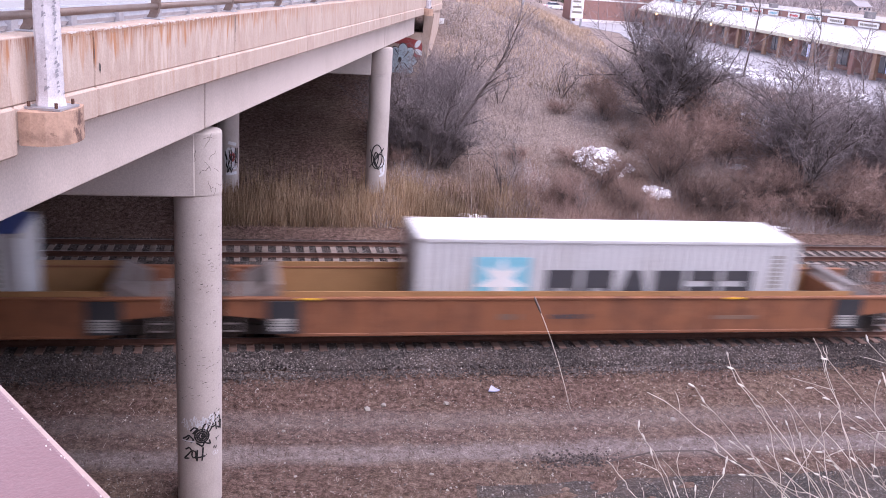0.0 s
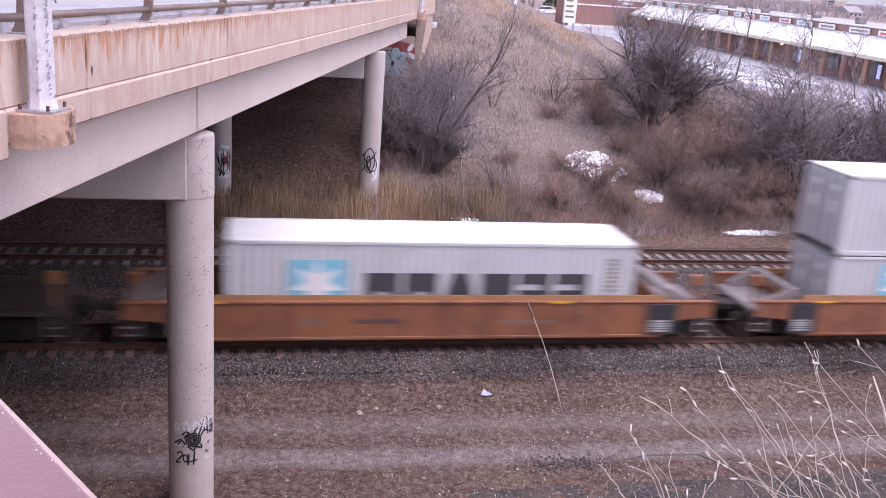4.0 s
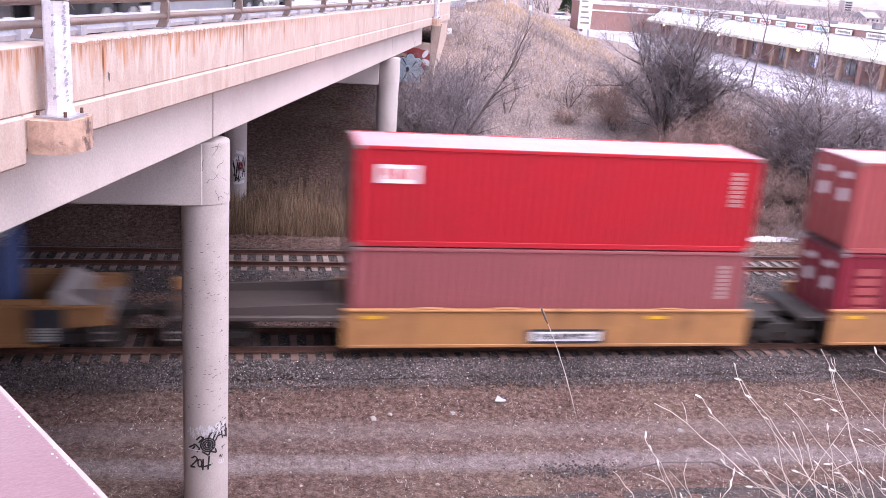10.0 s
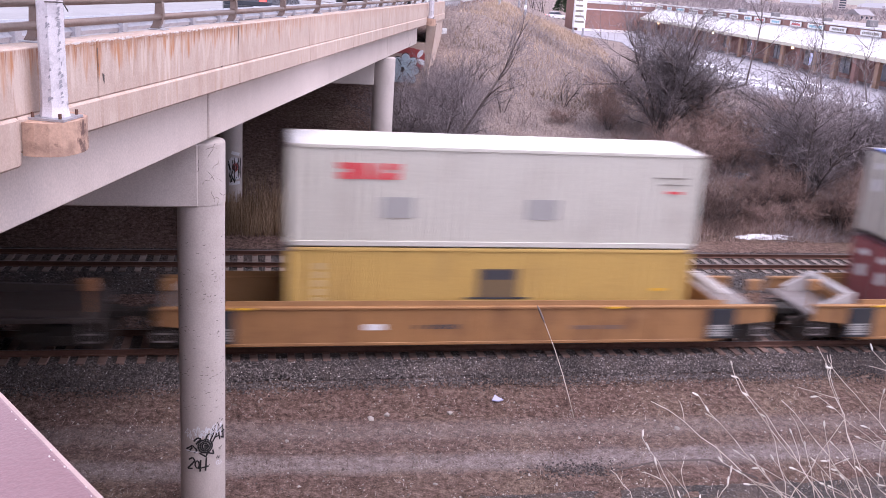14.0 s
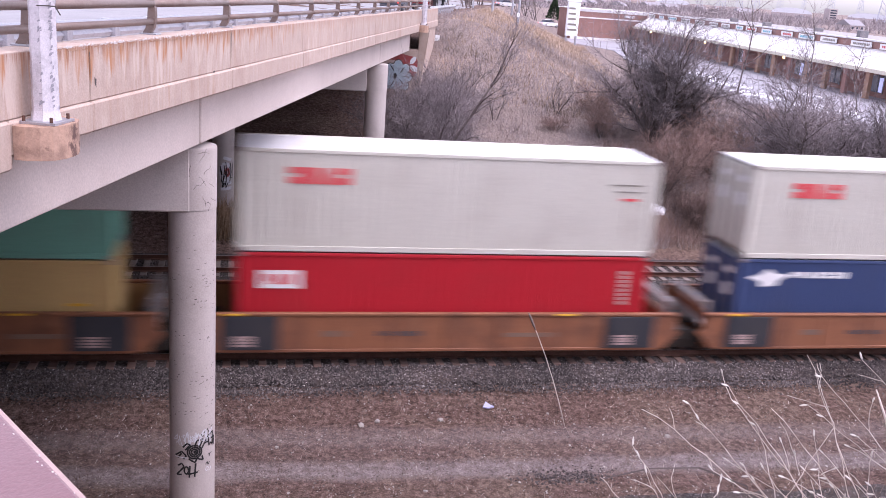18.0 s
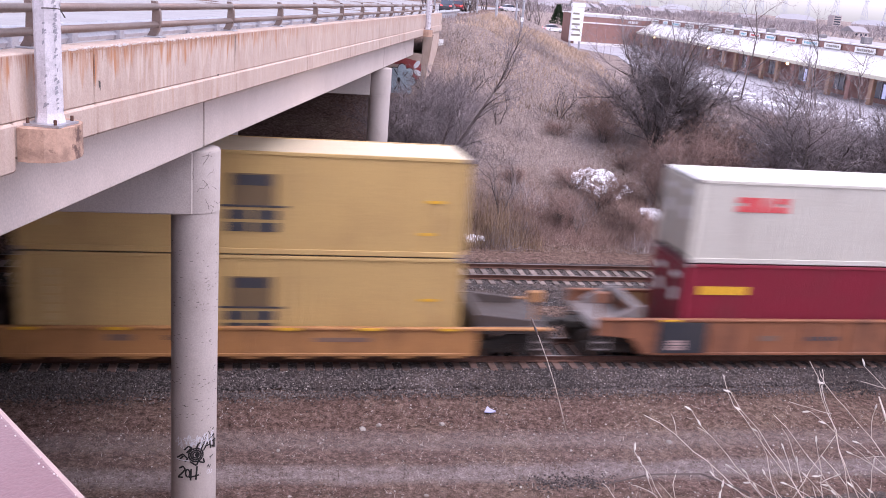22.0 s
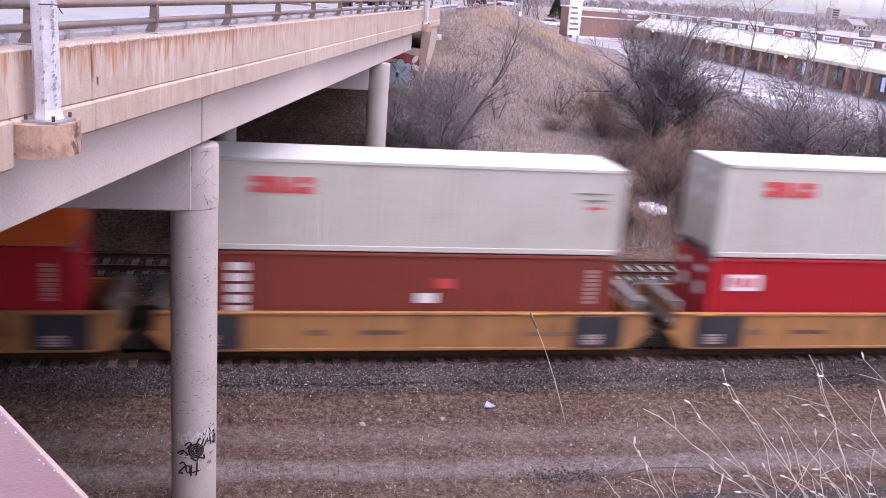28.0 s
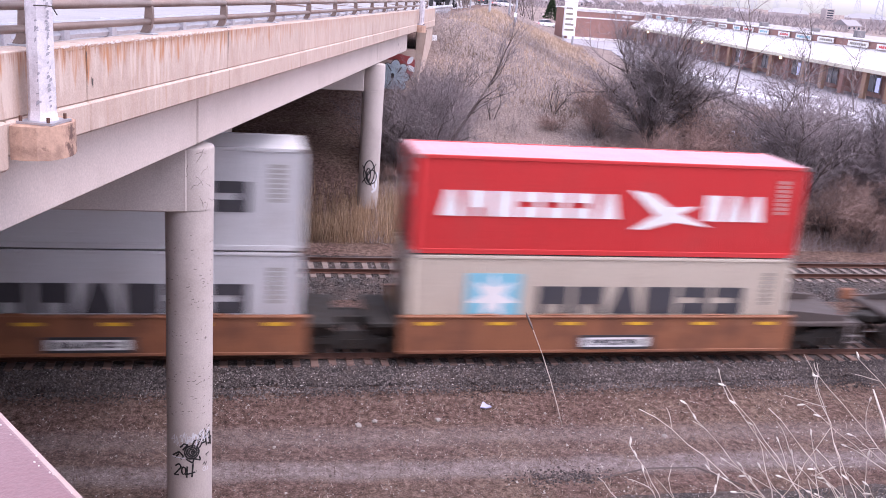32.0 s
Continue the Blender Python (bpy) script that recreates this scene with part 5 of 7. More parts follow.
    for i in range(nref):
        x = a0 + 0.5 + (a1 - a0 - 1.7) * i / (nref - 1)
        zr = ztop - 0.3 if style == "smooth" else ztop - 0.08 if style == "low" else ztop - 0.065
        yr = -1.475 if style == "smooth" else -1.522
        if i in (0, 4) or style == "low" or (style == "smooth" and paint in ("peach", "rust")):
            part("reflector", Shape().box(x, x + 0.62, yr, yr + 0.012, zr, zr + (0.1 if style == "smooth" else 0.078 if style == "low" else 0.055)), mark_yellow, car, "yellow reflector")
    if style == "smooth":
        pn = part("nameplate", Shape().box(-0.8, 1.6, -1.482, -1.462, zbot + 0.12, zbot + 0.58, 0.005), dark_panel, car, "dark framed white plate")
        part("plate_face", Shape().box(-0.65, 1.45, -1.488, -1.4825, zbot + 0.2, zbot + 0.5), mark_white, pn)
        for sb in bars(-0.45, zbot + 0.26, 1.7, 0.18, 6, 0.8, -1.4925, seed=seed):
            part("writing_block", sb, mark_dark, pn)
        if paint == "peach":
            for i in range(9):
                x0, z0 = r.uniform(-5.2, 4.8), r.uniform(zbot + 0.45, ztop - 0.35)
                dx, dz = r.uniform(0.12, 0.6), r.uniform(0.04, 0.2)
                part("scrape", Shape().slab([(x0, z0), (x0 + dx * 0.4, z0 - dz * 0.4), (x0 + dx, z0 + dz * 0.2), (x0 + dx * 0.8, z0 + dz), (x0 + dx * 0.2, z0 + dz * 0.7)], -1.4655, -1.4605), mark_scrape, car, "pale scraped patch")
        for x in (-4.2, -1.9, 3.2):
            part("bracket", Shape().box(x, x + 0.8, -1.5, -1.42, ztop - 0.02, ztop + 0.06, 0.02), P, car)
    else:
        x = r.uniform(1.5, 3.5)
        part("stencil", Shape().box(x, x + 1.6, -1.468, -1.4605, zbot + 0.45, zbot + 0.58), mark_stencil, car, "row of faded stencil marks")
        x = r.uniform(-3.5, -1.5)
        for sb in bars(0, 0, 1.3, 0.14, 7, 0.7, cut=False):
            part("stencil", sb.moved(pose(x, -1.466 + W2 - 0.006, zbot + 0.5)), mark_dark, car, "dark stencil mark")
        part("stencil", Shape().box(x - 1.6, x - 0.9, -1.468, -1.4605, zbot + 0.48, zbot + 0.66), mark_white if paint == "ochre" else mark_stencil, car, "stencil patch")
    for on, x in ((truck_tail, -tail + (0 if tail_joint else 1.75)), (truck_nose, nose - (0 if nose_joint else 1.75))):
        if on:
            truck_frame(car, x)
    return car


HC, STD = 2.896, 2.591
PAINT_NAME = {"rust": "rusty orange", "ochre": "dusty ochre", "peach": "peach orange", "gold": "golden ochre", "umber": "dark brown"}
STYLE_NAME = {"deep": "deep-sided container well car with stakes", "smooth": "smooth-sided container well car with yellow reflectors",
              "panel": "container well car with black end panels", "low": "low-sided container well car with yellow reflectors"}
WORD = {"star": "star and dark lettering", "star2": "star and much lettering", "ships": "white lettering", "crest": "dark square crest",
        "goldcrest": "tan square crest", "redword": "small red word", "twopatch": "two grey patches", "crestworn": "dark crest and brown stains", "stained": "brown rust patches", "patched": "small red word and label plates", "square": "white square sign", "squares": "two white squares", "rib": "white column marks",
        "tag": "white end marks", "short": "white column marks", "swoosh": "white swoosh", "yellowword": "yellow word", "swan": "white lettering and swoosh",
        "blueword": "navy emblem and lettering", "yellowmark": "small yellow word", "plain": "faint marks"}
COLOUR = {"oxide": "dark red oxide", "redbrown": "faded red-brown", "rose": "dusty rose", "brightred": "bright red", "navy": "navy blue", "tan": "tan yellow", "teal": "pale teal", "grey": "light grey", "white": "off-white"}
# front edge of the container at the start, lower box, upper box, car style, paint, metres to tail and nose coupling, joints
UNITS = [
    (16.89, ("grey", "white", HC, "star"), None, "deep", "rust", 12.3, 10.4, 0, 0),
    (-6.05, ("grey", "blue", HC, "star"), None, "deep", "rust", 9.5, 10.64, 0, 0),
    (-25.04, ("grey", "white", STD, "star"), ("grey", "white", STD, "star2"), "deep", "rust", 9.48, 9.49, 0, 0),
    (-44.00, ("grey", "white", HC, "star"), None, "deep", "rust", 9.6, 9.48, 0, 0),
    (-65.42, ("tan", "cream", STD, "crest"), ("teal", "aqua", HC, "ships"), "smooth", "peach", 7.6, 11.81, 1, 0),
    (-80.63, ("yellow", "cream", HC, "crest"), ("yellow", "cream", HC, "crest"), "smooth", "peach", 7.8, 7.61, 1, 1),
    (-96.21, ("maroon", "pink", HC, "goldcrest"), ("redbrown", "pink", HC, "tag"), "smooth", "gold", 7.7, 7.78, 1, 1),
    (-111.61, ("maroon", "pink", HC, "goldcrest"), ("redbrown", "pink", HC, "plain"), "smooth", "gold", 7.74, 7.7, 1, 1),
    (-127.09, ("rose", "pink", HC, "plain"), ("red", "pink", HC, "square"), "smooth", "gold", 11.89, 7.74, 0, 1),
    (-148.63, ("navy", "white", HC, "yellowword"), ("white", "white", HC, "stained"), "deep", "ochre", 9.65, 9.65, 0, 0),
    (-167.92, ("rose", "pink", HC, "squares"), ("white", "blue", HC, "patched"), "deep", "ochre", 9.67, 9.64, 0, 0),
    (-187.27, ("yellow", "cream", HC, "crest"), ("white", "white", HC, "twopatch"), "deep", "ochre", 10.4, 9.67, 0, 0),
    (-210.32, ("tan", "cream", HC, "plain"), ("blue", "aqua", HC, "rib"), "smooth", "peach", 11.9, 12.65, 0, 0),
    (-231.92, ("navy", "white", HC, "swoosh"), ("white", "white", HC, "redword"), "panel", "rust", 7.64, 9.7, 1, 0),
    (-247.19, ("red", "pink", HC, "square"), ("white", "white", HC, "redword"), "panel", "rust", 7.73, 7.63, 1, 1),
    (-262.65, ("tan", "cream", STD, "crest"), ("green", "aqua", HC, "rib"), "panel", "rust", 7.55, 7.73, 1, 1),
    (-277.74, ("tan", "cream", STD, "crest"), ("green", "aqua", HC, "rib"), "panel", "rust", 7.54, 7.54, 1, 1),
    (-292.82, ("maroon", "pink", HC, "yellowmark"), ("white", "white", STD, "redword"), "panel", "rust", 9.6, 7.54, 0, 1),
    (-312.02, ("tan", "cream", HC, "crest"), ("tan", "cream", HC, "crest"), "low", "gold", 9.8, 9.6, 0, 0),
    (-331.62, ("red", "pink", HC, "square"), ("tan", "cream", STD, "crestworn"), "low", "peach", 9.64, 9.8, 0, 0),
    (-350.89, ("brown", "pink", HC, "short"), ("white", "white", HC, "redword"), "panel", "gold", 7.57, 9.63, 1, 0),
    (-366.03, ("yellow", "cream", HC, "crest"), ("white", "white", HC, "redword"), "panel", "gold", 7.42, 7.57, 1, 1),
    (-380.87, ("red", "pink", HC, "square"), ("white", "white", HC, "redword"), "panel", "gold", 7.66, 7.42, 1, 1),
    (-396.19, ("brown", "pink", HC, "short"), ("white", "white", STD, "redword"), "panel", "gold", 7.7, 7.66, 1, 1),
    (-411.58, ("red", "pink", HC, "square"), ("orange", "orange", HC, "blueword"), "panel", "gold", 9.65, 7.69, 0, 1),
    (-430.89, ("grey", "white", HC, "star"), ("oxide", "pink", HC, "tag"), "low", "umber", 9.62, 9.66, 0, 0),
    (-450.13, ("beige", "white", HC, "star"), ("brightred", "pink", HC, "swan"), "smooth", "rust", 7.63, 9.62, 1, 0),
    (-465.39, ("grey", "white", HC, "star"), ("grey", "white", HC, "star"), "smooth", "rust", 9.6, 7.63, 0, 1),
]
for k, (front, low, up, style, paint, tail, nose, tj, nj) in enumerate(UNITS):
    x = front - L2
    car = well_car(style, paint, tail, nose, tj, nj, f"{PAINT_NAME[paint]} {STYLE_NAME[style]}", True, not nj, k)
    MOVERS.append((car, x, 0.0))
    z = 0.3
    for spec, place in ((low, "in a well car"), (up, "stacked on another")):
        if spec:
            colour, roof, h, kind = spec
            box = container(colour, roof, h, kind, f"{COLOUR.get(colour, colour)} container with {WORD[kind]}, {place}")
            MOVERS.append((box, x, z))
            z += h + 0.035
for ob, x, z in MOVERS:
    ob.matrix_basis = pose(x, 0, z)


# ---- plants ----
def plant_material(name, c0, c1, c2, rough=0.95):
    m = bpy.data.materials.new(name)
    n, l, b = nodes_of(m)
    nt = m.node_tree
    geo = n.new("ShaderNodeNewGeometry")
    c = ramp_of(nt, geo.outputs["Random Per Island"], [(0.0, c0), (0.5, c1), (1.0, c2)])
    big = noise_of(nt, 0.25, 4, 0.6, geo.outputs["Position"])
    f = ramp_of(nt, big, [(0.34, (0.5,) * 3), (0.5, (0.95,) * 3), (0.66, (1.35,) * 3)])
    l.new(mix_of(nt, 1.0, c, f, "MULTIPLY"), b.inputs["Base Color"])
    b.inputs["Roughness"].default_value = rough
    b.inputs["Specular IOR Level"].default_value = 0.15
    return m


bark_grey = plant_material("grey_bark", (0.09, 0.072, 0.068), (0.15, 0.12, 0.112), (0.22, 0.18, 0.17))
twig_grey = plant_material("grey_twigs", (0.2, 0.165, 0.165), (0.31, 0.262, 0.262), (0.46, 0.4, 0.4))
twig_dark = plant_material("dark_purple_grey_twigs", (0.14, 0.115, 0.12), (0.22, 0.185, 0.192), (0.33, 0.285, 0.29))
twig_red = plant_material("reddish_twigs", (0.19, 0.122, 0.106), (0.29, 0.195, 0.168), (0.39, 0.28, 0.245))
straw_tan = plant_material("tall_tan_grass", (0.2, 0.125, 0.075), (0.34, 0.235, 0.15), (0.5, 0.37, 0.26))
straw_crest = plant_material("pale_crest_grass", (0.34, 0.235, 0.16), (0.46, 0.335, 0.245), (0.58, 0.45, 0.345))
straw_hill = plant_material("hillside_dead_grass", (0.2, 0.145, 0.125), (0.33, 0.255, 0.228), (0.5, 0.41, 0.372))
straw_low = plant_material("low_dead_weeds", (0.1, 0.066, 0.055), (0.19, 0.13, 0.105), (0.33, 0.245, 0.2))
weed_pale = plant_material("pale_dry_stalks", (0.5, 0.42, 0.36), (0.62, 0.54, 0.48), (0.74, 0.66, 0.6))
pod_pale = plant_material("pale_seed_pods", (0.55, 0.5, 0.45), (0.68, 0.63, 0.57), (0.78, 0.74, 0.68))


class Twigs:
    """Collects many thin tapered sticks as three-sided prisms."""

    def __init__(self):
        self.a, self.b, self.r0, self.r1 = [], [], [], []

    def add(self, p, q, r0, r1):
        self.a.append(p), self.b.append(q), self.r0.append(r0), self.r1.append(r1)

    def mesh(self, name, material):
        a, b = np.array(self.a, float), np.array(self.b, float)
        d = b - a
        d /= np.maximum(np.linalg.norm(d, axis=1, keepdims=True), 1e-9)
        h = np.where(np.abs(d[:, 2:3]) < 0.9, np.array([[0, 0, 1.0]]), np.array([[1.0, 0, 0]]))
        u = np.cross(d, h)
        u /= np.linalg.norm(u, axis=1, keepdims=True)
        w = np.cross(d, u)
        v = np.zeros((len(a), 6, 3))
        for k in range(3):
            o = math.cos(2.094 * k) * u + math.sin(2.094 * k) * w
            v[:, k] = a + o * np.array(self.r0)[:, None]
            v[:, 3 + k] = b + o * np.array(self.r1)[:, None]
        base = np.arange(len(a))[:, None] * 6
        f = np.concatenate([base + np.array([[k, (k + 1) % 3, 3 + (k + 1) % 3, 3 + k]]) for k in range(3)])
        me = bpy.data.meshes.new(name)
        me.from_pydata(v.reshape(-1, 3).tolist(), [], f.tolist())
        me.materials.append(material)
        return me


def grow(seed, height, stems, spread, depth, child, droop=0.0, lean=(0, 0), rmin=0.006, guide=()):
    """A bare shrub or tree: stems that fork into limbs and fine twigs."""
    r = random.Random(seed)
    thick, thin = Twigs(), Twigs()

    def shoot(p, d, length, rad, level):
        n = 5 if level < 2 else 3
        for i in range(n):
            d = (d + Vector((r.gauss(0, 0.16), r.gauss(0, 0.16), r.gauss(0.04 - droop, 0.1)))).normalized()
            q = p + d * (length / n)
            r0, r1 = rad * (1 - 0.75 * i / n), rad * (1 - 0.75 * (i + 1) / n)
            (thick if level < 2 else thin).add(p, q, max(rmin, r0), max(rmin * 0.8, r1))
            if level < depth:
                for _ in range(child[level] if i else max(0, child[level] - 1)):
                    if r.random() < 0.85:
                        side = Vector((r.gauss(0, 1), r.gauss(0, 1), r.gauss(0.15, 0.7))).normalized()
                        shoot(q, (d * r.uniform(0.5, 1.0) + side * 0.8).normalized(), length * r.uniform(0.32, 0.62), max(rmin, rad * 0.42), level + 1)
            p = q

    for i, (p, q) in enumerate(zip(guide, guide[1:])):
        p, q = Vector(p), Vector(q)
        r0, r1 = 0.11 * (1 - i / len(guide)), 0.11 * (1 - (i + 1) / len(guide))
        thick.add(p, q, r0, r1)
        for _ in range(3 if i else 1):
            side = Vector((r.gauss(0.6, 0.6), r.gauss(0, 0.8), r.gauss(0.3, 0.5)))
            shoot(p.lerp(q, r.random()), ((q - p).normalized() + side).normalized(), r.uniform(1.0, 2.4), max(0.018, r1 * 0.6), 1)
    for k in range(stems):
        a = 2 * math.pi * k / stems + r.uniform(-0.5, 0.5)
        d = Vector((math.cos(a) * spread + lean[0], math.sin(a) * spread + lean[1], 1.0)).normalized()
        shoot(Vector((0.1 * math.cos(a), 0.1 * math.sin(a), -0.15)), d, height * r.uniform(0.6, 0.95), 0.018 * height ** 0.9, 0)
    return thick, thin


def shrub(name, label, category, seed, height, stems, spread, depth, child, mats, droop=0.0, lean=(0, 0), rmin=0.006, group="bare shrubs beyond the tracks", guide=()):
    a, b = grow(seed, height, stems, spread, depth, child, droop, lean, rmin, guide)
    th = thing(name, label, category, group)
    new("trunk", a.mesh("trunk", mats[0])).parent = th
    new("crown", b.mesh("crown", mats[1])).parent = th
    return th


def stand(th, x, y, turn=0.0, size=1.0):
    th.matrix_basis = pose(x, y, ground_z(x, y) - 0.05, 0, 0, turn) @ Matrix.Scale(size, 4)
    return th


def again(th, x, y, turn, size):
    return copy_thing_scaled(th, x, y, turn, size)


def copy_thing_scaled(th, x, y, turn, size):
    c = copy_thing(th, pose(x, y, ground_z(x, y) - 0.05, 0, 0, turn))
    c.scale = (size,) * 3
    return c


dark_bush = shrub("bare_shrub", "dense grey leafless shrub on the slope", "shrub", 1, 5.6, 15, 0.3, 3, (3, 3, 3), (bark_grey, twig_dark), rmin=0.0045)
dark_bush2 = shrub("bare_shrub", "dense grey leafless shrub on the slope", "shrub", 2, 5.2, 12, 0.42, 3, (3, 3, 2), (bark_grey, twig_dark), rmin=0.005)
red_bush = shrub("bare_shrub", "round reddish leafless shrub on the slope", "shrub", 3, 3.0, 12, 0.65, 3, (2, 3, 2), (bark_grey, twig_red))
low_bush = shrub("bare_shrub", "low tangled leafless shrub", "shrub", 4, 1.7, 12, 0.9, 3, (2, 2, 2), (bark_grey, twig_red), 0.03)
lean_tree = shrub("bare_tree", "spreading leafless tree with long bent branches by the column", "tree", 5, 3.6, 4, 0.4, 3, (2, 2, 2), (bark_grey, twig_dark), 0.0, (0.3, 0.1),
                  guide=((0, 0, -0.2), (1.1, 0, 1.8), (2.05, 0.1, 3.35), (2.6, 0.0, 4.3), (3.0, 0.1, 4.95), (3.35, 0.0, 5.7), (3.7, 0.1, 6.7), (4.0, 0, 7.4)))
slim_tree = shrub("bare_tree", "slim leafless tree beside the car park", "tree", 8, 6.5, 1, 0.03, 3, (2, 2, 2), (bark_grey, twig_grey), 0, (0, 0), 0.009, "slim trees by the car park")
sapling = shrub("sapling", "thin leafless sapling on the slope", "sapling", 9, 3.4, 3, 0.3, 2, (2, 2), (bark_grey, twig_grey), group="thin saplings on the slope")
stand(lean_tree, 8.4, 17.4, 0, 1.0)
stand(dark_bush, 22.4, 22.8, 20, 1.1)
stand(dark_bush2, 27.6, 15.9, 0, 1.1)
stand(red_bush, 25.0, 19.6, 0, 1.15)
stand(low_bush, 17.0, 16.2, 0, 0.9)
stand(slim_tree, 40.2, 46.8, 0, 1.15)
stand(sapling, 11.6, 15.2, 0, 0.85)
for th, x, y, turn, size in (
        (dark_bush2, 7.3, 18.3, 40, 0.62), (dark_bush, 8.7, 19.3, 200, 0.68), (dark_bush2, 9.9, 20.2, 120, 0.6), (dark_bush, 10.4, 23.4, 70, 0.55), (dark_bush, 24.8, 23.8, 130, 0.62), (dark_bush2, 26.8, 22.0, 250, 0.45),
        (dark_bush, 31.2, 17.2, 210, 0.85), (dark_bush, 33.6, 15.8, 20, 0.85), (dark_bush2, 36.4, 16.5, 310, 0.8), (dark_bush, 34.8, 19.5, 80, 0.55), (dark_bush2, 29.5, 21.0, 10, 0.5),
        (red_bush, 21.8, 18.4, 70, 0.8), (red_bush, 27.0, 18.8, 120, 0.8), (red_bush, 30.2, 14.6, 10, 0.75), (red_bush, 33.4, 14.0, 80, 0.8), (red_bush, 29.5, 23.0, 300, 0.55),
        (low_bush, 17.6, 14.2, 60, 0.7), (low_bush, 21.2, 14.5, 190, 0.9), (low_bush, 22.4, 14.2, 100, 0.9), (low_bush, 24.0, 13.8, 20, 0.8), (low_bush, 26.4, 13.8, 330, 0.9),
        (low_bush, 28.3, 13.5, 130, 1.0), (low_bush, 16.0, 17.8, 260, 0.7), (low_bush, 20.0, 20.5, 80, 0.8), (low_bush, 6.6, 17.6, 80, 0.6), (low_bush, 31.5, 23.5, 10, 0.9), (low_bush, 34.5, 26.0, 100, 0.9),
        (low_bush, 32.0, 13.4, 280, 0.9), (low_bush, 35.5, 13.8, 45, 1.0), (low_bush, 33.0, 29.0, 10, 0.9), (low_bush, 37.0, 29.5, 90, 0.9), (low_bush, 27.0, 27.0, 90, 0.8), (low_bush, 24.5, 29.0, 190, 0.8),
        (low_bush, 13.0, 18.5, 30, 0.5), (low_bush, 17.2, 24.6, 300, 0.6), (red_bush, 19.6, 23.6, 40, 0.6), (red_bush, 28.2, 13.5, 200, 0.75), (red_bush, 22.9, 19.2, 260, 0.85), (dark_bush, 9.3, 17.6, 20, 0.5), (dark_bush2, 8.0, 20.6, 290, 0.6), (low_bush, 18.6, 17.4, 220, 0.6), (red_bush, 24.2, 14.6, 130, 0.6), (red_bush, 26.0, 15.0, 40, 0.7), (low_bush, 30.0, 13.2, 200, 1.0), (red_bush, 36.2, 14.6, 100, 0.7),
        (red_bush, 14.6, 14.2, 20, 0.5), (low_bush, 20.6, 27.5, 60, 0.9), (red_bush, 20.4, 16.6, 150, 0.7), (low_bush, 11.0, 26.0, 10, 0.9), (red_bush, 35.5, 18.0, 200, 0.8)):
    again(th, x, y, turn, size)
for x, y, turn, size in ((44.8, 42.6, 60, 0.95), (45.4, 37.3, 140, 0.7)):
    again(slim_tree, x, y, turn, size)
for x, y, turn, size in ((13.8, 25.5, 0, 0.8), (12.8, 28.5, 250, 0.9), (15.0, 13.6, 10, 0.5), (18.0, 27.0, 300, 0.7), (24.0, 33.5, 70, 0.8), (6.2, 19.8, 30, 0.8)):
    again(sapling, x, y, turn, size)


def blades(name, label, count, where, height, width, material, seed, lean=0.45, category="grass"):
    """Many single blades over a stretch of ground, as one stuff object."""
    r = np.random.default_rng(seed)
    v = []
    made = 0
    while made < count:
        x, y, k = where(r)
        if k <= 0:
            continue
        z = ground_z(x, y)
        h = height * k * r.uniform(0.45, 1.15)
        a, t = r.uniform(0, 6.283), abs(r.normal(0, lean))
        dx, dy = math.cos(a) * math.sin(t) * h, math.sin(a) * math.sin(t) * h
        b = r.uniform(0, 6.283)
        wx, wy = math.cos(b) * width / 2, math.sin(b) * width / 2
        v += [(x - wx, y - wy, z - 0.02), (x + wx, y + wy, z - 0.02), (x + dx, y + dy, z + math.cos(t) * h)]
        made += 1
    me = bpy.data.meshes.new(name)
    me.from_pydata(v, [], [(3 * i, 3 * i + 1, 3 * i + 2) for i in range(count)])
    me.materials.append(material)
    return tagged(new(name, me), label, category, kind="stuff")


def on_reeds(r):
    x, y = r.uniform(-3, 13), 12.2 + abs(r.normal(0, 1.7))
    k = 0.6 + 0.8 * max(0, noise.noise((x * 0.5, y * 0.5, 1.0)) + 0.35)
    return x, y, k if not (x > 9.5 and r.random() < 0.6) else 0


def on_hill(r):
    x, y = r.uniform(-16, 40), 12.2 + 40 * r.random() ** 1.5
    s, l = along(x, y)
    if -1.0 > l > -58 and s > 37.5:
        return x, y, 0
    if x > 38 + max(0, (y - 30) * 0.1):
        return x, y, 0
    if 0.6 > l > -61 and 12 < s < 38:
        return x, y, 0
    k = 0.7 + 0.7 * noise.noise((x * 0.3, y * 0.3, 4.0))
    return x, y, k * (0.45 if l < 0.5 and s > 16 else 1.0)


def on_brush(r):
    x, y, k = on_hill(r)
    if noise.noise((x * 0.35, y * 0.35, 9.0)) < (0.12 if x < 20 else -0.25):
        k = 0
    return x, y, k


def on_crest(r):
    s, l = r.uniform(38, 118), r.uniform(1.2, 15.5)
    x, y, _ = bridge(s, l)
    return x, y, 1.0


def on_lane(r):
    x, y = r.uniform(-14, 26), r.uniform(-10, -2.3)
    k = 0.2 + 1.3 * max(0, noise.noise((x * 0.8, y * 1.4, 2.0)) - 0.02)
    if k < 0.22 and r.random() < 0.7:
        return x, y, 0
    if -5.3 < y < -4.3 or -7.2 < y < -6.1:
        k *= 0.15 if r.random() < 0.8 else 0
    return x, y, k


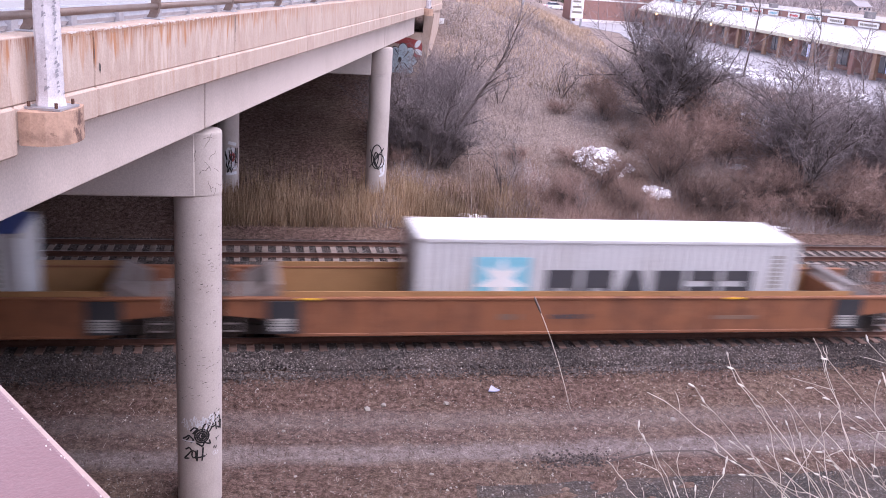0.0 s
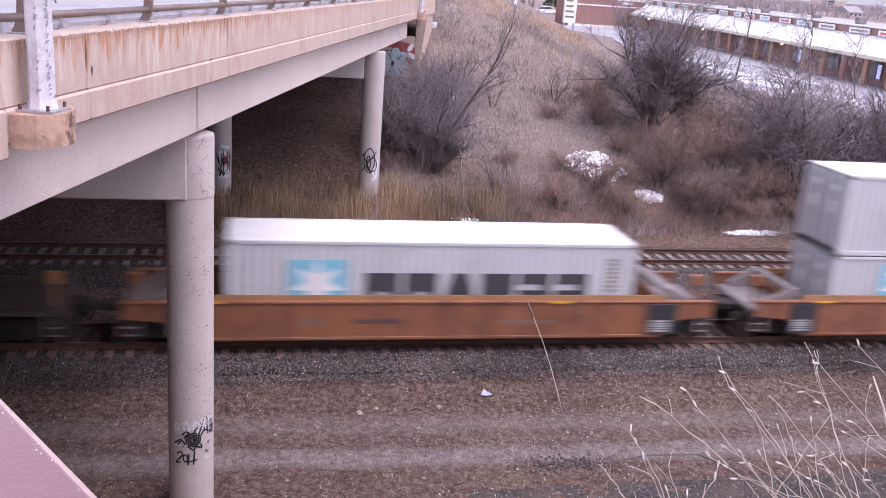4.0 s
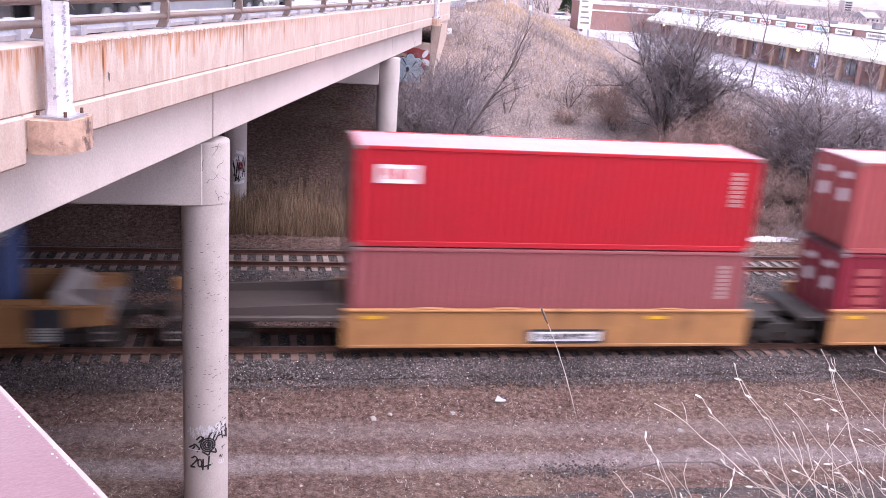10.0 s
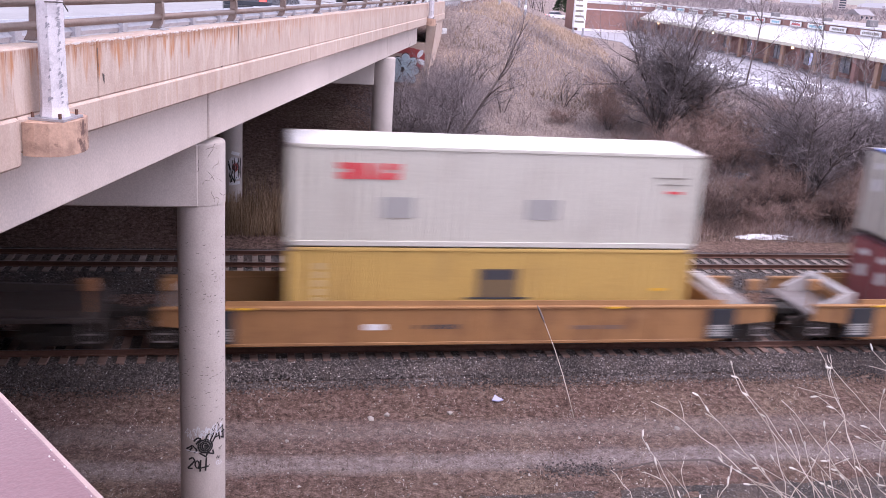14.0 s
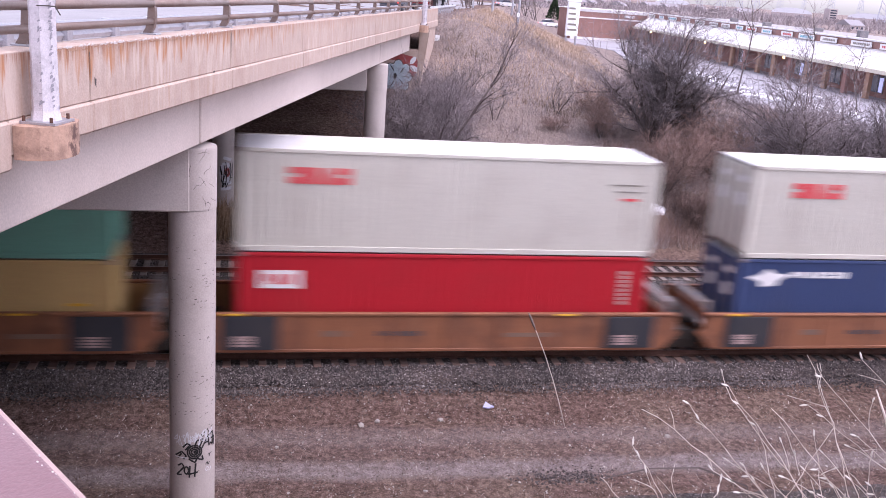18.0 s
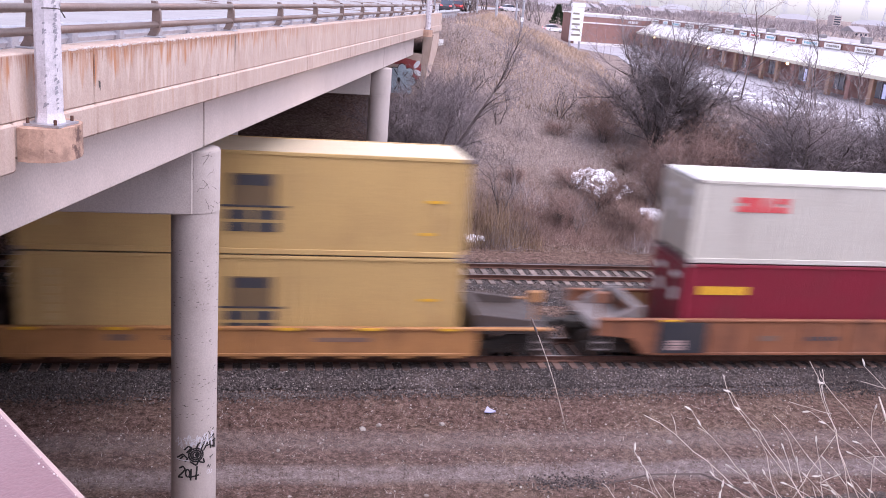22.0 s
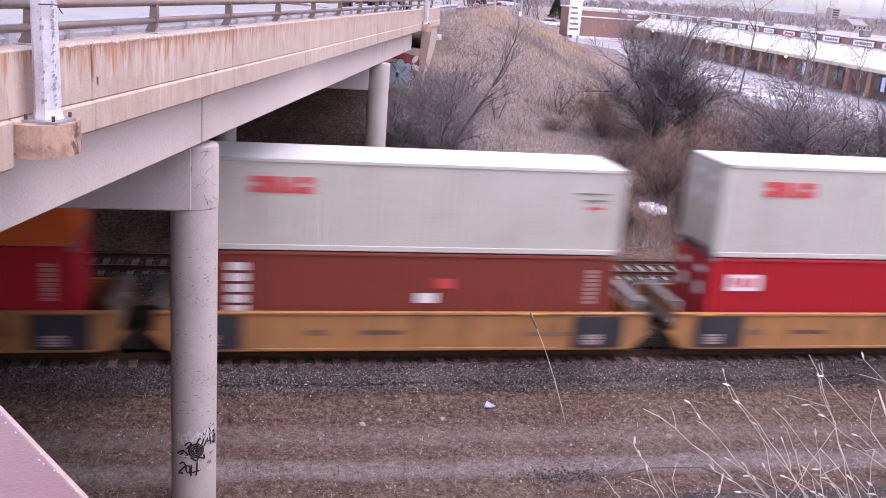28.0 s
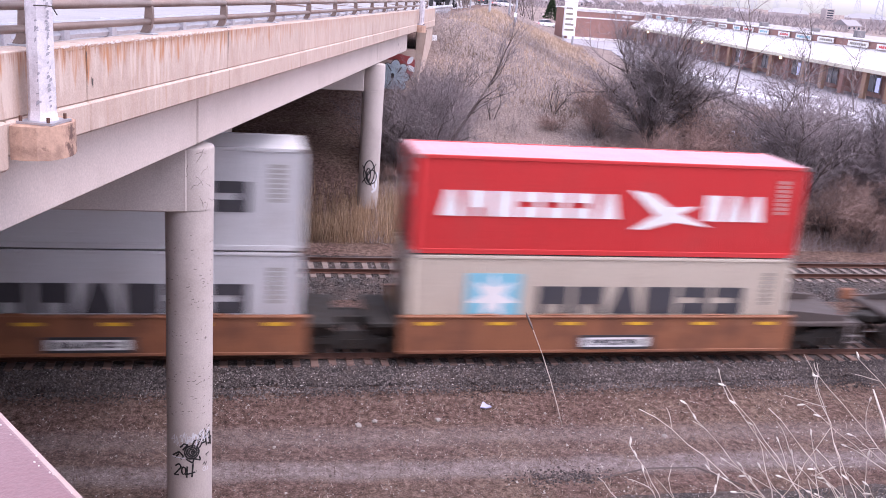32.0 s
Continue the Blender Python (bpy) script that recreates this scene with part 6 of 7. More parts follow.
blades("tall_dry_grass", "tall tan dead grass along the far track", 13000, on_reeds, 1.05, 0.022, straw_tan, 1, 0.25)
blades("hillside_grass", "matted brown dead grass on the slope", 70000, on_hill, 0.42, 0.026, straw_hill, 2, 1.05)
blades("crest_grass", "tan dead grass along the road embankment", 18000, on_crest, 0.5, 0.04, straw_crest, 3, 0.6)
blades("lane_weeds", "short brown dead weeds beside the service lane", 22000, on_lane, 0.15, 0.018, straw_low, 4, 0.8)


def scrub(name, label, count, where, length, rad, material, seed):
    """Fallen and leaning sticks strewn over the slope."""
    r = np.random.default_rng(seed)
    t = Twigs()
    while len(t.a) < count:
        x, y, k = where(r)
        if k <= 0:
            continue
        z = ground_z(x, y)
        a, e = r.uniform(0, 6.283), r.uniform(0.1, 1.4)
        L = length * r.uniform(0.3, 1.0)
        t.add((x, y, z - 0.03), (x + L * math.cos(a) * math.cos(e), y + L * math.sin(a) * math.cos(e), z + L * math.sin(e)), rad, rad * 0.4)
    return tagged(new(name, t.mesh(name, material)), label, "brush", kind="stuff")


scrub("brushwood", "tangle of thin leafless sticks on the slope", 20000, on_brush, 1.1, 0.008, twig_grey, 5)
scrub("brushwood", "tangle of thin reddish sticks at the foot of the slope", 12000, lambda r: (r.uniform(12, 38), 12.6 + abs(r.normal(0, 2.0)), 1.0), 0.9, 0.008, twig_red, 6)


scrub("fallen_sticks", "thin fallen sticks and straws on the bare ground", 2600, lambda r: (r.uniform(-14, 24), r.uniform(-9.5, -1.9), 1.0), 0.3, 0.0055, straw_low, 12)
scrub("fallen_sticks", "short pale straws on the bare ground", 1600, lambda r: (r.uniform(-14, 24), r.uniform(-9.5, -1.9), 1.0), 0.16, 0.006, weed_pale, 13)
# stones, litter and snow
def stone_shape(seed, size):
    r = random.Random(seed)
    bm = bmesh.new()
    bmesh.ops.create_icosphere(bm, subdivisions=1, radius=size * 0.8)
    for v in bm.verts:
        v.co *= 1 + 0.8 * noise.noise(v.co / size * 0.9 + Vector((seed, 0, 0)))
        v.co.z *= 0.6
    s = Shape()
    s.v = [tuple(v.co) for v in bm.verts]
    s.f = [tuple(v.index for v in f.verts) for f in bm.faces]
    bm.free()
    return s


pale_stone = worn("pale_limestone", (0.3, 0.27, 0.25), (0.25, 0.2, 0.17), 0.5, 0.9, scale=6, streak=False)
for i, (x, y, size) in enumerate(((3.09, -3.76, 0.13), (5.34, -3.6, 0.12), (5.1, -1.95, 0.08), (4.3, -7.03, 0.07), (0.85, -4.74, 0.07), (3.56, -3.59, 0.11), (8.5, -3.4, 0.06), (11.6, -4.7, 0.11), (9.0, -4.4, 0.05), (-0.8, -5.0, 0.06), (7.3, -3.1, 0.05), (12.8, -3.5, 0.05), (1.5, -3.0, 0.05))):
    st = part("stone", stone_shape(i, size), pale_stone, None, "pale loose stone lying on the brown ground")
    tagged(st, category="stone", group="loose stones by the lane")
    st.location = (x, y, ground_z(x, y) + size * 0.3)


def pebbles(name, label, count, where, size, material, seed, zof):
    r = np.random.default_rng(seed)
    v, f = [], []
    for i in range(count):
        x, y = where(r)
        z = zof(x, y)
        s = size * r.uniform(0.5, 1.5)
        a = r.uniform(0, 6.283)
        c, d = math.cos(a), math.sin(a)
        k = len(v)
        for px, py, pz in ((1, 0, 0.1), (-0.5, 0.8, 0), (-0.6, -0.7, 0.05), (0.1, 0.05, 0.9), (0.4, -0.6, 0.5)):
            px, py = px * r.uniform(0.7, 1.2), py * r.uniform(0.7, 1.2)
            v.append((x + s * (px * c - py * d), y + s * (px * d + py * c), z + s * (pz - 0.12)))
        f += [(k, k + 1, k + 3), (k + 1, k + 2, k + 3), (k + 2, k + 4, k + 3), (k + 4, k, k + 3), (k + 2, k, k + 4)]
    me = bpy.data.meshes.new(name)
    me.from_pydata(v, [], f)
    me.materials.append(material)
    return tagged(new(name, me), label, "gravel", kind="stuff")


gravel_dark = plant_material("ballast_stones", (0.045, 0.037, 0.037), (0.085, 0.07, 0.069), (0.18, 0.155, 0.15), 0.9)
gravel_pale = plant_material("lane_pebbles", (0.12, 0.1, 0.09), (0.24, 0.2, 0.18), (0.55, 0.5, 0.47), 0.9)
pebbles("ballast_stones", "loose grey ballast stones", 30000, lambda r: (r.uniform(-16, 28), -1.1 - 0.95 * r.random() - 0.45 * abs(r.normal()) * r.random()), 0.036, gravel_dark, 7, lambda x, y: max(bed_z(x, y), ground_z(x, y)))
pebbles("ballast_stones", "loose grey ballast stones between and beyond the tracks", 26000, lambda r: (r.uniform(-16, 34), r.uniform(1.6, 11.6)), 0.045, gravel_dark, 8, bed_z)
pebbles("pale_stone_chips", "scattered pale stone chips on ballast and ground", 2200, lambda r: (r.uniform(-14, 26), -1.25 - abs(r.normal(0, 0.6))), 0.026, gravel_pale, 14, lambda x, y: max(bed_z(x, y), ground_z(x, y)))
pebbles("pale_stone_chips", "scattered pale stone chips on the lane", 1500, lambda r: (r.uniform(-12, 24), r.uniform(-9, -2.5)), 0.036, gravel_pale, 15, ground_z)
pebbles("lane_pebbles", "small pale stones on the service lane", 15000, lambda r: (r.uniform(-12, 24), r.uniform(-10, -1.7)), 0.019, gravel_pale, 9, ground_z)


pebbles("spilled_ballast", "dark stones spilled on the wheel track", 500, lambda r: (8.1 + 0.6 * r.normal(), -6.65 + 0.2 * r.normal()), 0.035, gravel_dark, 16, ground_z)


def snow_patch(x, y, rx, ry, seed, label):
    r = random.Random(seed)
    s = Shape()
    n_, m_ = 40, 6
    s.v.append((x, y, ground_z(x, y) + 0.16))
    for j in range(1, m_ + 1):
        for i in range(n_):
            a = 6.2832 * i / n_
            k = j / m_ * (0.75 + 0.6 * noise.noise((math.cos(a) * 2.2 + seed, math.sin(a) * 2.2, 0)) + 0.3 * noise.noise((math.cos(a) * 7 + seed, math.sin(a) * 7, 5)))
            px, py = x + rx * k * math.cos(a), y + ry * k * math.sin(a)
            s.v.append((px, py, ground_z(px, py) + (0.16 * (1 - (j / m_) ** 2) + 0.05 * noise.noise((px * 3, py * 3, 1)) if j < m_ else -0.05)))
    s.f = [(0, 1 + i, 1 + (i + 1) % n_) for i in range(n_)]
    for j in range(m_ - 1):
        for i in range(n_):
            a, b = 1 + j * n_ + i, 1 + j * n_ + (i + 1) % n_
            s.f.append((a, a + n_, b + n_, b))
    ob = part("snow_patch", s, snow_mat, None, label, smooth=True)
    return tagged(ob, category="snow", group="leftover snow patches")


def broken_snow(x, y, rx, ry, seed, label, count):
    """One old patch, melted into many scraps."""
    r = random.Random(seed)
    whole = Shape()
    for i in range(count):
        a, d = r.uniform(0, 6.283), math.sqrt(r.random())
        cx, cy, k = x + rx * d * math.cos(a), y + ry * d * math.sin(a), r.uniform(0.12, 0.42) * (1.25 - 0.6 * d)
        n_ = 12
        rim = [(cx + k * 1.3 * math.cos(q * 0.5236) * r.uniform(0.6, 1.2), cy + k * math.sin(q * 0.5236) * r.uniform(0.6, 1.2)) for q in range(n_)]
        mid = [(cx + (px - cx) * 0.6, cy + (py - cy) * 0.6) for px, py in rim]
        verts = [(px, py, ground_z(px, py) - 0.04) for px, py in rim] + [(px, py, ground_z(px, py) + 0.07 + r.uniform(0, 0.04)) for px, py in mid] + [(cx, cy, ground_z(cx, cy) + 0.11)]
        whole.add(verts, [(q, (q + 1) % n_, n_ + (q + 1) % n_, n_ + q) for q in range(n_)] + [(n_ + q, n_ + (q + 1) % n_, 2 * n_) for q in range(n_)])
    ob = part("snow_patch", whole, snow_mat, None, label, smooth=True)
    return tagged(ob, category="snow", group="leftover snow patches")


broken_snow(17.8, 18.6, 1.5, 1.6, 1, "broken patch of old snow on the brown slope", 60)
broken_snow(19.5, 15.4, 0.5, 0.65, 2, "small patch of old snow on the slope", 16)
snow_patch(25.8, 19.8, 1.1, 0.8, 3, "patch of old snow under bare shrubs")
snow_patch(23.5, 12.55, 1.9, 0.28, 4, "thin strip of old snow by the far track")
snow_patch(36.5, 20.5, 1.6, 1.0, 5, "patch of old snow under bare shrubs")
snow_patch(31.5, 27.5, 2.0, 1.4, 6, "patch of old snow under bare shrubs")
broken_snow(9.6, 13.2, 0.9, 0.2, 7, "thin strip of dirty snow and litter by the far track", 12)
rag = Shape().plan([(-0.16, -0.08), (0.02, -0.12), (0.18, -0.05), (0.06, 0.04), (-0.02, 0.18), (-0.1, 0.03)], 0.0, lambda x, y: 0.05 + 0.1 * x * x + 0.2 * y)
litter = part("litter", rag, worn("pale_blue_plastic", (0.42, 0.42, 0.62), (0.3, 0.3, 0.4), 0.4, 0.4), None, "scrap of pale blue plastic on the ground")
tagged(litter, category="litter")
litter.location = (6.8, -3.02, ground_z(6.8, -3.02) + 0.01)


# dry plants on the camera's bank: long stalks that arch out of three clumps
def weed(seed, x, y, stalks):
    r = random.Random(seed)
    th = thing("dry_weed", "pale dry leafless weed with long stalks and seed pods", "weed", "dry weeds on the near bank")
    th.location = (x, y, ground_z(x, y))
    pods = Shape()
    for tip, root in stalks:
        st = Twigs()
        a = Vector((root, tip[1], ground_z(root, tip[1]) - 0.06)) - th.location
        b = Vector(tip) - th.location
        sag = Vector((r.gauss(0, 0.02), r.gauss(0, 0.04), r.uniform(-0.02, 0.06)))
        m = 14
        way = [a.lerp(b, i / m) + sag * math.sin(math.pi * i / m) + Vector((r.gauss(0, 0.006), r.gauss(0, 0.006), r.gauss(0, 0.006))) for i in range(m + 1)]
        for i in range(m):
            w = 0.0035 * (1 - 0.5 * i / m)
            st.add(way[i], way[i + 1], w, w * 0.95)
            if i > 3 and r.random() < 0.22:
                d = (way[i + 1] - way[i]).normalized()
                e = (d + Vector((r.gauss(0, 0.45), r.gauss(0, 0.3), r.gauss(0.1, 0.35)))).normalized()
                p, bl = way[i + 1], r.uniform(0.05, 0.2)
                for _ in range(4):
                    e = (e + Vector((r.gauss(0, 0.12), r.gauss(0, 0.12), -0.03))).normalized()
                    q = p + e * bl / 4
                    st.add(p, q, 0.0022, 0.0018)
                    p = q
                if r.random() < 0.5:
                    pods.tube([p, p + e * 0.012, p + e * 0.028, p + e * 0.038], [0.001, 0.0046, 0.0044, 0.001], 6)
        d = (way[-1] - way[-2]).normalized()
        for k in range(r.choice((0, 1, 1, 2))):
            g = (d + Vector((r.gauss(-0.4, 0.5), 0, r.gauss(0, 0.5)))).normalized()
            p = way[-1 - k]
            pods.tube([p, p + g * 0.012, p + g * 0.03, p + g * 0.042], [0.001, 0.005, 0.0045, 0.001], 6)
        tagged(new("stalk", st.mesh("stalk", weed_pale)), kind="stuff").parent = th
    if pods.v:
        tagged(part("pod_litter", pods, pod_pale, th, "pale dry seed pods"), kind="stuff")
    return th


weed(1, 2.6, -23.0, [((1.79, -23.0, 8.94), 3.09), ((2.05, -22.95, 8.91), 3.13), ((1.75, -23.05, 8.76), 2.31), ((1.59, -23.1, 8.63), 2.13), ((1.97, -23.05, 8.58), 2.2), ((1.81, -23.1, 8.65), 2.29), ((2.2, -23.1, 8.58), 1.9)])
weed(2, 3.2, -23.0, [((2.21, -23.0, 9.03), 3.18), ((2.42, -23.05, 8.94), 3.42), ((2.29, -22.9, 8.92), 3.31), ((2.29, -23.1, 8.67), 3.07), ((2.44, -23.05, 8.62), 3.06), ((2.42, -22.95, 8.8), 2.76), ((2.15, -23.1, 8.64), 3.45)])
weed(3, 3.7, -23.0, [((2.63, -22.95, 9.17), 3.44), ((2.65, -23.05, 9.1), 3.95), ((2.63, -23.0, 8.93), 3.93), ((2.74, -22.9, 9.03), 3.38), ((2.84, -22.95, 8.77), 2.54), ((2.9, -23.0, 9.15), 4.2), ((2.9, -23.05, 8.78), 4.2), ((2.87, -23.1, 8.62), 3.53), ((2.75, -22.95, 8.72), 3.07)])
weed(4, 3.4, -23.1, [((2.54, -23.1, 8.59), 3.84), ((2.69, -23.1, 8.64), 3.59), ((2.78, -23.1, 8.58), 3.21), ((2.34, -23.1, 8.62), 3.57), ((2.68, -23.12, 8.52), 3.07), ((3.0, -23.1, 8.54), 3.32), ((2.63, -23.0, 8.66), 2.91), ((2.31, -23.12, 8.55), 3.61)])
bent_twig = thing("fallen_twig", "dark red-brown arching bare twig on the bank", "twig")
tw_ = Twigs()
arc = [Vector((2.6, -22.9, ground_z(2.6, -22.9) - 0.05)), Vector((2.4, -23.0, 8.5)), Vector((2.1, -23.05, 8.64)), Vector((1.85, -23.05, 8.645)), Vector((1.62, -23.05, 8.6))]
for p, q in zip(arc, arc[1:]):
    tw_.add(p, q, 0.005, 0.004)
new("stem", tw_.mesh("stem", bark_grey)).parent = bent_twig
# one tall reed with a dark head, and a bent one
for x, y, top, head, seed in ((8.83, -4.01, (7.4, -4.01, 2.45), True, 1), (9.79, 13.49, (9.31, 13.49, 3.2), True, 2), (5.0, -21.2, (4.62, -21.0, 8.05), False, 3)):
    th = thing("dry_reed", "single tall dry reed stalk with a dark head" if head else "single tall bent dry stalk", "reed", "tall single stalks")
    z = ground_z(x, y)
    a, b = Vector((x, y, z - 0.1)), Vector(top)
    path = [a.lerp(b, f) + Vector((0.05 * math.sin(3 * f), 0, 0.12 * math.sin(3.1 * f))) for f in (0, 0.2, 0.4, 0.6, 0.8, 1.0)]
    part("stalk", Shape().tube(path, [0.014, 0.013, 0.012, 0.011, 0.009, 0.006], 6), weed_pale, th, smooth=True)
    if head:
        d = (path[-1] - path[-2]).normalized()
        part("head", Shape().tube([path[-1] - d * 0.55, path[-1] - d * 0.4, path[-1] - d * 0.1, path[-1]], [0.012, 0.034, 0.03, 0.008], 7), bark_grey, th, "dark brown seed head", smooth=True)


# ---- the shopping plaza and the distance ----
brick_wall = worn("red_brown_brick", (0.32, 0.175, 0.15), (0.22, 0.12, 0.1), 0.5, 0.9, scale=1.0, streak=False, grain=9, bump=0.3)
white_roof = worn("white_metal_awning", (0.82, 0.8, 0.8), (0.6, 0.57, 0.55), 0.35, 0.5, scale=0.5)
cream_trim = worn("cream_fascia_board", (0.68, 0.64, 0.52), (0.5, 0.45, 0.36), 0.35, 0.6)
sign_white = worn("white_sign_panel", (0.85, 0.85, 0.86), (0.6, 0.6, 0.62), 0.25, 0.4)
tan_pier = worn("tan_timber_pier", (0.36, 0.22, 0.15), (0.24, 0.14, 0.1), 0.4, 0.8)
lot_mat = worn("salted_wet_car_park", (0.34, 0.325, 0.355), (0.22, 0.21, 0.235), 0.6, 0.6, scale=0.25, streak=False, grain=12)
roof_grey = worn("grey_gravel_roof", (0.36, 0.34, 0.35), (0.25, 0.23, 0.24), 0.4, 0.9)
hvac = worn("grey_roof_unit", (0.2, 0.19, 0.2), (0.12, 0.11, 0.12), 0.4, 0.6)


def glass_material(name, tint):
    m = bpy.data.materials.new(name)
    n, l, b = nodes_of(m)
    b.inputs["Base Color"].default_value = (*tint, 1)
    b.inputs["Roughness"].default_value = 0.08
    b.inputs["Metallic"].default_value = 0.0
    b.inputs["Specular IOR Level"].default_value = 0.9
    return m


glass_dark = glass_material("dark_shop_glass", (0.035, 0.045, 0.07))
lamp_amber = glow("amber_lamp", (1.0, 0.65, 0.25), 6.0)
shop_light = glow("lit_blue_white_shop_sign", (0.6, 0.65, 0.95), 0.35)
PA = math.atan2(0.1075, 0.9942)


def plaza(a, o, z=0.0):
    """World place from metres along the plaza's front, out in front of it, and up."""
    return (57.3 + a * math.sin(PA) - o * math.cos(PA), 57.1 + a * math.cos(PA) + o * math.sin(PA), z)


def pbox(a0, a1, o0, o1, z0, z1, c=0.0):
    s = Shape().box(a0, a1, o0, o1, z0, z1, c)
    s.v = [plaza(*p) for p in s.v]
    return s


lot_s = Shape()
out = [plaza(-60, 0), plaza(66, 0), plaza(66, 18), plaza(40, 12.5), plaza(18, 16.5), plaza(0, 18.5), plaza(-18, 18), plaza(-28, 15), plaza(-60, 14)]
lot_s.plan([p[:2] for p in out], 3.2, 3.5)
lot = part("car_park", lot_s, lot_mat, None, "pale salted car park with patches of snow")
tagged(lot, category="car park", kind="structure")
for k, (a, o, rx, ry) in enumerate(((-12, 14, 3.5, 1.6), (-3, 13, 4, 1.3), (8, 12.5, 5, 1.2), (20, 11, 4, 1.0), (-20, 12, 4, 2.0), (32, 9.5, 4, 0.8), (-8, 8, 5, 0.6))):
    x, y, _ = plaza(a, o)
    sp = Shape()
    ring_p = [(x + ry * 1.1 * math.cos(q * 0.3927) * (0.8 + 0.3 * math.sin(q * 2.3 + k)), y + rx * math.sin(q * 0.3927)) for q in range(16)]
    sp.plan(ring_p, 3.45, 3.58)
    tagged(part("snow_patch", sp, snow_mat, None, "ridge of ploughed snow on the car park"), category="snow", group="leftover snow patches")
A0, A1 = -30.0, 66.0
store = thing("shopping_plaza", "long brick shopping plaza with a white sloping awning", "shop building", m=None)
part("wall", pbox(A0, A1, -14, 0, 3.3, 8.35), brick_wall, store, "red-brown brick wall")
part("roof", pbox(A0 + 0.3, A1 - 0.3, -13.7, -0.3, 8.354, 8.4), roof_grey, store, "flat grey roof")
part("coping", pbox(A0 - 0.1, A1 + 0.1, -0.25, 0.15, 8.404, 8.56, 0.02), white_roof, store, "white coping")
aw = Shape()
aw.loft([[plaza(a, 0.02, 7.75), plaza(a, 2.6, 6.15), plaza(a, 2.6, 5.9), plaza(a, 2.3, 5.9), plaza(a, 0.02, 7.3)] for a in (A0, A1)])
part("awning", aw, white_roof, store, "white sloping metal awning")
part("fascia", pbox(A0, A1, 2.604, 2.68, 5.86, 6.2, 0.01), cream_trim, store, "cream fascia board under the awning")
part("soffit", pbox(A0, A1, 0.02, 2.28, 5.85, 5.896), tan_pier, store)
for i in range(48):
    a = A0 + 1 + i * 2.0
    seam = Shape().loft([[plaza(a + d, 0.06, 7.76), plaza(a + d, 2.6, 6.18), plaza(a + d, 2.58, 6.15), plaza(a + d, 0.06, 7.72)] for d in (-0.03, 0.03)])
    part("awning_seam", seam, white_roof, store)
for i in range(24):
    a = A0 + 2 + i * 4.0
    part("pier", pbox(a - 0.35, a + 0.35, 1.9, 2.25, 3.49, 5.846, 0.02), tan_pier if i % 3 else brick_wall, store, "awning pier")
    if i % 2 == 0:
        continue
    w = part("window", pbox(a + 0.9, a + 2.9, 0.004, 0.06, 3.95, 5.5), glass_dark, store, "dark shop window")
    part("window_frame", pbox(a + 0.82, a + 0.9, 0.004, 0.1, 3.87, 5.58), galv, w)
    part("window_frame", pbox(a + 1.9, a + 1.96, 0.06, 0.1, 3.95, 5.6), galv, w)
    if i % 4 == 1:
        part("shop_sign", pbox(a + 1.0, a + 1.6, 0.062, 0.09, 4.0, 5.3), shop_light, w, "lit bluish window display")
    if i % 3 == 0:
        lx = plaza(a + 1.7, 2.1, 5.72)
        part("lamp", Shape().tube([(lx[0], lx[1], 5.6), (lx[0], lx[1], 5.82)], 0.12, 8), lamp_amber, store, "small amber lamp")
sr = random.Random(4)
a = A0 + 2
while a < A1 - 3:
    w = sr.uniform(2.2, 4.2)
    sg = part("sign_panel", pbox(a, a + w, 0.156, 0.24, 7.78, 8.3, 0.05), sign_white, store, "white shop sign panel")
    x, ink = a + 0.3, sr.choice((mark_grey, mark_blue, mark_red, mark_grey))
    while x < a + w - 0.5:
        ww = sr.uniform(0.15, 0.4)
        part("sign_bar", pbox(x, x + ww, 0.242, 0.25, 7.93, 8.14), ink, sg)
        x += ww + 0.08
    a += w + sr.uniform(0.8, 3.0)
for a, o, w, h in ((8, -6, 0.7, 0.7), (22, -8, 0.6, 0.4), (30, -5, 0.7, 0.5), (46, -7, 0.8, 0.5), (-2, -8, 0.8, 0.9), (-14, -6, 0.8, 0.5)):
    part("roof_unit", pbox(a, a + w, o, o + 1.0, 8.404, 8.404 + h, 0.05), hvac, store, "grey rooftop air unit")
# end wing that faces the tracks
wing = thing("brick_shop_wing", "brick wing of the plaza with two white bands", "shop building")
part("wall", Shape().box(51.5, 64.5, 124, 131, 3.3, 8.3), brick_wall, wing, "red-brown brick wall")
part("band", Shape().box(51.45, 64.5, 123.9, 123.996, 7.95, 8.3), white_roof, wing, "white band")
part("band", Shape().box(51.45, 64.5, 123.9, 123.996, 6.9, 7.1), white_roof, wing, "white band")
part("base", Shape().box(51.45, 64.5, 123.8, 123.996, 3.3, 3.9), white_roof, wing)
part("number_bars", Shape().box(60.5, 61.0, 123.85, 123.896, 7.35, 7.75).box(61.1, 61.6, 123.85, 123.896, 7.35, 7.75).box(61.7, 62.2, 123.85, 123.896, 7.35, 7.75), mark_white, wing)
part("coping", Shape().box(51.3, 64.7, 123.7, 131.2, 8.304, 8.45), white_roof, wing)
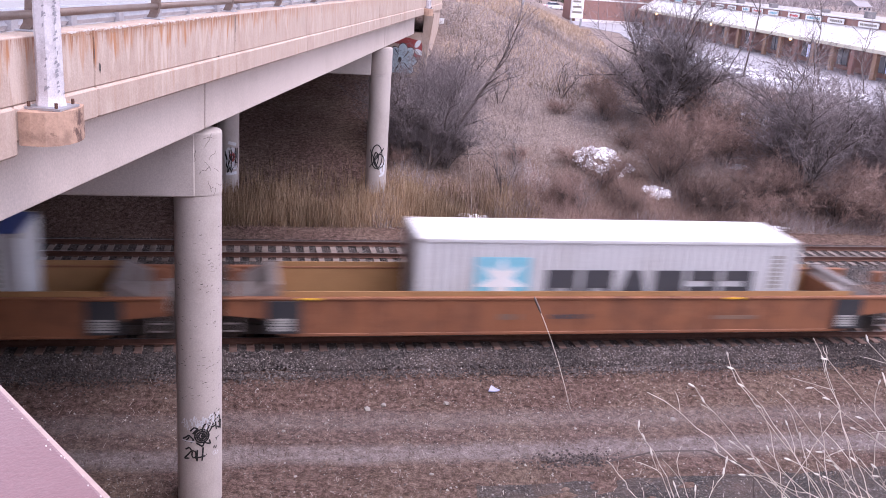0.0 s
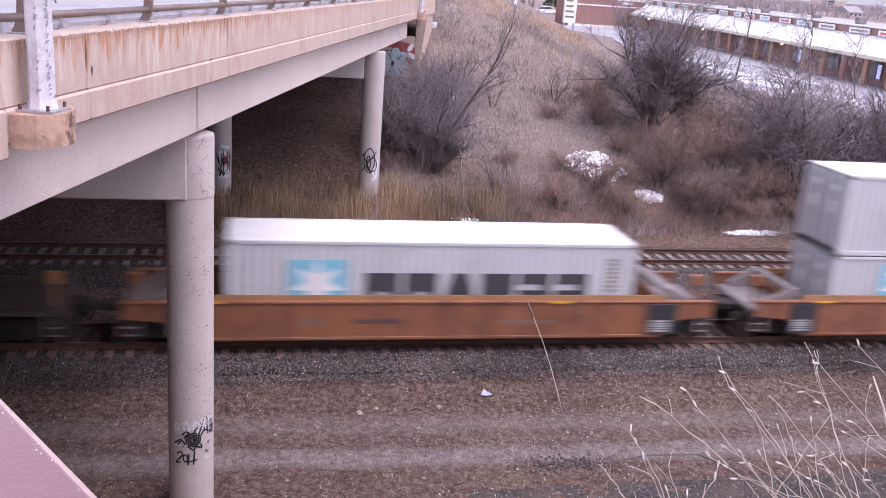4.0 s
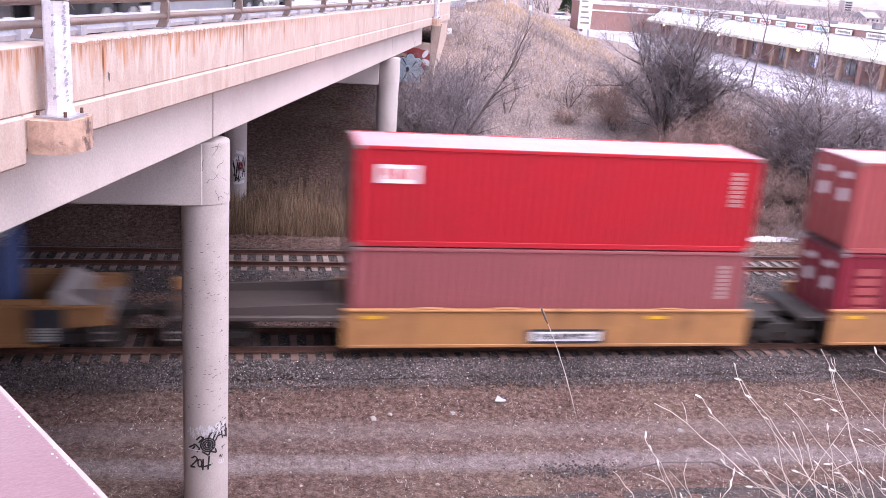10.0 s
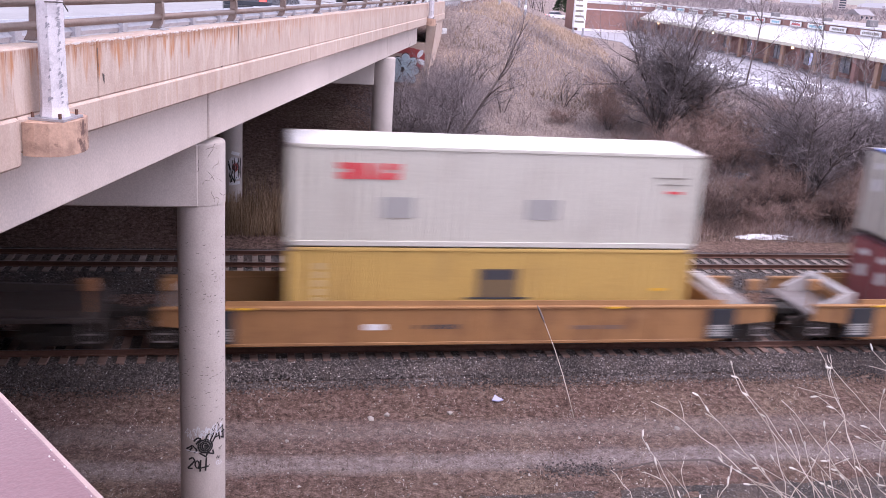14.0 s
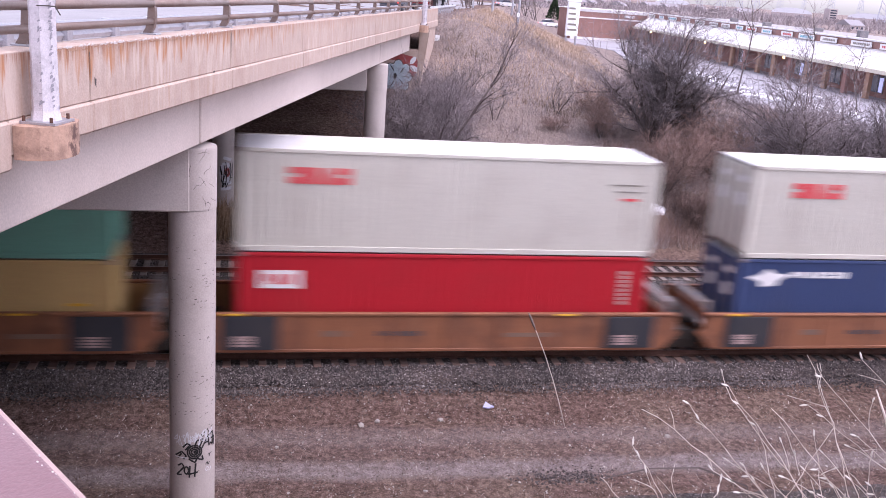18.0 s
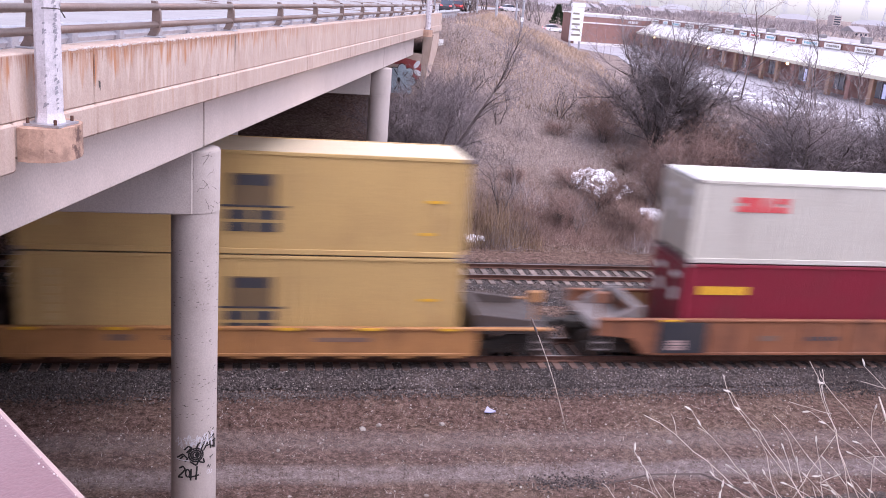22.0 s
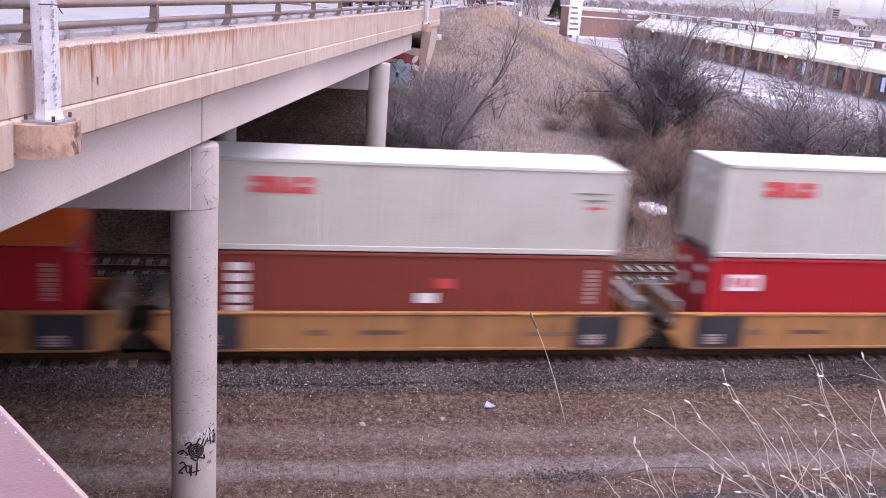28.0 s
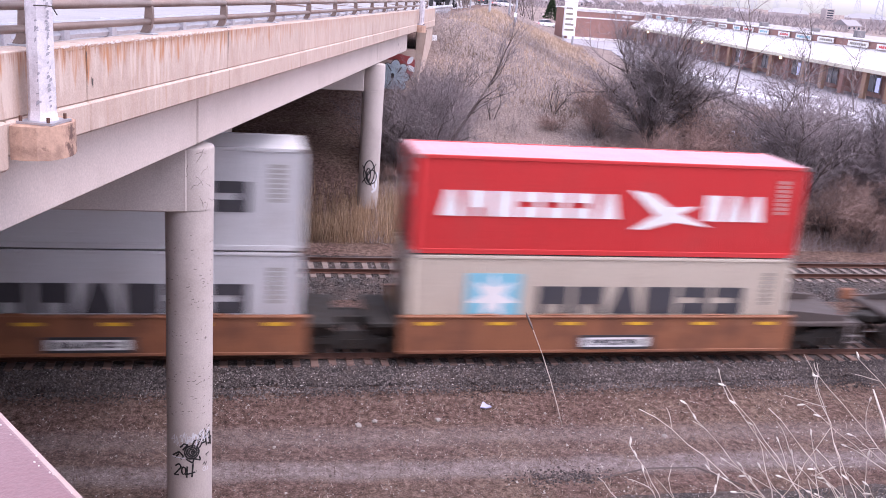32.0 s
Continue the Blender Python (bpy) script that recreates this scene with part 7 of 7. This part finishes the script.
# pylon sign
pyl = thing("pylon_sign", "tall white pylon sign with dark writing bars", "sign")
gx, gy = 42.75, 98.0
gz = ground_z(gx, gy)
part("post", Shape().box(gx - 0.8, gx - 0.6, gy, gy + 0.3, gz, gz + 1.6), galv, pyl)
part("post", Shape().box(gx + 0.6, gx + 0.8, gy, gy + 0.3, gz, gz + 1.6), galv, pyl)
part("panel", Shape().box(gx - 0.85, gx + 0.85, gy - 0.1, gy + 0.4, gz + 1.2, gz + 5.6, 0.05), sign_white, pyl, "white sign panel")
part("header", Shape().box(gx - 0.95, gx + 0.95, gy - 0.12, gy + 0.42, gz + 5.604, gz + 6.2, 0.1), sign_white, pyl)
for i in range(5):
    part("writing_bar", Shape().box(gx - 0.7, gx + (0.2 + 0.1 * i), gy - 0.13, gy - 0.102, gz + 4.7 - 0.7 * i, gz + 4.95 - 0.7 * i), mark_grey, pyl)


# ---- vehicles ----
tyre_black = worn("black_tyre_rubber", (0.02, 0.02, 0.022), (0.06, 0.055, 0.05), 0.4, 0.9)
rim_metal = worn("alloy_rim", (0.45, 0.45, 0.47), (0.2, 0.2, 0.2), 0.4, 0.35, 0.8)
tail_red = glow("red_tail_lamp", (1.0, 0.05, 0.04), 3.0)
head_white = glow("white_head_lamp", (1.0, 0.95, 0.85), 3.0)
CAR_WHEELS = []


def car(label, colour, m, group=""):
    """A saloon car, nose to +x."""
    paint = worn("car_paint", colour, tuple(c * 0.6 for c in colour), 0.3, 0.25, 0.1, scale=1.5)
    th = thing("car", label, "car", group, m=m)
    low = [(-2.2, 0.38), (-2.25, 0.7), (-2.1, 0.92), (-1.4, 1.0), (1.0, 0.95), (1.9, 0.82), (2.2, 0.66), (2.25, 0.4), (1.75, 0.25), (-1.8, 0.25)]
    cab = [(-1.75, 0.97), (-1.1, 1.42), (0.25, 1.46), (1.1, 0.97)]

    def loft_side(outline, w0, w1, y0=0.0):
        n_ = len(outline)
        s = Shape()
        prof = [(-w1, 0.92), (-w0, 1.0), (w0, 1.0), (w1, 0.92)]
        cx = sum(p[0] for p in outline) / n_
        cz = sum(p[1] for p in outline) / n_
        s.loft([[(cx + (x - cx) * k, y, cz + (z - cz) * k) for x, z in outline] for y, k in prof])
        return s
    part("body", loft_side(low, 0.8, 0.9), paint, th, "painted car body")
    part("cabin", loft_side(cab, 0.6, 0.74), glass_dark, th, "dark glazed cabin")
    part("roof", Shape().loft([[(x * 0.97 - 0.01, y, z + 0.015) for x, z in ((-1.1, 1.41), (0.25, 1.45), (0.2, 1.49), (-1.05, 1.45))] for y in (-0.62, 0.62)]), paint, th)
    for x in (-1.35, 1.4):
        for y in (-0.8, 0.8):
            w = part("wheel", Shape().tube([(0, -0.1, 0), (0, -0.085, 0), (0, 0.085, 0), (0, 0.1, 0)], [0.28, 0.33, 0.33, 0.28], 20), tyre_black, th, "black tyre", smooth=True)
            w.location = (x, y, 0.33)
            part("rim", Shape().tube([(0, -0.108, 0), (0, 0.108, 0)], 0.19, 10), rim_metal, w)
            CAR_WHEELS.append((th, w, 0.33))
    for y in (-0.7, 0.5):
        part("tail_lamp", Shape().box(-2.26, -2.16, y, y + 0.22, 0.72, 0.86, 0.01), tail_red, th, "red tail lamp")
        part("head_lamp", Shape().box(2.1, 2.22, y, y + 0.22, 0.6, 0.72, 0.01), head_white, th, "head lamp")
    part("bumper", Shape().box(-2.32, -2.2, -0.8, 0.8, 0.38, 0.56, 0.03), dark_panel, th)
    return th


def road_z(s):
    return ZS + 0.45 + lift(s)


def on_road(s, l):
    x, y, _ = bridge(s, l)
    return pose(x, y, road_z(s)) @ Matrix.Rotation(math.pi / 2 - YAW, 4, "Z") @ Matrix.Rotation(-math.atan(GRADE), 4, "Y")


chrome = worn("dull_chrome", (0.6, 0.6, 0.63), (0.35, 0.33, 0.33), 0.4, 0.25, 0.9)


def lorry(label, colour, box_colour, m):
    """A tractor with a box trailer, nose to +x."""
    paint = worn("lorry_paint", colour, tuple(c * 0.6 for c in colour), 0.3, 0.3, 0.1, scale=1.5)
    side = worn("trailer_paint", box_colour, tuple(c * 0.7 for c in box_colour), 0.4, 0.5, scale=0.8)
    th = thing("lorry", label, "lorry", "traffic on the bridge", m=m)
    part("trailer", Shape().box(-8.6, 3.6, -1.27, 1.27, 1.25, 4.0, 0.04), side, th, "box trailer")
    part("trailer_rail", Shape().box(-8.6, 3.6, -1.285, 1.285, 1.05, 1.246, 0.02), dark_panel, th)
    part("chassis", Shape().box(-8.3, 7.6, -0.5, 0.5, 0.72, 1.046, 0.03), signal_dark, th)
    cab = [(4.6, 0.75), (8.3, 0.75), (8.4, 1.7), (7.0, 2.0), (6.7, 3.1), (4.6, 3.4)]
    part("cab", Shape().slab(cab, -1.15, 1.15), paint, th, "painted cab")
    for y0, y1 in ((-1.2, -0.75), (0.75, 1.2)):
        part("fuel_tank", Shape().tube([(4.2, (y0 + y1) / 2, 0.75), (4.25, (y0 + y1) / 2, 0.75), (5.75, (y0 + y1) / 2, 0.75), (5.8, (y0 + y1) / 2, 0.75)], [0.25, 0.3, 0.3, 0.25], 14), chrome, th, "chrome fuel tank", smooth=True)
        part("side_guard", Shape().box(-4.6, 1.4, y0 + 0.2, y0 + 0.24, 0.55, 0.95), galv, th)
        part("mud_flap", Shape().box(-8.5, -8.47, y0 - 0.05, y1 + 0.05, 0.3, 1.04), signal_dark, th, "black mud flap")
    for x in (-7.6, -6.3, 2.3, 3.6, 7.2):
        for y in (-1.08, 1.08):
            w = part("wheel", Shape().tube([(0, -0.16, 0), (0, -0.14, 0), (0, 0.14, 0), (0, 0.16, 0)], [0.42, 0.5, 0.5, 0.42], 20), tyre_black, th, "black tyre", smooth=True)
            w.location = (x, y, 0.5)
            part("rim", Shape().tube([(0, -0.168, 0), (0, 0.168, 0)], 0.28, 10), rim_metal, w)
            CAR_WHEELS.append((th, w, 0.5))
    return th


signal_dark = worn("black_chassis_steel", (0.02, 0.02, 0.022), (0.06, 0.05, 0.045), 0.4, 0.6)
DRIVES = [
    (lorry("dark lorry with a grey box trailer driving over the bridge", (0.04, 0.04, 0.05), (0.3, 0.3, 0.32), on_road(-40, -3.6)), -3.6, ((0, -70), (5.5, -26), (8, -6), (9, 2), (10.5, 12), (12, 26), (14, 46), (20, 110), (32, 250))),
    (car("dark grey car driving over the bridge", (0.06, 0.065, 0.08), on_road(-60, -3.6), "traffic on the bridge"), -3.6, ((0, -110), (9, -26), (11, -3), (12, 4), (13, 10.5), (14, 17.5), (16, 36), (20, 80), (32, 240))),
    (car("dark red car braking on the bridge", (0.2, 0.02, 0.025), on_road(20, -3.6), "traffic on the bridge"), -3.6, ((0, -95), (9, -14), (11, 6), (12, 18), (13, 29), (14, 41), (16, 60), (20, 100), (32, 260))),
    (lorry("dark red lorry with a white box trailer driving over the bridge", (0.12, 0.02, 0.03), (0.75, 0.75, 0.77), on_road(-80, -3.6)), -3.6, ((0, -230), (16, -80), (20, -40), (22, -20), (23, -8), (24, 3), (25, 14), (25.5, 19), (27.5, 42), (32, 110))),
]
for k, (x, y, turn, c, lab) in enumerate(((60.3, 164.0, 20, (0.75, 0.75, 0.77), "white car parked by the plaza"), (54.0, 176.0, 20, (0.6, 0.6, 0.63), "silver car parked by the plaza"))):
    zz = max(ground_z(x, y), 3.5) if x > 44 else ground_z(x, y)
    car(lab, c, pose(x, y, zz + 0.02, 0, 0, turn), "parked cars")


# ---- roadside beyond the bridge ----
signal_black = worn("black_signal_housing", (0.02, 0.02, 0.02), (0.05, 0.05, 0.05), 0.3, 0.5)
sig_red, sig_green = glow("red_signal_lens", (1, 0.06, 0.05), 12.0), glow("green_signal_lens", (0.2, 1.0, 0.75), 12.0)


def signal(s, l, lens, k):
    x, y, _ = bridge(s, l)
    z = 8.9 + GRADE * s
    th = thing("traffic_signal", "traffic signal on a steel pole, lamp lit", "traffic light", "traffic signals at the crossing")
    part("pole", Shape().tube([(x, y, ground_z(x, y) - 0.3), (x, y, z + 6)], 0.11, 8), galv, th)
    part("arm", Shape().tube([(x, y, z + 5.6), (x - 4, y, z + 5.9)], 0.06, 6), galv, th)
    h = part("housing", Shape().box(x - 4.2, x - 3.8, y - 0.2, y + 0.15, z + 4.7, z + 5.85, 0.04), signal_black, th, "black signal head")
    part("lens", Shape().tube([(x - 4, y - 0.205, z + 5.6 - 0.35 * k), (x - 4, y - 0.23, z + 5.6 - 0.35 * k)], 0.2, 12), lens, h, "lit lens")


signal(128, -1, sig_red, 0)
signal(134, -8, sig_green, 2)
signal(150, -4, sig_red, 0)
for i in range(14):
    s = 47.5 + 2.4 * i
    x, y, _ = bridge(s, -0.6)
    zg = ground_z(x, y)
    if i == 0:
        guard = thing("road_guardrail", "grey steel guardrail along the road embankment", "guardrail", kind="structure")
        part("beam", Shape().loft([[(*bridge(ss, ll)[:2], 8.82 + GRADE * ss + zz) for ll, zz in ((-0.55, 0.45), (-0.48, 0.6), (-0.55, 0.75), (-0.6, 0.75), (-0.6, 0.45))] for ss in (46.5, 82)]), galv, guard)
    part("post", Shape().box(x - 0.06, x + 0.06, y - 0.06, y + 0.06, zg - 0.2, zg + 0.7), galv, guard)
sgn = thing("small_sign", "small blank white sign plate on the abutment slope", "sign")
sx, sy = 12.3, 36.85
part("post", Shape().box(sx - 0.03, sx + 0.03, sy, sy + 0.05, ground_z(sx, sy) - 0.2, 7.3), galv, sgn)
part("plate", Shape().box(sx - 0.24, sx + 0.24, sy - 0.02, sy - 0.002, 6.86, 7.36, 0.005), sign_white, sgn)
mk = thing("marker_post", "thin marker post with a white plate", "sign")
sx, sy = 28.6, 75.0
part("post", Shape().box(sx - 0.03, sx + 0.03, sy, sy + 0.05, ground_z(sx, sy) - 0.2, ground_z(sx, sy) + 1.4), galv, mk)
part("plate", Shape().box(sx - 0.2, sx + 0.2, sy - 0.02, sy - 0.002, ground_z(sx, sy) + 0.9, ground_z(sx, sy) + 1.4, 0.005), sign_white, mk)
for s, l, h in ((92, 3.0, 11), (98, 6.0, 11), (120, 5, 10), (180, -6, 10)):
    x, y, _ = bridge(s, l)
    th = thing("street_lamp", "tall grey street lamp by the road", "street lamp", "street lamps along the road")
    zz = ground_z(x, y)
    part("pole", Shape().tube([(x, y, zz - 0.3), (x, y, zz + h)], [0.16, 0.09], 8), galv, th)
    part("arm", Shape().tube([(x, y, zz + h - 0.1), (x - 2.2, y, zz + h + 0.3)], 0.05, 6), galv, th)
    part("head", Shape().box(x - 2.8, x - 2.1, y - 0.15, y + 0.15, zz + h + 0.22, zz + h + 0.38, 0.03), galv, th)
ever = thing("evergreen_tree", "dark green evergreen tree by the plaza", "tree")
ex, ey = 70.5, 193.0
part("trunk", Shape().tube([(ex, ey, ground_z(ex, ey) - 0.2), (ex, ey, ground_z(ex, ey) + 5)], [0.2, 0.05], 8), bark_grey, ever)
needle = plant_material("dark_evergreen_needles", (0.02, 0.035, 0.02), (0.035, 0.055, 0.03), (0.06, 0.08, 0.04))
tw = Twigs()
er = random.Random(3)
for _ in range(1800):
    h = er.random() ** 0.7
    a = er.uniform(0, 6.283)
    rad = 1.9 * (1 - h) * er.uniform(0.3, 1.05) + 0.15
    p = Vector((ex + rad * math.cos(a), ey + rad * math.sin(a), ground_z(ex, ey) + 0.7 + 4.8 * h))
    tw.add(p, p + Vector((math.cos(a) * 0.35, math.sin(a) * 0.35, er.uniform(-0.2, 0.1))), 0.09, 0.02)
new("crown", tw.mesh("crown", needle)).parent = ever
for x, y, size in ((31, 112, 1.6), (29, 118, 1.8), (34, 126, 1.7), (27, 126, 1.9), (40, 150, 2.0), (47, 170, 2.0), (59.5, 186, 1.9), (62.0, 188, 1.7), (61.0, 177, 1.6), (57.0, 196, 2.0)):
    again(sapling, x, y, 40 * size, size * 1.4)
    again(slim_tree, x + 1, y + 1, 90 * size, size * 0.75)

# far houses, woods and power lines; haze is put into house and wood colours
house_wall = worn("haze_pale_siding", (0.46, 0.4, 0.4), (0.34, 0.28, 0.28), 0.4, 0.9)
house_roof = worn("haze_pale_shingles", (0.3, 0.28, 0.3), (0.22, 0.2, 0.215), 0.4, 0.9)
hr = random.Random(12)


def house(x, y, w, d, h, turn):
    th = thing("house", "distant pale house with a grey roof", "house", "houses beyond the plaza")
    z = 2.5
    m = pose(x, y, z, 0, 0, turn)
    th.matrix_basis = m
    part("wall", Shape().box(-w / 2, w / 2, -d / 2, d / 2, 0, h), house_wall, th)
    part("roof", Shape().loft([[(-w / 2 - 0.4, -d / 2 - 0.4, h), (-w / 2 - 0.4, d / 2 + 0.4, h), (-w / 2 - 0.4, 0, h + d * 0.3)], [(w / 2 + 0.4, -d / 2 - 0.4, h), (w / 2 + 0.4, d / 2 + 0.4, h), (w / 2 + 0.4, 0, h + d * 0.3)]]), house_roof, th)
    for i in range(3):
        xx = -w / 2 + w * (i + 0.5) / 3
        part("window", Shape().box(xx - 0.6, xx + 0.6, -d / 2 - 0.06, -d / 2 - 0.004, h * 0.45, h * 0.8), glass_dark, th)


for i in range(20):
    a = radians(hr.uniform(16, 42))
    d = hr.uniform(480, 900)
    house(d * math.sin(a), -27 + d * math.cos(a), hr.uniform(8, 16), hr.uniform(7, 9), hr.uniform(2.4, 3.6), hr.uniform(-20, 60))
# lighter than near twigs: distance haze is put into this colour
far_wood = plant_material("haze_pale_woods", (0.2, 0.165, 0.175), (0.28, 0.24, 0.25), (0.38, 0.335, 0.345))
tw = Twigs()
for _ in range(26000):
    a = radians(hr.uniform(4, 50))
    d = hr.uniform(420, 950)
    x, y = d * math.sin(a), -27 + d * math.cos(a)
    clump = 0.5 + 0.8 * noise.noise((x * 0.02, y * 0.02, 0))
    if clump < 0.35:
        continue
    h = hr.uniform(1.5, 5.5) * clump * (0.7 + d / 1000)
    tw.add((x, y, 1.5), (x + hr.gauss(0, 2.0), y + hr.gauss(0, 2.0), 2.2 + h), 0.22 * d / 500, 0.12)
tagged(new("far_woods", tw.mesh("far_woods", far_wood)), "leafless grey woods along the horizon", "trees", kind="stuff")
pylon_steel = worn("pale_far_pylon_steel", (0.42, 0.43, 0.53), (0.36, 0.36, 0.44), 0.3, 0.6, 0.2)


def pylon(x, y, h, turn):
    th = thing("power_pylon", "distant steel lattice power pylon", "pylon", "power pylons on the horizon")
    th.matrix_basis = pose(x, y, 1.5, 0, 0, turn)
    t = Twigs()
    w = h * 0.085
    k = h / 220
    for sx_ in (-1, 1):
        for sy_ in (-1, 1):
            t.add((sx_ * w, sy_ * w, 0), (sx_ * w * 0.25, sy_ * w * 0.25, h * 0.7), k, k * 0.8)
            t.add((sx_ * w * 0.25, sy_ * w * 0.25, h * 0.7), (0, 0, h), k * 0.8, k * 0.5)
    n_ = 7
    for i in range(n_):
        z0, z1 = h * 0.7 * i / n_, h * 0.7 * (i + 1) / n_
        w0, w1 = w * (1 - 0.75 * i / n_), w * (1 - 0.75 * (i + 1) / n_)
        for s_ in (-1, 1):
            t.add((-w0, s_ * w0, z0), (w1, s_ * w1, z1), k * 0.5, k * 0.5)
            t.add((s_ * w0, -w0, z0), (s_ * w1, w1, z1), k * 0.5, k * 0.5)
    new("tower", t.mesh("tower", pylon_steel)).parent = th
    arms = Twigs()
    for z, L in ((0.7, 0.15), (0.8, 0.19), (0.9, 0.13)):
        arms.add((-h * L, 0, h * z), (h * L, 0, h * z), k * 0.7, k * 0.7)
        for s_ in (-1, 1):
            arms.add((0, 0, h * (z + 0.05)), (s_ * h * L, 0, h * z), k * 0.5, k * 0.5)
    new("cross_arms", arms.mesh("cross_arms", pylon_steel)).parent = th


hall_roof = worn("pale_arched_hall_roof", (0.68, 0.68, 0.73), (0.55, 0.55, 0.6), 0.3, 0.6)
for a, d, w in ((17.5, 900, 30), (21.0, 920, 30), (24.5, 930, 32), (31.0, 900, 34), (35.0, 940, 36), (38.5, 900, 34)):
    hall = thing("arched_hall", "distant pale hall with an arched roof", "building", "arched halls on the horizon")
    hall.matrix_basis = pose(d * math.sin(radians(a)), -27 + d * math.cos(radians(a)), 1.5, 0, 0, -a)
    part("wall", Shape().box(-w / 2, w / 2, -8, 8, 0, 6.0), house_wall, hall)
    part("roof", Shape().loft([[(w / 2 * math.cos(math.pi * q / 12), y, 6.004 + 4.5 * math.sin(math.pi * q / 12)) for q in range(13)] for y in (-8, 8)]), hall_roof, hall, "pale arched roof")
for i in range(22):
    a = radians(17 + 26 * i / 21 + hr.uniform(-0.5, 0.5))
    d = 850 + 420 * ((i * 7) % 5) / 4
    pylon(d * math.sin(a), -27 + d * math.cos(a), hr.uniform(34, 46), hr.uniform(20, 50))
tow = thing("office_tower", "distant grey slab tower on the horizon", "building")
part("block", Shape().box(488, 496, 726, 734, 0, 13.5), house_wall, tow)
for i in range(6):
    part("window_band", Shape().box(489, 495, 725.8, 725.96, 1.5 + 2 * i, 2.6 + 2 * i), glass_dark, tow)

# ---- red rail beside the camera ----
rl = thing("handrail", "thick red-painted steel handrail with worn pink paint", "handrail")
RA, RB = Vector((-0.296, -25.601, 10.243)), Vector((-0.135, -25.892, 10.268))
rd = (RB - RA).normalized()
rw = Vector((-0.697, -0.068, -0.710))
rw = (rw - rd * rw.dot(rd)).normalized()
rn = rd.cross(rw).normalized()
RA = RA + rw * 0.024
if rn.dot(Vector(EYE) - RA) < 0:
    rn = -rn


def rail_bar(f0, f1, prof):
    return Shape().loft([[RA + rd * f + rw * p + rn * q for p, q in prof] for f in (f0, f1)])


part("rail", rail_bar(-1.6, 0.95, [(0.001, -0.108), (-0.001, -0.104), (0.0, -0.1), (0.004, -0.094), (0.06, -0.044), (0.11, -0.004), (0.117, 0.0), (0.124, -0.004), (0.126, -0.012), (0.126, -0.1), (0.116, -0.112), (0.01, -0.112)]), red_paint, rl, "faded red painted steel rail")
# highlight on the rail's rim, put in as a strip of paler colour
part("edge_wear", rail_bar(-1.6, 0.95, [(-0.0012, -0.1035), (-0.0008, -0.1005), (0.0022, -0.0965), (0.0026, -0.0975)]), mark_faded, rl, "pale strip for the highlight along the rail's edge")
cr = random.Random(2)
for i in range(16):
    f, p = cr.uniform(-0.15, 0.36), cr.uniform(0.001, 0.009)
    k = cr.uniform(0.0008, 0.002)
    a, b = 0.745, 0.667
    prof = [(u * a - w * b, -0.0976 + u * b + w * a) for u, w in ((p, -0.0005), (p, 0.0012), (p + k, 0.0012), (p + k, -0.0005))]
    part("paint_chip", rail_bar(f, f + k * 1.5, prof), chip_white, rl)
for f in (-1.5, 0.85):
    base = RA + rd * f + rw * 0.06 - rn * 0.06
    part("rail_post", Shape().tube([(base.x, base.y, ground_z(base.x, base.y) - 0.2), (base.x, base.y, base.z - 0.02)], 0.04, 12), red_paint, rl, "red painted post")


# ---- railway ties ----
tie_mesh = Shape().box(-0.115, 0.115, -1.3, 1.3, -0.33, -0.172, 0.012).mesh("tie", tie_wood)
tie_mesh_far = Shape().box(-0.115, 0.115, -1.3, 1.3, -0.33, -0.172, 0.012).mesh("tie", tie_pale)
plate_mesh = Shape().box(-0.09, 0.09, -0.17, 0.17, -0.172, -0.16).mesh("tie_plate", rail_rust)
tr = random.Random(9)
for track, me, y in ((track_near, tie_mesh, 0.0), (track_far, tie_mesh_far, 8.3)):
    rest = Shape()
    for i in range(-1000, 1000):
        x = i * 0.52
        if -24 < x < 42:
            o = new("tie", me)
            o.parent = track
            o.location = (x + tr.uniform(-0.03, 0.03), tr.uniform(-0.06, 0.06), tr.uniform(-0.012, 0.006))
            o.rotation_euler = (0, 0, tr.uniform(-0.02, 0.02))
            for p in (-0.755, 0.755):
                q = new("tie_plate", plate_mesh)
                q.parent = track
                q.location = (o.location.x, p, 0.0)
        else:
            rest.box(x - 0.115, x + 0.115, -1.3, 1.3, -0.33, -0.172)
    r_ = part("tie_row", rest, tie_wood if y == 0 else tie_pale, track)
    tagged(r_, kind="stuff")


# ---- what moves ----
def motions():
    for ob, x, z in MOVERS:
        walk(ob, [(t, pose(x + travel(t), 0, z)) for t in range(0, 33, 2)])
    for th, l, stops in DRIVES:
        rows = [(t, on_road(s, l)) for t, s in stops]
        if rows[-1][0] < 32:
            rows.append((32, rows[-1][1]))
        walk(th, rows)
    for th, l, stops in DRIVES:
        times, way = [a for a, b in stops], [b for a, b in stops]
        for own, w, size in CAR_WHEELS:
            if own == th:
                walk(w, [(i / 30, pose(*w.location) @ Matrix.Rotation(float(np.interp(i / 30, times, way)) / size, 4, "Y")) for i in range(0, 961)])
    first = {}
    for w in SPINNERS:
        key = round(w.location.x, 2)
        if key not in first:
            first[key] = w
            walk(w, [(i / 30, pose(*w.location) @ Matrix.Rotation(travel(i / 30) / 0.457, 4, "Y")) for i in range(0, 961)])
        else:
            # every wheelset of the train rolls alike
            w.rotation_mode = "QUATERNION"
            w.animation_data_create()
            w.animation_data.action = first[key].animation_data.action
            w.animation_data.action_slot = first[key].animation_data.action_slot


motions()
